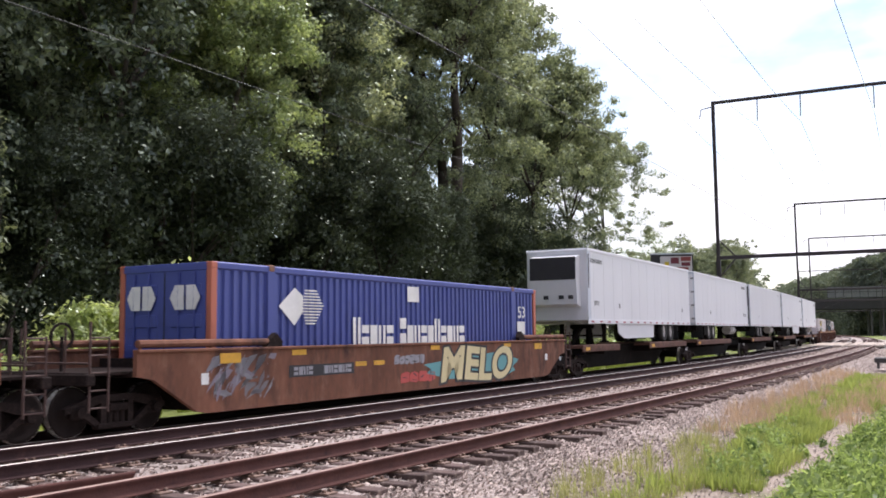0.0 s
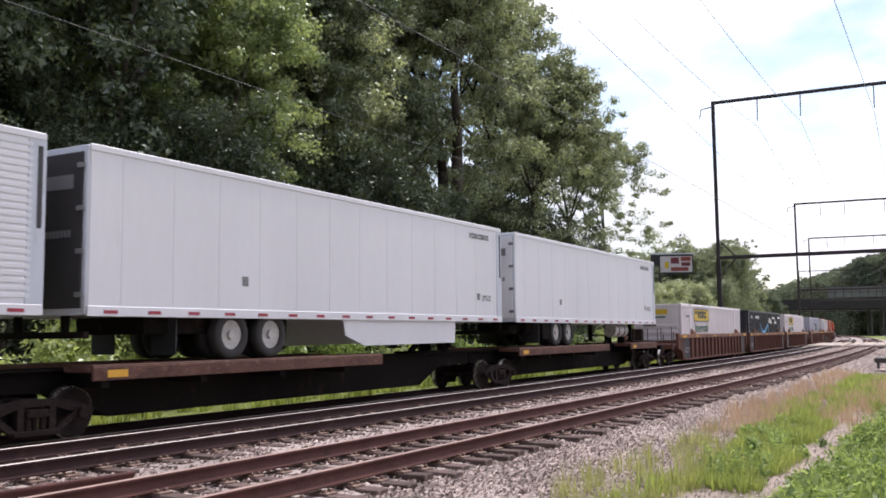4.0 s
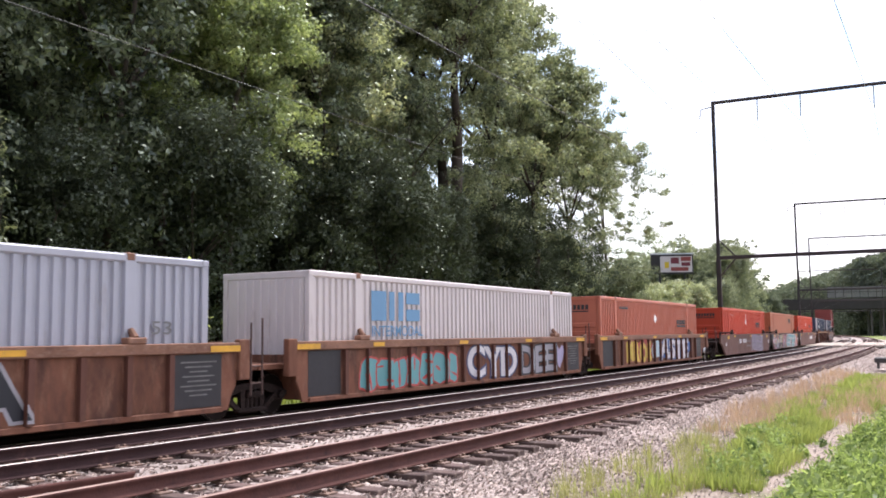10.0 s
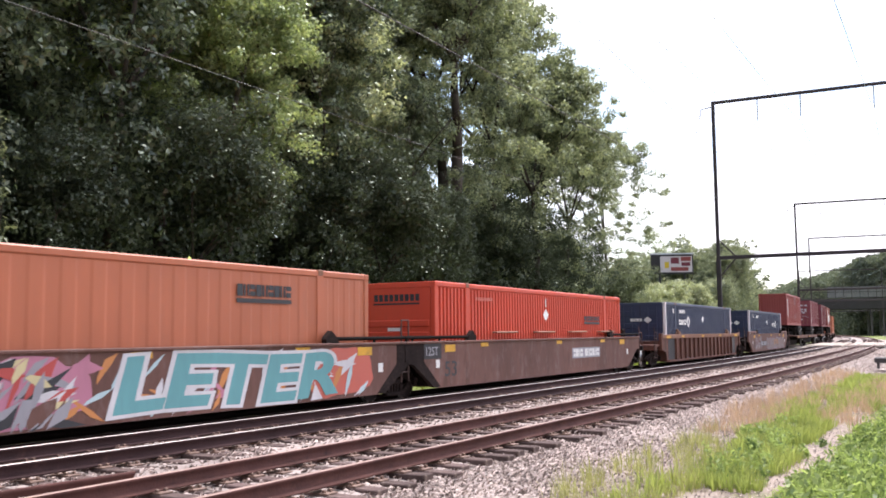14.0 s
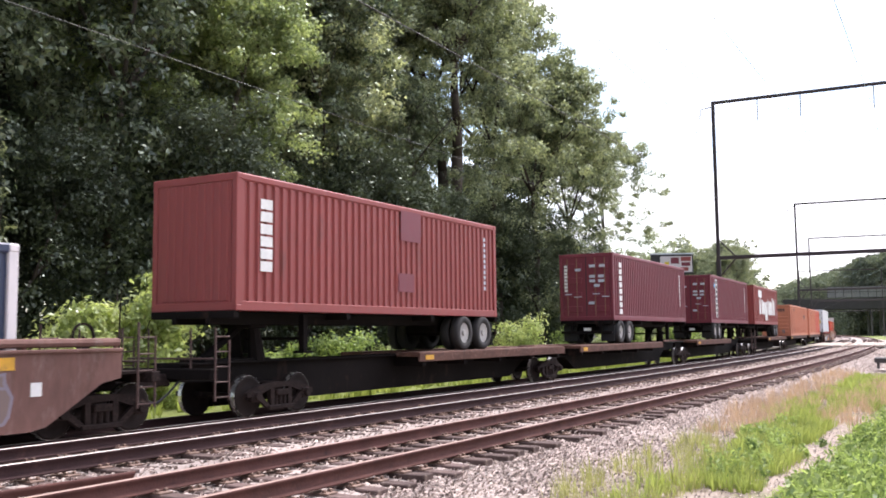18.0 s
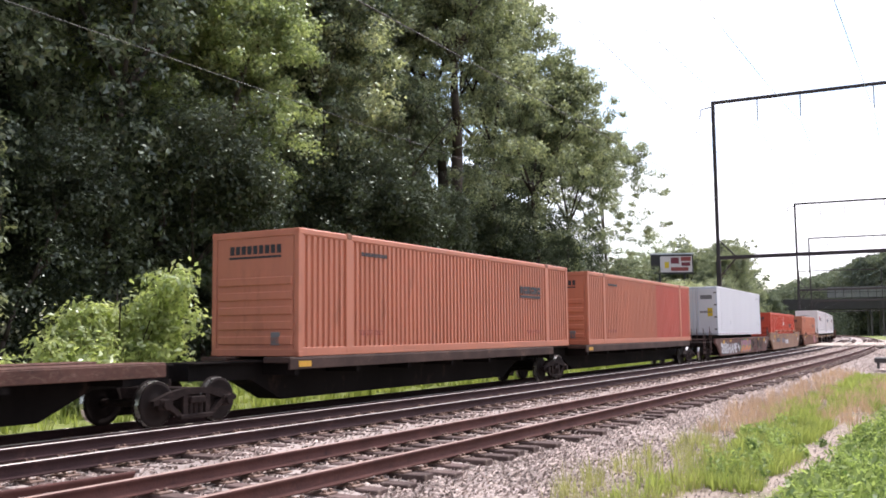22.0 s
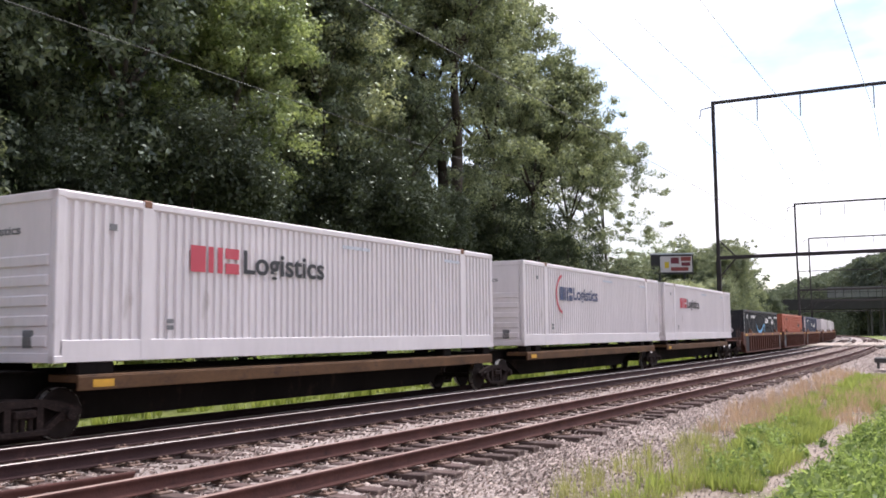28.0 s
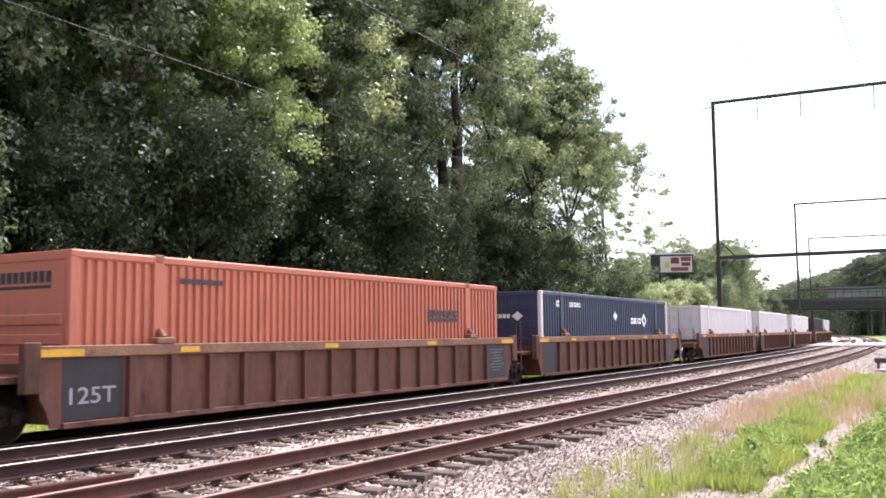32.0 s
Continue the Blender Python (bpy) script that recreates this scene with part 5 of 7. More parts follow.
    f = [(2 * i, 2 * i + 2, 2 * i + 3, 2 * i + 1) for i in range(len(xs) - 1)]
    k = len(v)
    v += [(x, depth + 0.03, z) for x in (0.0, length) for z in (0.0, height)]
    f += [(k, k + 1, k + 3, k + 2)]
    sh = Shape().add(v, f)
    return sh.mesh("side_panel")


def container(label, u, z, length, width, height, paint_key, doors=-1, posts=6.1, pitch=0.25, post_paint=None, end_ribs=True, smooth=False, rear_paint=None, split=None, rail=0.20):
    """A box container: corrugated sides, roof, end wall, door leaves with lock rods, posts, rails and castings."""
    c = tagged(new("shipping_container"), label, "shipping container", "containers on the train")
    h, w = length / 2, width / 2
    pp = post_paint or paint_key
    for s in (-1, 1):
        side = new("side_wall", Shape().box(-h + 0.02, -0.05, 0.16, h - 0.02, 0.05, 0.2).mesh("side_wall"))
        side.data.materials.append(M[paint_key])
        side.parent = c
        side.matrix_basis = pose(0, s * (w - 0.06), 0, 0, 0, 0 if s < 0 else 180)
        spans = [(-h + 0.14, h - 0.14, paint_key)]
        if posts and posts < h - 0.5:
            spans = [(-h + 0.14, -posts - 0.12, paint_key), (-posts + 0.12, posts - 0.12, paint_key), (posts + 0.12, h - 0.14, paint_key)]
        if split and s < 0:
            spans = [(-h + 0.14, -posts - 0.12, paint_key), (-posts + 0.12, split, paint_key), (split, h - 0.14, rear_paint)]
        for a, b, mk in spans:
            me = corrugated(round(b - a, 3), round(height - 0.34, 3), pitch, 0.05 if not smooth else 0.012)
            if mk != paint_key or not me.materials:
                me = me.copy()
                me.materials.clear()
            elif me.materials[0] != M[mk]:
                me = me.copy()
                me.materials.clear()
            part("side_panel", me, mk, side, at=(a, -0.045, 0.19))
        part("bottom_rail", Shape().box(-h + 0.1, -0.06, 0.0, h - 0.1, 0.06, rail, 0.012), paint_key, side)
        part("top_rail", Shape().box(-h + 0.1, -0.06, height - 0.15, h - 0.1, 0.06, height + 0.012, 0.032), paint_key, side)
        if posts and posts < h - 0.5:
            for x in (-posts, posts):
                part("lifting_post", Shape().box(x - 0.13, -0.065, 0.0, x + 0.13, 0.05, height + 0.005, 0.012), paint_key, side)
                part("casting", Shape().box(x - 0.1, -0.075, height - 0.12, x + 0.1, 0.05, height + 0.03, 0.02), "chord", side, "rusty lifting casting")
        for x in (-h + 0.09, h - 0.09):
            part("corner_post", Shape().box(x - 0.09, -0.06, 0.0, x + 0.09, 0.08, height, 0.015), pp, side)
    roof = part("roof", Shape().box(-h + 0.05, -w + 0.05, height - 0.07, h - 0.05, w - 0.05, height - 0.02, 0.0), paint_key, c)
    n = int(length / 0.6)
    part("roof_bow", Shape().prism([(-h + 0.3 + (2 * h - 0.6) * i / (2 * n), height - 0.02 + (0.022 if i % 2 else 0)) for i in range(2 * n + 1)] + [(h - 0.3, height - 0.05), (-h + 0.3, height - 0.05)], -w + 0.15, w - 0.15), paint_key, roof)
    part("floor", Shape().box(-h + 0.1, -w + 0.1, 0.1, h - 0.1, w - 0.1, 0.16), "spine_black", c)
    for e in (-1, 1):
        x = e * (h - 0.05)
        mk = rear_paint if rear_paint and e > 0 else paint_key
        end = part("end_wall", Shape().box(x - 0.03, -w + 0.16, 0.14, x + 0.03, w - 0.16, height - 0.12), mk, c)
        part("end_sill", Shape().box(x - 0.05, -w + 0.1, 0.0, x + 0.05, w - 0.1, 0.17, 0.012), mk, end)
        part("end_header", Shape().box(x - 0.05, -w + 0.1, height - 0.16, x + 0.05, w - 0.1, height, 0.012), mk, end)
        if e == doors:
            for k, y in enumerate((-0.85, -0.42, 0.42, 0.85)):
                part("lock_rod", Shape().rod((x + e * 0.06, y, 0.2), (x + e * 0.06, y, height - 0.2), 0.022, 0.022, 6), "chord" if mk in ("maroon", "brick_red") else mk, end)
                part("lock_handle", Shape().box(x + e * 0.07 - 0.015, y - 0.2, 1.0 + 0.12 * (k % 2), x + e * 0.07 + 0.015, y + 0.12, 1.04 + 0.12 * (k % 2), 0.004), "pale_grey" if mk in ("maroon", "brick_red") else mk, end)
            part("door_seam", Shape().box(x + e * 0.031 - 0.004, -0.015, 0.18, x + e * 0.031 + 0.004, 0.015, height - 0.17), "rubber", end)
            for y in (-0.62, 0.62):
                for k in range(4):
                    part("door_pressing", Shape().box(x + e * 0.03 - 0.02, y - 0.42, 0.35 + 0.62 * k, x + e * 0.03 + 0.02, y + 0.42, 0.62 + 0.62 * k, 0.015), mk, end)
        elif end_ribs:
            for k in range(5):
                z0 = 0.26 + 0.34 * k
                part("end_rib", Shape().box(x + e * 0.03 - 0.03, -w + 0.2, z0, x + e * 0.03 + 0.03, w - 0.2, z0 + 0.20, 0.025), mk, end)
            part("placard_holder", Shape().box(x + e * 0.04 - 0.02, -0.75, 0.25, x + e * 0.04 + 0.02, -0.5, 0.55, 0.01), "grey_mark", end)
        else:
            for k in range(9):
                y0 = -w + 0.25 + (2 * w - 0.5) / 9 * k
                part("end_rib", Shape().box(x + e * 0.03 - 0.025, y0, 0.2, x + e * 0.03 + 0.025, y0 + 0.14, height - 0.18, 0.02), mk, end)
        for s in (-1, 1):
            for zz in (0.0, height - 0.12):
                part("corner_casting", Shape().box(e * h - 0.09 * (1 + e), s * (w - 0.075) - 0.085, zz - 0.004, e * h + 0.09 * (1 - e), s * (w - 0.075) + 0.085, zz + 0.124, 0.015), pp, end)
    CARS.append((c, u, z))
    return c


def road_wheels(root, x, z, material="rim"):
    """One dual-tyred trailer axle."""
    for s in (-1, 1):
        for k in (0, 1):
            yc = s * (1.10 - 0.34 * k)
            w = part("wheel", Shape().turned([(0.50, -0.10), (0.50, 0.10), (0.46, 0.14), (0.32, 0.14), (0.30, 0.10), (0.30, -0.10), (0.32, -0.14), (0.46, -0.14)], 0, 24), "tyre", root, at=(x, yc, z), smooth=True)
            if k == 0:
                part("rim", Shape().turned([(0.30, -0.09), (0.30, 0.10), (0.20, 0.06), (0.12, 0.02), (0.10, 0.0), (0.02, 0.0), (0.02, -0.06), (0.2, -0.08)], 0, 20), material, w, at=pose(0, 0, 0, 0, 0, 180 if s > 0 else 0))
                part("hub", Shape().rod((0, s * 0.12, 0), (0, -s * 0.05, 0), 0.09, 0.11, 10), material, w)
    part("axle", Shape().rod((x, -1.0, z), (x, 1.0, z), 0.07, 0.07, 8), "spine_black", root)


def chassis(label, u, z, nose, length=12.3):
    """A road chassis under a container; nose -1: its front faces the train's head."""
    c = tagged(new("container_chassis"), label, "container chassis", "road chassis on the train")
    h = length / 2
    part("main_beam", Shape().box(-h, -0.55, 0.72, h, -0.42, 1.0, 0.012), "spine_black", c)
    part("main_beam", Shape().box(-h, 0.42, 0.72, h, 0.55, 1.0, 0.012), "spine_black", c)
    for x in (-h + 0.1, -h / 3, h / 3, h - 0.1):
        part("cross_member", Shape().box(x - 0.08, -1.2, 0.84, x + 0.08, 1.2, 1.0, 0.012), "spine_black", c)
    for dx in (1.0, 2.25):
        road_wheels(c, -nose * (h - dx), 0.50)
    part("bogie_frame", Shape().box(min(-nose * (h - 0.5), -nose * (h - 2.8)), -0.5, 0.5, max(-nose * (h - 0.5), -nose * (h - 2.8)), 0.5, 0.75, 0.02), "spine_black", c)
    x = nose * (h - 2.7)
    for s in (-0.9, 0.9):
        part("landing_leg", Shape().box(x - 0.08, s - 0.08, 0.12, x + 0.08, s + 0.08, 0.95, 0.01).box(x - 0.16, s - 0.16, 0.06, x + 0.16, s + 0.16, 0.12, 0.01), "spine_black", c)
    part("leg_brace", Shape().rod((x, -0.9, 0.4), (x, 0.9, 0.4), 0.035).rod((x, -0.9, 0.3), (x + nose * -0.9, -0.5, 0.75), 0.03), "spine_black", c)
    part("bumper", Shape().box(-nose * h - 0.06, -1.15, 0.42, -nose * h + 0.06, 1.15, 0.54, 0.01).box(-nose * h - 0.05, -0.7, 0.5, -nose * h + 0.05, -0.6, 0.9).box(-nose * h - 0.05, 0.6, 0.5, -nose * h + 0.05, 0.7, 0.9), "spine_black", c)
    for s in (-0.85, 0.85):
        part("mud_flap", Shape().box(-nose * (h - 0.3) - 0.015, s - 0.3, 0.1, -nose * (h - 0.3) + 0.015, s + 0.3, 0.8), "rubber", c)
    part("plate", Shape().box(-nose * (h + 0.07) - 0.008, -0.22, 0.55, -nose * (h + 0.07) + 0.008, 0.1, 0.68), "white_mark", c, "pale plate")
    CARS.append((c, u, z))
    return c


def trailer(label, u, z, nose, reefer=True, ribs=False, skirt=None, tank=True, wheels=True, dark_door=False, floor=0.95, length=16.15):
    """A highway van trailer: nose -1 means its front wall faces the train's head."""
    t = tagged(new("semi_trailer"), label, "semi trailer", "trailers on the train")
    h, w, top = length / 2, 1.3, floor + 2.86
    body = part("van_body", Shape().box(-h, -w, floor, h, w, top, 0.035), "white_van", t)
    part("roof_skin", Shape().box(-h + 0.06, -w + 0.06, top - 0.002, h - 0.06, w - 0.06, top + 0.03, 0.012), "pale_grey", body)
    for s in (-1, 1):
        part("bottom_rail", Shape().box(-h, s * w - 0.02, floor - 0.12, h, s * w + 0.02, floor + 0.06, 0.01), "white_van", body)
        part("top_rail", Shape().box(-h, s * w - 0.02, top - 0.10, h, s * w + 0.02, top + 0.03, 0.02), "white_van", body)
        for k in range(16 if s < 0 else 0):
            x = -h + 0.5 + k * (length - 1.0) / 15
            part("marker_tape", Shape().box(x - 0.15, s * (w + 0.02), floor - 0.07, x + 0.15, s * (w + 0.026) + 0.0, floor - 0.01) if s > 0 else
                 Shape().box(x - 0.15, -w - 0.026, floor - 0.07, x + 0.15, -w - 0.02, floor - 0.01), "tape_mark", body, "dull reflective tape")
        if ribs:
            for k in range(22 if s < 0 else 0):
                zz = floor + 0.16 + k * 0.118
                y0, y1 = sorted((s * (w - 0.002), s * (w + 0.012)))
                part("side_rib", Shape().box(-h + 1.1, y0, zz, h - 0.25, y1, zz + 0.075, 0.005), "white_van", body)
        else:
            for k in range(13):
                x = -h + 1.24 * (k + 0.6)
                y0, y1 = sorted((s * (w - 0.001), s * (w + 0.003)))
                part("panel_seam", Shape().box(x - 0.012, y0, floor + 0.08, x + 0.012, y1, top - 0.12), "white_van", body)
        for k, x in enumerate((-h + 4.0, h - 1.6)):
            y0, y1 = sorted((s * w, s * (w + 0.006)))
            part("vent_mark", Shape().box(x - 0.09, y0, floor + 0.55, x + 0.09, y1, floor + 0.75), "grey_mark", body)
    front = nose * h
    rear = -nose * h
    if reefer:
        deep = 1.0 if nose < 0 else 0.45              # most units are sunk into the nose
        unit = part("cooling_unit", Shape().prism([(front, floor + 0.55), (front + nose * deep * 0.38, floor + 0.65), (front + nose * deep * 0.46, floor + 1.5), (front + nose * deep * 0.42, floor + 2.5), (front, floor + 2.62)], -1.0, 1.0), "white_van", body, "white cooling unit on the front wall")
        part("grille", Shape().prism([(front + nose * deep * 0.45, floor + 1.62), (front + nose * deep * 0.475, floor + 1.62), (front + nose * deep * 0.44, floor + 2.52), (front + nose * deep * 0.415, floor + 2.52)], -0.97, 0.97), "black_panel", unit, "large dark grille")
        part("corner_trim", Shape().box(min(front, front - nose * 0.34), -w - 0.012, floor - 0.1, max(front, front - nose * 0.34), -w + 0.01, top - 0.06, 0.005), "pale_grey", body, "grey metal corner strip")
        part("vent_column", Shape().box(front - nose * 0.12 - 0.045, -w - 0.02, floor + 1.3, front - nose * 0.12 + 0.045, -w - 0.011, top - 0.2), "dark_mark", body)
        for y in (-0.75, -0.35, 0.3):
            part("hatch", Shape().box(front + nose * deep * 0.42 - 0.02, y - 0.1, floor + 0.85, front + nose * deep * 0.42 + 0.05, y + 0.1, floor + 1.0), "dark_mark", unit)
    mk = "white_van" if not dark_door else "bridge_steel"
    door = part("rear_frame", Shape().box(min(rear, rear - nose * 0.05), -w, floor - 0.1, max(rear, rear - nose * 0.05), w, top, 0.015), "pale_grey", body)
    for s in (-1, 1):
        y0, y1 = sorted((s * 0.02, s * (w - 0.08)))
        leaf = part("door_leaf", Shape().box(min(rear - nose * 0.045, rear - nose * 0.085), y0, floor + 0.02, max(rear - nose * 0.045, rear - nose * 0.085), y1, top - 0.12, 0.012), mk, door)
        part("lock_rod", Shape().rod((rear - nose * 0.11, s * 0.15, floor), (rear - nose * 0.11, s * 0.15, top - 0.1), 0.02, 0.02, 6), "pale_grey", leaf)
        for k in range(4):
            part("hinge", Shape().box(rear - nose * 0.1 - 0.02, s * (w - 0.1) - 0.09, floor + 0.2 + 0.75 * k, rear - nose * 0.1 + 0.02, s * (w - 0.1) + 0.09, floor + 0.29 + 0.75 * k, 0.01), "grey_mark", leaf)
    if wheels:
        for dx in (3.7, 4.93):
            road_wheels(t, rear + nose * dx, 0.50)
        part("slider_frame", Shape().box(min(rear + nose * 1.6, rear + nose * 5.8), -0.95, 0.52, max(rear + nose * 1.6, rear + nose * 5.8), 0.95, 0.85, 0.02), "spine_black", t)
        for s in (-0.85, 0.85):
            x = rear + nose * 2.2
            part("mud_flap", Shape().box(x - 0.015, s - 0.33, 0.12, x + 0.015, s + 0.33, floor - 0.1), "rubber", t)
        part("bumper", Shape().box(rear + nose * 0.1 - 0.06, -1.2, 0.45, rear + nose * 0.1 + 0.06, 1.2, 0.57, 0.01).box(rear + nose * 0.1 - 0.05, -0.7, 0.5, rear + nose * 0.1 + 0.05, -0.58, floor - 0.1).box(rear + nose * 0.1 - 0.05, 0.58, 0.5, rear + nose * 0.1 + 0.05, 0.7, floor - 0.1), "spine_black", t)
        x = front - nose * 2.9
        for s in (-0.95, 0.95):
            part("landing_leg", Shape().box(x - 0.08, s - 0.08, 0.12, x + 0.08, s + 0.08, floor - 0.1, 0.01).box(x - 0.16, s - 0.16, 0.06, x + 0.16, s + 0.16, 0.12, 0.01), "spine_black", t)
        part("leg_brace", Shape().rod((x, -0.95, 0.35), (x, 0.95, 0.35), 0.035).rod((x, -0.95, 0.3), (x - nose * 1.0, -0.5, floor - 0.1), 0.03), "spine_black", t)
        if tank:
            part("tool_box", Shape().box(rear + nose * 2.75 - 0.3, -1.22, 0.26, rear + nose * 2.75 + 0.3, -0.7, 0.82, 0.02), "spine_black", t, "black metal tool box")
            part("air_tank", Shape().rod((rear + nose * 0.7, -0.55, 0.62), (rear + nose * 2.0, -0.55, 0.62), 0.17, 0.17, 12), "spine_black", t)
            xt = front - nose * 4.4
            tk = part("fuel_tank", Shape().rod((xt - 0.85, -0.8, 0.56), (xt + 0.85, -0.8, 0.56), 0.29, 0.29, 16), "rim", t, "round metal fuel tank", smooth=False)
            part("tank_strap", Shape().rod((xt - 0.4, -0.8, 0.56), (xt - 0.32, -0.8, 0.56), 0.30, 0.30, 16).rod((xt + 0.32, -0.8, 0.56), (xt + 0.4, -0.8, 0.56), 0.30, 0.30, 16), "spine_black", tk)
        if skirt:
            a, b = sorted((front - nose * skirt[0], front - nose * skirt[1]))
            for s in (-1, 1):
                part("side_skirt", Shape().prism([(a, floor - 0.1), (b, floor - 0.1), (b - 0.05, 0.22), (a + 0.9, 0.2), (a + 0.1, 0.45)], s * 1.24 - 0.015, s * 1.24 + 0.015), "white_van", t, "white aerodynamic side skirt")
    else:
        part("under_frame", Shape().box(-h + 0.1, -0.6, floor - 0.35, h - 0.1, 0.6, floor - 0.05, 0.02), "spine_black", t)
    CARS.append((t, u, z))
    TRAILERS[round(u, 2)] = (t, nose)
    return t


CARS, WELLS, TRAILERS = [], {}, {}
WELL_Z, SPINE_Z, PLAT_Z = 0.12, 1.06, 1.06


def at53(x0):
    return x0 + 8.075


RW = "brown ribbed well car, rusty and dusty"
# The consist, each with the place of its leading end when the clock stands at fifteen seconds.
smooth_well("rusty orange brown well car with painted scrawls on its deep side", at53(-271.7), "truck", "truck", "well_rust", top=1.46)
T_PACER = container("royal blue corrugated container with white lettering and orange end posts", at53(-271.7), WELL_Z, 15.9, 2.6, 2.9, "royal_blue", posts=6.1, post_paint="orange_steel")
trailer("white refrigerated trailer with a dark grilled cooling unit", at53(-250.3), PLAT_Z, -1, True, skirt=(3.8, 9.3), tank=False)
trailer("white refrigerated trailer with plain rear doors", at53(-232.7), PLAT_Z, 1, True)
trailer("white ribbed refrigerated trailer with a dark rear", at53(-215.3), PLAT_Z, 1, True, ribs=True, dark_door=True)
trailer("white refrigerated trailer with a side skirt", at53(-198.15), PLAT_Z, 1, True, skirt=(3.0, 8.6), tank=False, dark_door=True)
trailer("white refrigerated trailer on the last spine car", at53(-180.8), PLAT_Z, 1, True)
SP = "black spine car with rusty side platforms"
spine_car(SP, -252.9, -234.6, (-250.9, -233.6), ((-251.0, -246.5), (-242.0, -235.2)), -247.5, couple=((-252.9, -1),))
spine_car(SP, -234.4, -217.2, (-216.2,), ((-232.5, -223.0),), -218.6)
spine_car(SP, -217.0, -200.0, (-199.0,), ((-215.2, -206.0),), -201.4)
spine_car(SP, -199.8, -182.6, (-181.6,), ((-198.0, -189.0),), -184.2)
spine_car(SP, -182.4, -163.6, (-165.4,), ((-180.6, -171.5), (-168.6, -164.6)), -167.0, couple=((-163.6, 1),))

ribbed_well(RW, at53(-159.5), "truck", "shared")
ribbed_well(RW, at53(-140.0), "none", "shared")
ribbed_well(RW, at53(-120.6), "none", "truck")
T_JB1 = container("white corrugated container with a yellow panel and green lettering", at53(-159.5), WELL_Z, 16.15, 2.6, 2.9, "white_steel", doors=1)
T_AM1 = container("charcoal corrugated container with a pale blue curved arrow", at53(-140.0), WELL_Z, 16.15, 2.6, 2.9, "charcoal")
T_JB2 = container("white corrugated container with a yellow panel and green lettering", at53(-120.6), WELL_Z, 16.15, 2.6, 2.9, "white_steel", doors=1)
ribbed_well("rusty brown ribbed well car with painted scrawls", at53(-97.2), "truck", "shared", "well_rust")
ribbed_well("rusty brown ribbed well car with white painted scrawls", at53(-77.8), "none", "shared", "well_rust")
ribbed_well("rusty brown ribbed well car with yellow and blue scrawls", at53(-58.4), "none", "truck", "well_rust")
T_TOTE = container("pale grey corrugated container with a dark blue square", at53(-97.2), WELL_Z, 16.15, 2.6, 2.9, "ash_grey", end_ribs=False, doors=1)
T_CSX = container("cream white corrugated container with faded blue lettering", at53(-77.8), WELL_Z, 16.15, 2.6, 2.9, "cream_steel", end_ribs=False, doors=1)
T_S1 = container("orange corrugated container with black lettering", at53(-58.4), WELL_Z, 16.15, 2.6, 2.9, "orange_steel", pitch=0.21, doors=1)
smooth_well("dull mauve brown well car with pale scrawls", at53(-35.0), "truck", "shared", "well_mauve", top=1.50)
smooth_well("well car covered in red, cream and pale blue painting", at53(-15.7), "none", "shared", "well_mauve", top=1.50)
smooth_well("mauve brown well car with a white number panel", at53(3.75), "none", "truck", "well_mauve", top=1.50)
T_S2 = container("bright red orange corrugated container with dark lettering", at53(-35.0), WELL_Z, 16.15, 2.6, 2.9, "red_orange", pitch=0.21, doors=1)
T_S3 = container("faded orange smooth-sided container with dark lettering", at53(-15.7), WELL_Z, 16.15, 2.6, 2.9, "tan_orange", pitch=0.62, smooth=True, doors=1)
T_S4 = container("bright red orange corrugated container with a white diamond", at53(3.75), WELL_Z, 16.15, 2.6, 2.9, "red_orange", pitch=0.21, doors=1)
ribbed_well(RW, at53(27.1), "truck", "truck")
smooth_well("dusty mauve brown well car with grey and orange scrawls", at53(50.1), "truck", "truck", "well_dust", top=1.50)
T_U1 = container("navy blue corrugated container with white corner posts", at53(27.1), WELL_Z, 16.15, 2.6, 2.9, "navy", post_paint="white_steel", end_ribs=False)
T_U2 = container("navy blue corrugated container with white corner posts", at53(50.1), WELL_Z, 16.15, 2.6, 2.9, "navy", post_paint="white_steel", end_ribs=False)

CH_Z = PLAT_Z
T_TRI = container("brick red corrugated container on a road chassis", 71.3 + 6.1, 2.06, 12.19, 2.44, 2.9, "brick_red", doors=1, posts=None, pitch=0.28, end_ribs=False)
chassis("black road chassis under a brick red container", 71.3 + 6.1, CH_Z, -1)
T_TR1 = container("dark maroon corrugated container with a vertical row of white lettering", 94.87 + 6.1, 2.06, 12.19, 2.44, 2.9, "maroon", doors=-1, posts=None, pitch=0.28)
chassis("black road chassis under a maroon container", 94.87 + 6.1, CH_Z, 1)
T_TR2 = container("maroon corrugated container with a white lettered strip", 113.33 + 6.1, 2.06, 12.19, 2.44, 2.9, "maroon", doors=-1, posts=None, pitch=0.28)
chassis("black road chassis under a maroon container", 113.33 + 6.1, CH_Z, 1)
T_TR3 = container("brick red corrugated container with large white lettering", 128.3 + 6.1, 2.06, 12.19, 2.44, 2.9, "brick_red", doors=1, posts=None, pitch=0.28, end_ribs=False)
chassis("black road chassis under a brick red container", 128.3 + 6.1, CH_Z, -1)
spine_car(SP, 70.6, 89.2, (73.0, 88.2), ((78.5, 88.9),), 72.9, couple=((70.6, -1),))
spine_car(SP, 89.4, 107.4, (107.2,), ((90.5, 102.0),), 105.0)
spine_car(SP, 107.8, 126.0, (124.6,), ((109.0, 118.5),), 123.2, couple=((126.0, 1),))
spine_car(SP, 127.0, 145.8, (129.0, 145.9), ((134.0, 144.8),), 130.4, couple=((127.0, -1),))
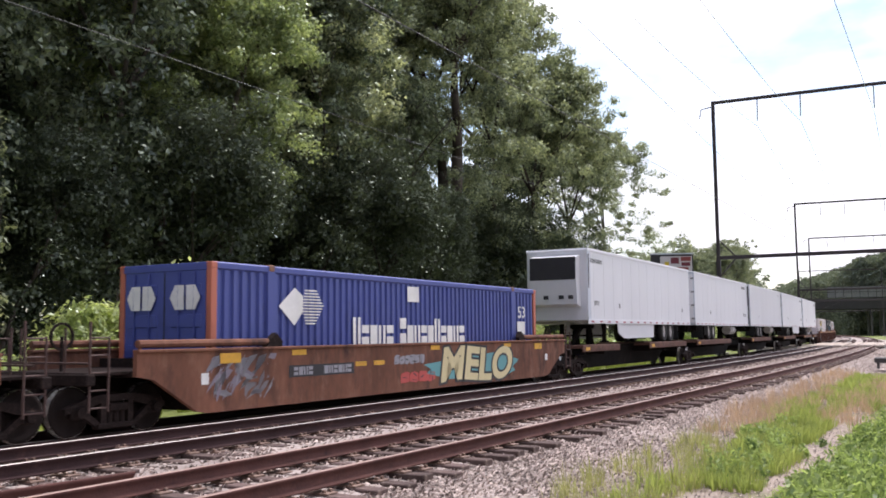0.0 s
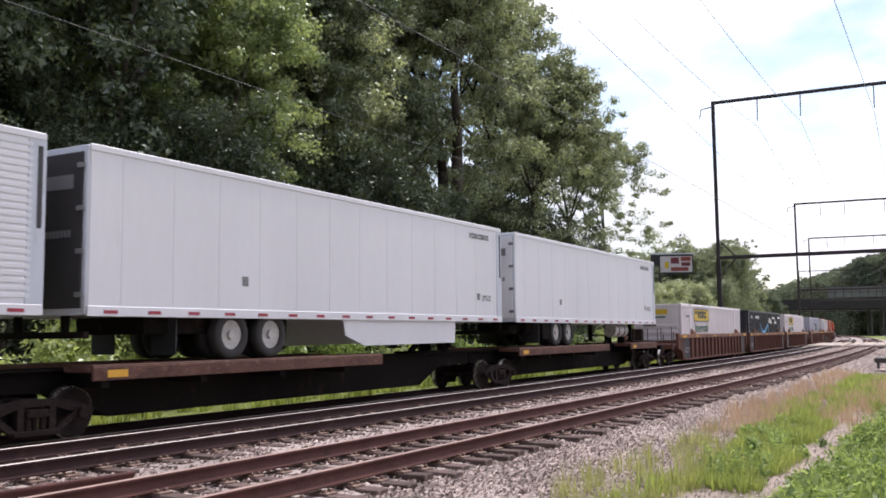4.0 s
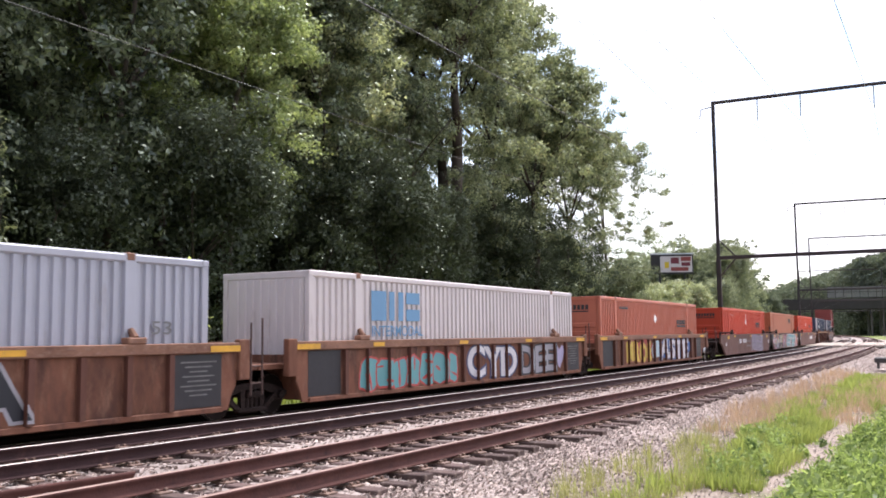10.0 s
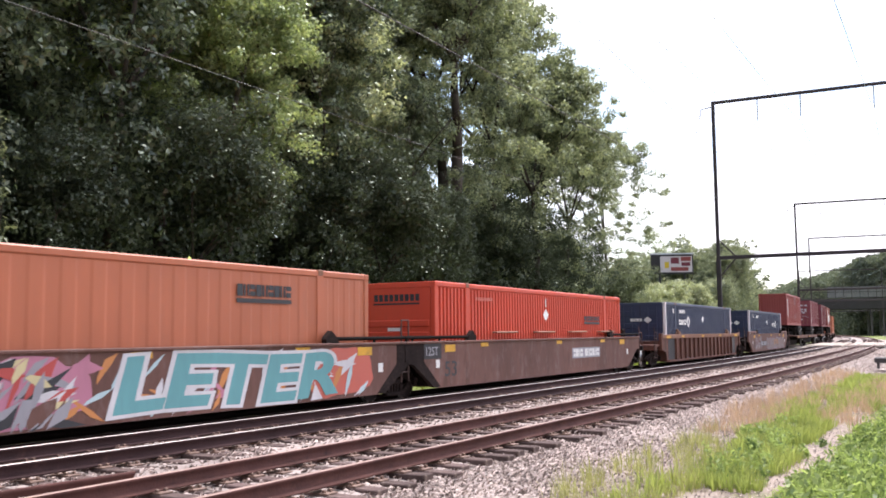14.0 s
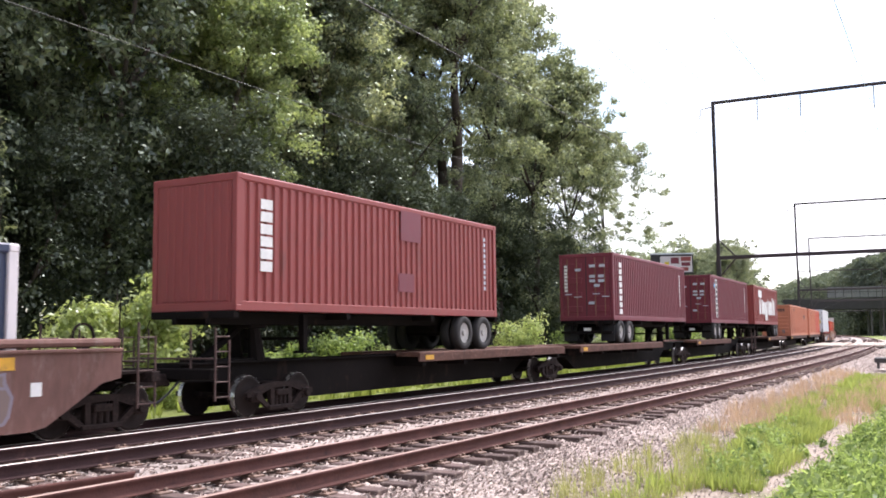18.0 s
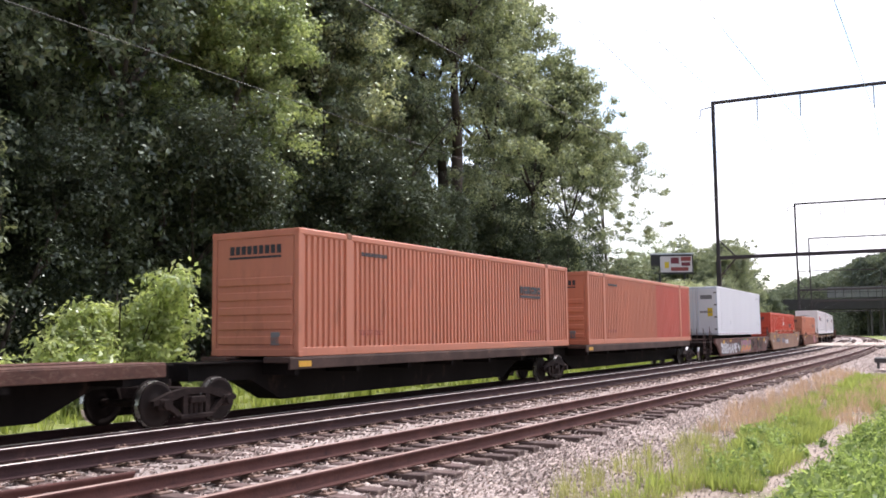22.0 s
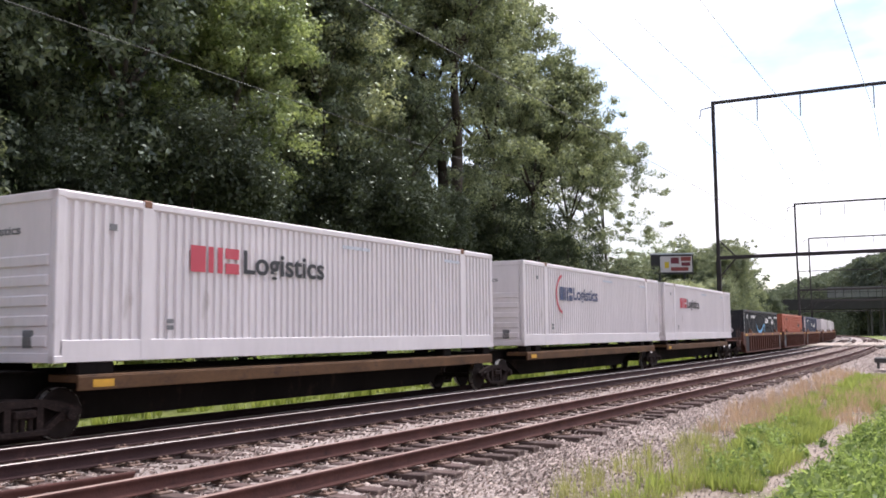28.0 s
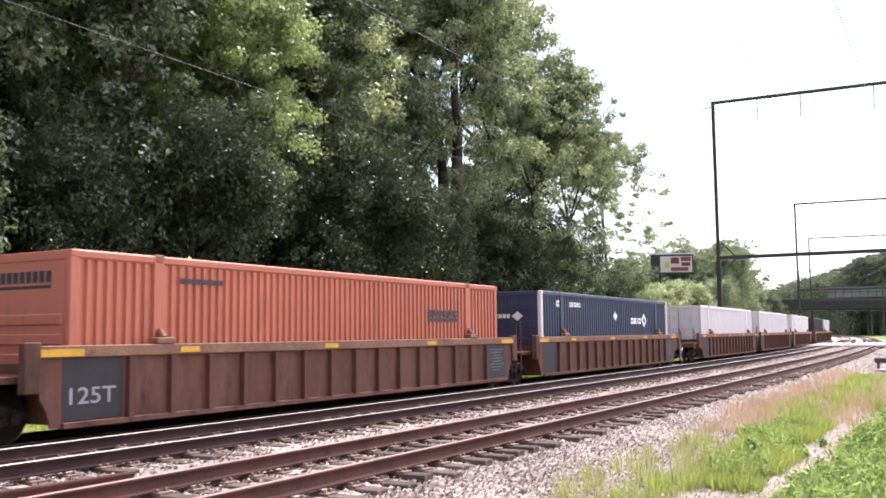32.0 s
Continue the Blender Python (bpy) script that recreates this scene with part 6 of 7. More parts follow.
T_O1 = container("faded orange corrugated container with black lettering", at53(148.6), SPINE_Z, 16.15, 2.6, 2.9, "faded_orange", pitch=0.21, doors=1)
T_O2 = container("faded orange container with a redder rear third", at53(166.8), SPINE_Z, 16.15, 2.6, 2.9, "faded_orange", pitch=0.21, rear_paint="salmon_red", split=1.6, doors=1)
spine_car(SP, 146.2, 164.0, (164.1,), ((148.3, 163.2),), rust="platform_dark")
spine_car(SP, 164.4, 186.0, (183.6,), ((166.4, 182.6),), rust="platform_dark", couple=((186.0, 1),))
smooth_well("well car covered in white and pink lettered scrawls", at53(189.9), "truck", "truck", "well_dust", cap=False)
trailer("white refrigerated trailer riding low in a scrawled well car", 197.72, 0.47, 1, True, ribs=True, wheels=False, length=15.7)
smooth_well("tan brown well car with a dark number panel", at53(210.6), "truck", "truck", "well_tan", top=1.46)
T_S5 = container("bright red orange corrugated container with a white diamond", at53(210.6), WELL_Z, 16.15, 2.6, 2.9, "red_orange", pitch=0.21, doors=1)
smooth_well("rust brown well car with pink scrawls", at53(233.9), "truck", "truck", "well_rust")
T_S6 = container("faded orange corrugated container with black lettering", at53(233.9), WELL_Z, 16.15, 2.6, 2.9, "faded_orange", pitch=0.21, doors=1)
XP = "black spine car with yellowish side sills"
T_X1 = container("white corrugated container with red and black lettering", at53(254.9), SPINE_Z + 0.05, 16.15, 2.6, 2.9, "white_steel", doors=1, rail=0.38, pitch=0.21)
T_ST = container("white corrugated container with a red arc and navy lettering", at53(273.2), SPINE_Z + 0.05, 16.15, 2.6, 2.9, "white_steel", doors=1, rail=0.38, pitch=0.21)
T_X2 = container("white corrugated container with red and black lettering", at53(290.3), SPINE_Z + 0.05, 16.15, 2.6, 2.9, "white_steel", doors=1, rail=0.38, pitch=0.21)
spine_car(XP, 252.6, 271.6, (254.6, 271.8), ((255.4, 270.9),), rust="sill_yellow", low=0.15, couple=((252.6, -1),))
spine_car(XP, 272.0, 289.2, (289.2,), ((273.4, 288.4),), rust="sill_yellow", low=0.15)
spine_car(XP, 289.4, 308.2, (306.2,), ((290.4, 305.0),), rust="sill_yellow", low=0.15, couple=((308.2, 1),))
ribbed_well(RW, at53(310.8), "truck", "shared")
ribbed_well(RW, at53(330.0), "none", "shared")
ribbed_well(RW, at53(349.4), "none", "truck")
T_AM2 = container("charcoal corrugated container with a pale blue curved arrow", at53(310.8), WELL_Z, 16.15, 2.6, 2.9, "charcoal")
T_O3 = container("faded orange corrugated container with black lettering", at53(330.0), WELL_Z, 16.15, 2.6, 2.9, "orange_steel", pitch=0.21, doors=1)
T_U3 = container("navy blue corrugated container with white corner posts", at53(349.4), WELL_Z, 16.15, 2.6, 2.9, "navy", post_paint="white_steel", end_ribs=False)
for i, x in enumerate((372.6, 392.0, 411.4)):
    ribbed_well(RW, at53(x), "truck" if i == 0 else "none", "shared" if i < 2 else "truck")
    container("white corrugated container further back in the train", at53(x), WELL_Z, 16.15, 2.6, 2.9, "white_steel")
for i, x in enumerate((434.8, 454.2)):
    ribbed_well(RW, at53(x), "truck" if i == 0 else "none", "shared" if i < 1 else "truck")
    container(("charcoal", "white")[i] + " corrugated container further back in the train", at53(x), WELL_Z, 16.15, 2.6, 2.9, ("charcoal", "white_steel")[i])
smooth_well("rusty brown well car ahead of the blue container", at53(-294.6), "truck", "truck", "well_rust", top=1.46)
trailer("white refrigerated trailer riding low in a well car", at53(-293.25), 0.36, 1, True, wheels=False)


# ---- lettering, marks and painted scrawls ----
SIDE_Y = {2.6: -1.302, 2.44: -1.222}


def decal(name, owner, polys, y, material, label="", thick=0.004):
    """Flat pieces of paint on a side that faces -y: (x, z) outlines."""
    sh = Shape()
    for p in polys:
        sh.prism(list(p), y - thick, y)
    return part(name, sh, material, owner, label)


def rect(x0, z0, x1, z1):
    return [(x0, z0), (x1, z0), (x1, z1), (x0, z1)]


def blocks(owner, x0, x1, z0, z1, n, y, material, name="lettering", tall=(), label="", gap=0.16):
    """A word as a row of plain blocks, some slit; tall: those that reach the full height."""
    w = (x1 - x0) / n
    sh = Shape()
    for i in range(n):
        top = z1 if (not tall or i in tall) else z0 + (z1 - z0) * 0.72
        a, b = x0 + i * w + w * gap / 2, x0 + (i + 1) * w - w * gap / 2
        kind = (i * 5 + n) % 3 if z1 - z0 > 0.15 else 0
        if kind == 0:
            sh.prism(rect(a, z0, b, top), y - 0.004, y)
        elif kind == 1:
            m = (z0 + top) / 2
            sh.prism(rect(a, z0, b, m - 0.09 * (top - z0)), y - 0.004, y)
            sh.prism(rect(a, m + 0.09 * (top - z0), b, top), y - 0.004, y)
        else:
            m = (a + b) / 2
            sh.prism(rect(a, z0, m - 0.14 * (b - a), top), y - 0.004, y)
            sh.prism(rect(m + 0.14 * (b - a), z0, b, top), y - 0.004, y)
    part(name, sh, material, owner, label)


def words(owner, body, x0, x1, z0, z1, y, material, turn=0.0, name="lettering", x_face=None):
    """Real words in the built-in font, fitted into a rectangle."""
    me = FONT_MESHES[body].copy()
    co = np.array([v.co[:] for v in me.vertices])
    lo, hi = co.min(0), co.max(0)
    fx, fz = (x1 - x0) / (hi[0] - lo[0]), (z1 - z0) / (hi[1] - lo[1])
    for v in me.vertices:
        a, b = (v.co[0] - lo[0]) * fx + x0, (v.co[1] - lo[1]) * fz + z0
        v.co = (a, y - 0.002 + v.co[2], b) if x_face is None else (x_face + v.co[2], -a, b)
    me.materials.clear()
    return part(name, me, material, owner)


def diamond(owner, x, z, r, h, y, material="white_mark"):
    decal("diamond_mark", owner, [[(x - r, z), (x, z - h), (x + r, z), (x, z + h)]], y, material, "white diamond placard")


def clip_x(poly, lo, hi):
    """A convex outline cut to lo <= x <= hi."""
    for edge, sign in ((lo, 1), (hi, -1)):
        out = []
        for i, p in enumerate(poly):
            q = poly[(i + 1) % len(poly)]
            a, b = sign * (p[0] - edge), sign * (q[0] - edge)
            if a >= 0:
                out.append(p)
            if (a >= 0) != (b >= 0):
                t = a / (a - b)
                out.append((p[0] + (q[0] - p[0]) * t, p[1] + (q[1] - p[1]) * t))
        poly = out
        if len(poly) < 3:
            return []
    return poly


def bubble(g, x0, z0, w, h, slant, grow):
    """The outline of one swollen piece of a sprayed tag, and its inner cuts: shapes, not letters."""
    cx, cz = x0 + w / 2, z0 + h / 2
    ks = [g.uniform(0.86, 1.12) for _ in range(16)]
    tilt = g.uniform(-0.12, 0.12) + slant
    flip = g.choice((-1, 1))
    out = []
    for i in range(16):
        a = 2 * math.pi * i / 16
        c, s = math.cos(a), math.sin(a)
        px = math.copysign(abs(c) ** 0.55, c) * (w * 0.46 * ks[i] + grow)
        pz = math.copysign(abs(s) ** 0.55, s) * (h * 0.46 * ks[(i + 5) % 16] + grow)
        out.append((cx + px + tilt * pz, cz + pz + flip * 0.08 * px))
    cuts = []
    kind = g.randrange(4)
    for j in range(1 if kind == 0 else 2):
        sx = g.uniform(-0.16, 0.16) * w
        sz = (-0.24 + 0.48 * j) * h if kind != 0 else 0.0
        a = g.uniform(-0.5, 0.5) + (1.57 if kind == 3 else 0.0)
        lx, lz = w * g.uniform(0.16, 0.30), h * g.uniform(0.035, 0.07)
        if kind == 2:
            sx = flip * w * (0.26 if j else -0.26)
        pts = [(-lx, -lz * 0.4), (0, -lz), (lx, -lz * 0.6), (lx, lz * 0.6), (0, lz), (-lx, lz * 0.4)]
        cuts.append([(cx + sx + px * math.cos(a) - pz * math.sin(a), cz + sz + px * math.sin(a) + pz * math.cos(a)) for px, pz in pts])
    return out, cuts


def scrawl(owner, x0, x1, z0, z1, n, fill, edge, seed, y, ribs=False, thick=0.17, slant=0.1, ground=None):
    """A sprayed tag: swollen overlapping pieces with an outline; on ribbed sides the ribs are painted too."""
    w = (x1 - x0) / n
    top = 1.40 if ribs else 1.45
    layers = []
    for i in range(n):
        lift = 0.004 * (i % 3)
        g = random.Random(seed * 31 + i)
        body, cuts = bubble(g, x0 + i * w - 0.04 * w, z0, w * 1.08, (z1 - z0) * g.uniform(0.9, 1.08), slant, 0.0)
        g = random.Random(seed * 31 + i)
        rim, _ = bubble(g, x0 + i * w - 0.04 * w, z0, w * 1.08, (z1 - z0) * g.uniform(0.9, 1.08), slant, 0.045 + 0.1 * thick)
        if edge:
            layers.append((rim, edge, lift))
        layers.append((body, fill, lift + 0.002))
        layers += [(c, edge or "spray_black", lift + 0.003) for c in cuts]
    for p, mk, lift in layers:
        p = [(px, min(top, max(0.28, pz))) for px, pz in p]
        part("painted_shape", Shape().prism(p, y - lift - 0.002, y), mk, owner)
        if ribs:
            for r in range(1, 16):
                xr = -7.9 + 15.8 / 16 * r
                q = clip_x(p, xr - 0.06, xr + 0.06)
                if q and max(c[1] for c in q) - min(c[1] for c in q) > 0.05:
                    part("painted_shape", Shape().prism(q, -1.543 - lift, -1.5405), mk, owner)


def tag_word(owner, body, x0, x1, z0, z1, y, fill, edge, ribs=False, slant=0.0, wave=0.05, seed=0):
    """Fat sprayed letters with an outline; on ribbed sides the paint goes over the ribs too."""
    rim = np.array([v.co[:2] for v in FONT_MESHES[body, 0.085].vertices])
    lo, hi = rim.min(0), rim.max(0)
    w, h = x1 - x0, z1 - z0
    for fat, mk, lift in ((0.085, edge, 0.002), (0.035, fill, 0.005)):
        me = FONT_MESHES[body, fat]
        tris, flat, over = [], Shape(), Shape()
        for p in me.polygons:
            if p.normal[2] > 0.5:
                q = []
                for i in p.vertices:
                    a, b = (me.vertices[i].co[0] - lo[0]) / (hi[0] - lo[0]), (me.vertices[i].co[1] - lo[1]) / (hi[1] - lo[1])
                    q.append((x0 + a * w + slant * (b - 0.5) * h + 0.02 * w * math.sin(5 * b + seed) / len(body), z0 + b * h + wave * h * math.sin(7 * a + seed)))
                tris += [(q[0], q[i], q[i + 1]) for i in range(1, len(q) - 1)]
        for tri in tris:
            flat.add([(px, y - lift, pz) for px, pz in tri], [(0, 1, 2)])
            if ribs:
                for r in range(1, 16):
                    xr = -7.9 + 15.8 / 16 * r
                    if max(c[0] for c in tri) < xr - 0.06 or min(c[0] for c in tri) > xr + 0.06:
                        continue
                    q = clip_x(list(tri), xr - 0.06, xr + 0.06)
                    if q:
                        over.add([(px, -1.541 - lift, pz) for px, pz in q], [tuple(range(len(q)))])
        part("painted_word", flat, mk, owner)
        if over.v:
            part("painted_word", over, mk, owner)["kind"] = "stuff"


def blob(owner, x, z, rx, rz, seed, material, y):
    """A sprayed patch with an uneven edge."""
    g = random.Random(seed)
    pts = []
    for i in range(22):
        a = 2 * math.pi * i / 22
        k = g.uniform(0.8, 1.12)
        pts.append((x + rx * k * math.cos(a), min(1.44, max(0.28, z + rz * k * math.sin(a)))))
    decal("sprayed_patch", owner, [pts], y, material)


def angular(owner, x0, x1, z0, z1, y, fill, edge):
    """A row of sprayed square-cut figures, broad strokes with a pale outline."""
    kinds = (((0.0, 0.0, 0.34, 1.0), (0.34, 0.68, 0.95, 1.0), (0.34, 0.34, 0.8, 0.56)),
             ((0.05, 0.1, 0.3, 1.0), (0.4, 0.1, 0.62, 0.95), (0.72, 0.1, 0.98, 1.0), (0.05, 0.0, 0.98, 0.22)),
             ((0.05, 0.0, 0.36, 1.0), (0.36, 0.74, 0.9, 1.0), (0.62, 0.0, 0.95, 0.74), (0.36, 0.36, 0.62, 0.54)),
             ((0.0, 0.7, 1.0, 1.0), (0.32, 0.0, 0.7, 0.7)),
             ((0.05, 0.72, 0.95, 1.0), (0.05, 0.42, 0.4, 0.72), (0.4, 0.34, 0.95, 0.58), (0.6, 0.22, 0.95, 0.34), (0.0, 0.0, 0.95, 0.22)),
             ((0.05, 0.0, 0.36, 1.0), (0.36, 0.72, 0.98, 1.0), (0.36, 0.38, 0.8, 0.56), (0.36, 0.0, 0.98, 0.24)))
    w, h = (x1 - x0) / len(kinds), z1 - z0
    g = random.Random(5)
    for i, strokes in enumerate(kinds):
        lean = g.uniform(-0.08, 0.12)
        rise = g.uniform(-0.04, 0.04)
        for grow, mk, lift in ((0.035, edge, 0.0), (0.0, fill, 0.006)):
            polys = []
            for a, b, c, d in strokes:
                quad = ((a * w - grow, b * h - grow), (c * w + grow, b * h - grow), (c * w + grow, d * h + grow), (a * w - grow, d * h + grow))
                polys.append([(x0 + i * w + px + lean * pz, z0 + rise + pz + 0.05 * math.sin(2.3 * px + i)) for px, pz in quad])
            for k, p in enumerate(polys):
                decal("painted_stroke", owner, [p], y - lift - 0.001 * (k % 3), mk)


def shards(owner, n, x0, x1, z0, z1, colours, seed, y, size=0.5):
    """An overpainted wall of sharp slanted pieces in several colours, one mesh a colour."""
    g = random.Random(seed)
    sheets = {c: Shape() for c in colours}
    for i in range(n):
        x, z, a = g.uniform(x0, x1), g.uniform(z0, z1), g.uniform(0.5, 1.3) if g.random() < 0.7 else g.uniform(-0.6, 0.4)
        l1, l2 = size * g.uniform(0.5, 1.2), size * g.uniform(0.10, 0.3)
        q = []
        for px, pz in ((-l1, -l2 * 0.3), (l1 * 0.2, -l2), (l1, 0.0), (l1 * 0.1, l2), (-l1 * 0.7, l2 * 0.5)):
            q.append((x + px * math.cos(a) - pz * math.sin(a), min(z1 + 0.06, max(z0 - 0.06, z + px * math.sin(a) + pz * math.cos(a)))))
        lift = 0.002 + 0.0001 * i
        sheets[colours[i % len(colours)]].add([(px, y - lift, pz) for px, pz in q], [tuple(range(5))])
    for c in colours:
        part("painted_patch", sheets[c], c, owner)["kind"] = "stuff"


Y53 = SIDE_Y[2.6]
YS, YR = -1.5005, -1.4405

# The blue container: diamond, pinstripes, two words, small marks.
for x, z, n_ in ((-5.42, 2.05, 0),):
    decal("diamond_mark", T_PACER, [[(x - 0.45, z), (x + 0.1, z - 0.42), (x + 0.4, z - 0.12), (x + 0.4, z + 0.25), (x + 0.1, z + 0.42)]], Y53, "white_mark", "white faceted diamond")
for k in range(12):
    decal("pinstripe", T_PACER, [rect(-5.05 + 0.02 * abs(k - 6), 1.66 + 0.068 * k, -4.25 - 0.05 * abs(k - 6), 1.69 + 0.068 * k)], Y53, "white_mark")
blocks(T_PACER, -3.08, -1.2, 1.16, 1.84, 5, Y53, "white_mark", tall=(0,), label="white serif word as plain blocks")
blocks(T_PACER, -0.93, 2.71, 1.16, 1.84, 10, Y53, "white_mark", tall=(0, 5))
decal("notice", T_PACER, [rect(-0.52, 2.28, 0.07, 2.69)], Y53, "white_mark")
decal("notice", T_PACER, [rect(6.4, 1.37, 7.0, 1.8)], Y53, "white_mark")
words(T_PACER, "53", 6.47, 7.02, 1.92, 2.3, Y53, "white_mark")
for y in (-0.62, 0.62):
    sh = Shape()
    for s in (-1, 1):
        sh.add([(-8.04, y + s * 0.03, 1.95), (-8.04, y + s * 0.28, 1.95), (-8.04, y + s * 0.42, 2.2), (-8.04, y + s * 0.28, 2.45), (-8.04, y + s * 0.03, 2.45)], [(0, 1, 2, 3, 4) if s < 0 else (4, 3, 2, 1, 0)])
    part("hexagon_mark", sh, "white_mark", T_PACER, "white hexagon mark", at=(0.06, 0, 0))
w = WELLS[-263.62]
blob(w, 3.2, 0.78, 3.0, 0.42, 3, "spray_teal", YS)
tag_word(w, "MELO", 0.9, 5.6, 0.29, 1.42, YS - 0.005, "spray_cream", "spray_black", slant=0.25)
shards(w, 46, -8.2, -6.3, 0.5, 1.3, ("spray_grey", "spray_dull", "well_rust", "spray_grey"), 58, YS, 0.34)
decal("number_panel", w, [rect(-5.75, 0.82, -3.3, 1.08)], YS, "black_panel")
blocks(w, -5.6, -4.9, 0.86, 1.04, 4, YS - 0.005, "spray_grey")
blocks(w, -4.5, -3.4, 0.86, 1.04, 6, YS - 0.005, "spray_grey")
for x in (-3.0, -2.2):
    decal("stripe", w, [rect(x - 0.23, 0.98, x + 0.23, 1.09)], YS, "yellow_stripe")
scrawl(w, -1.5, 0.0, 0.95, 1.2, 6, "spray_grey", None, 71, YS, thick=0.05)
scrawl(w, -1.2, 0.6, 0.45, 0.75, 4, "spray_red", None, 72, YS, thick=0.05)

# White containers with a yellow panel.
for c in (T_JB1, T_JB2):
    decal("logo_panel", c, [rect(-5.23, 1.98, -1.62, 2.68)], Y53, "logo_yellow", "yellow panel with dark blocks")
    blocks(c, -4.4, -2.3, 2.16, 2.56, 6, Y53 - 0.005, "dark_mark", tall=range(6), gap=0.1)
    blocks(c, -5.05, -4.5, 2.40, 2.55, 3, Y53 - 0.005, "dark_mark")
    decal("panel_line", c, [rect(-5.23, 1.98, -1.62, 2.03), rect(-5.23, 2.63, -1.62, 2.68), rect(-5.23, 2.03, -5.18, 2.63), rect(-1.67, 2.03, -1.62, 2.63)], Y53 - 0.005, "dark_mark")
    words(c, "Intermodal", -5.03, -1.85, 1.38, 1.88, Y53, "logo_green")
    blocks(c, -7.2, -6.3, 2.2, 2.3, 7, Y53, "grey_mark")
    blocks(c, 4.2, 5.6, 2.42, 2.5, 8, Y53, "pale_grey")
    part("logo_panel", Shape().box(-8.062, -0.55, 2.35, -8.056, 0.3, 2.62), "logo_yellow", c, "yellow panel")
    part("logo_line", Shape().box(-8.062, -0.45, 2.16, -8.056, 0.25, 2.24), "logo_green", c)
    part("vent_plate", Shape().box(-8.12, 0.05, 1.72, -8.11, 0.75, 1.84), "grey_mark", c)

# Charcoal containers with a curved arrow.
for c in (T_AM1, T_AM2):
    top, low = [], []
    for i in range(15):
        t = i / 14
        x = -3.0 + 3.85 * t
        z = 1.93 - 0.66 * math.sin(math.pi * min(1.0, t * 1.02) ** 0.85) * (1.0 if t < 0.5 else 1.0)
        thick = 0.04 + 0.20 * math.sin(math.pi * min(1, t * 0.92))
        top.append((x, z + thick * 0.5 + 0.1 * (1 - t)))
        low.append((x, z - thick * 0.5 + 0.1 * (1 - t)))
    for i in range(14):
        decal("arrow_stroke", c, [[low[i], low[i + 1], top[i + 1], top[i]]], Y53, "logo_sky", "pale blue curved arrow" if i == 0 else "")
    decal("arrow_head", c, [[(0.35, 1.86), (0.45, 1.78), (1.0, 1.80), (1.12, 1.92), (0.4, 1.94)], [(0.92, 1.3), (1.08, 1.45), (1.14, 1.92), (0.98, 1.92)]], Y53, "logo_sky")
    blocks(c, 1.33, 3.01, 2.02, 2.42, 5, Y53, "white_mark", tall=(1, 2))
    for x in (4.83, 5.44):
        diamond(c, x, 2.11, 0.28, 0.24, Y53)
    blocks(c, -5.0, -3.35, 2.34, 2.54, 8, Y53, "white_mark", tall=range(8))
    blocks(c, 3.25, 4.8, 2.38, 2.55, 8, Y53, "white_mark", tall=range(8))
    blocks(c, -6.9, -6.4, 2.3, 2.55, 2, Y53, "white_mark")
    blocks(c, 6.2, 7.8, 2.44, 2.56, 8, Y53, "white_mark", tall=range(8))
    for k in range(8):
        part("edge_mark", Shape().box(-7.99, -1.312, 0.3 + 0.32 * k, -7.9, -1.306, 0.5 + 0.32 * k), "white_mark", c)
    for k in range(6):
        part("end_lettering", Shape().box(-8.062, -0.55 + 0.17 * k, 2.28, -8.056, -0.43 + 0.17 * k, 2.5), "white_mark", c)
    part("end_arrow", Shape().box(-8.062, -0.35, 2.16, -8.056, 0.2, 2.21), "logo_sky", c)
    for y in (-0.35, 0.35):
        part("diamond_mark", Shape().add([(-8.10, y - 0.27, 1.5), (-8.10, y, 1.22), (-8.10, y + 0.27, 1.5), (-8.10, y, 1.78)], [(0, 3, 2, 1)]), "cream_steel", c, "pale diamond placard")

# Pale grey container.
decal("logo_panel", T_TOTE, [rect(-2.3, 1.27, -1.05, 2.25)], Y53, "logo_navy", "dark blue square with a white shape")
decal("logo_shape", T_TOTE, [[(-2.15, 1.75), (-1.7, 1.62), (-1.25, 1.85), (-1.15, 1.98), (-1.6, 1.9), (-2.0, 1.95)], [(-1.8, 1.4), (-1.5, 1.45), (-1.5, 1.65), (-1.75, 1.65)]], Y53 - 0.005, "white_mark")
blocks(T_TOTE, -0.75, 2.28, 1.45, 2.22, 4, Y53, "logo_slate", tall=range(4))
words(T_TOTE, "53", -7.2, -6.82, 1.45, 1.68, Y53, "grey_mark")
words(T_TOTE, "53", 6.6, 7.1, 1.45, 1.7, Y53, "grey_mark")
part("logo_panel", Shape().box(-8.10, -0.55, 1.95, -8.09, 0.2, 2.6), "logo_navy", T_TOTE, "dark blue square")
part("logo_shape", Shape().box(-8.106, -0.45, 2.25, -8.10, 0.1, 2.36).box(-8.106, -0.2, 2.05, -8.10, 0.0, 2.3), "white_mark", T_TOTE)
w = WELLS[-89.12]
blob(w, -5.7, 0.86, 1.5, 0.52, 36, "spray_black", YR)
for i in range(7):                                    # thin white line drawings on the black
    x = -7.0 + 0.42 * i
    decal("painted_line", w, [[(x + 0.16 * math.cos(a) * k, 0.6 + 0.36 * (i % 2) + 0.16 * math.sin(a) * k) for a, k in ((q, 1.0), (q + 0.6, 1.0), (q + 0.6, 0.86), (q, 0.86))] for q in (0.0, 0.7, 1.4, 2.1, 3.2, 4.0, 4.9)], YR - 0.008, "spray_white")
scrawl(w, -3.1, -1.4, 0.75, 1.15, 5, "spray_grey", None, 73, YR, True, 0.05)
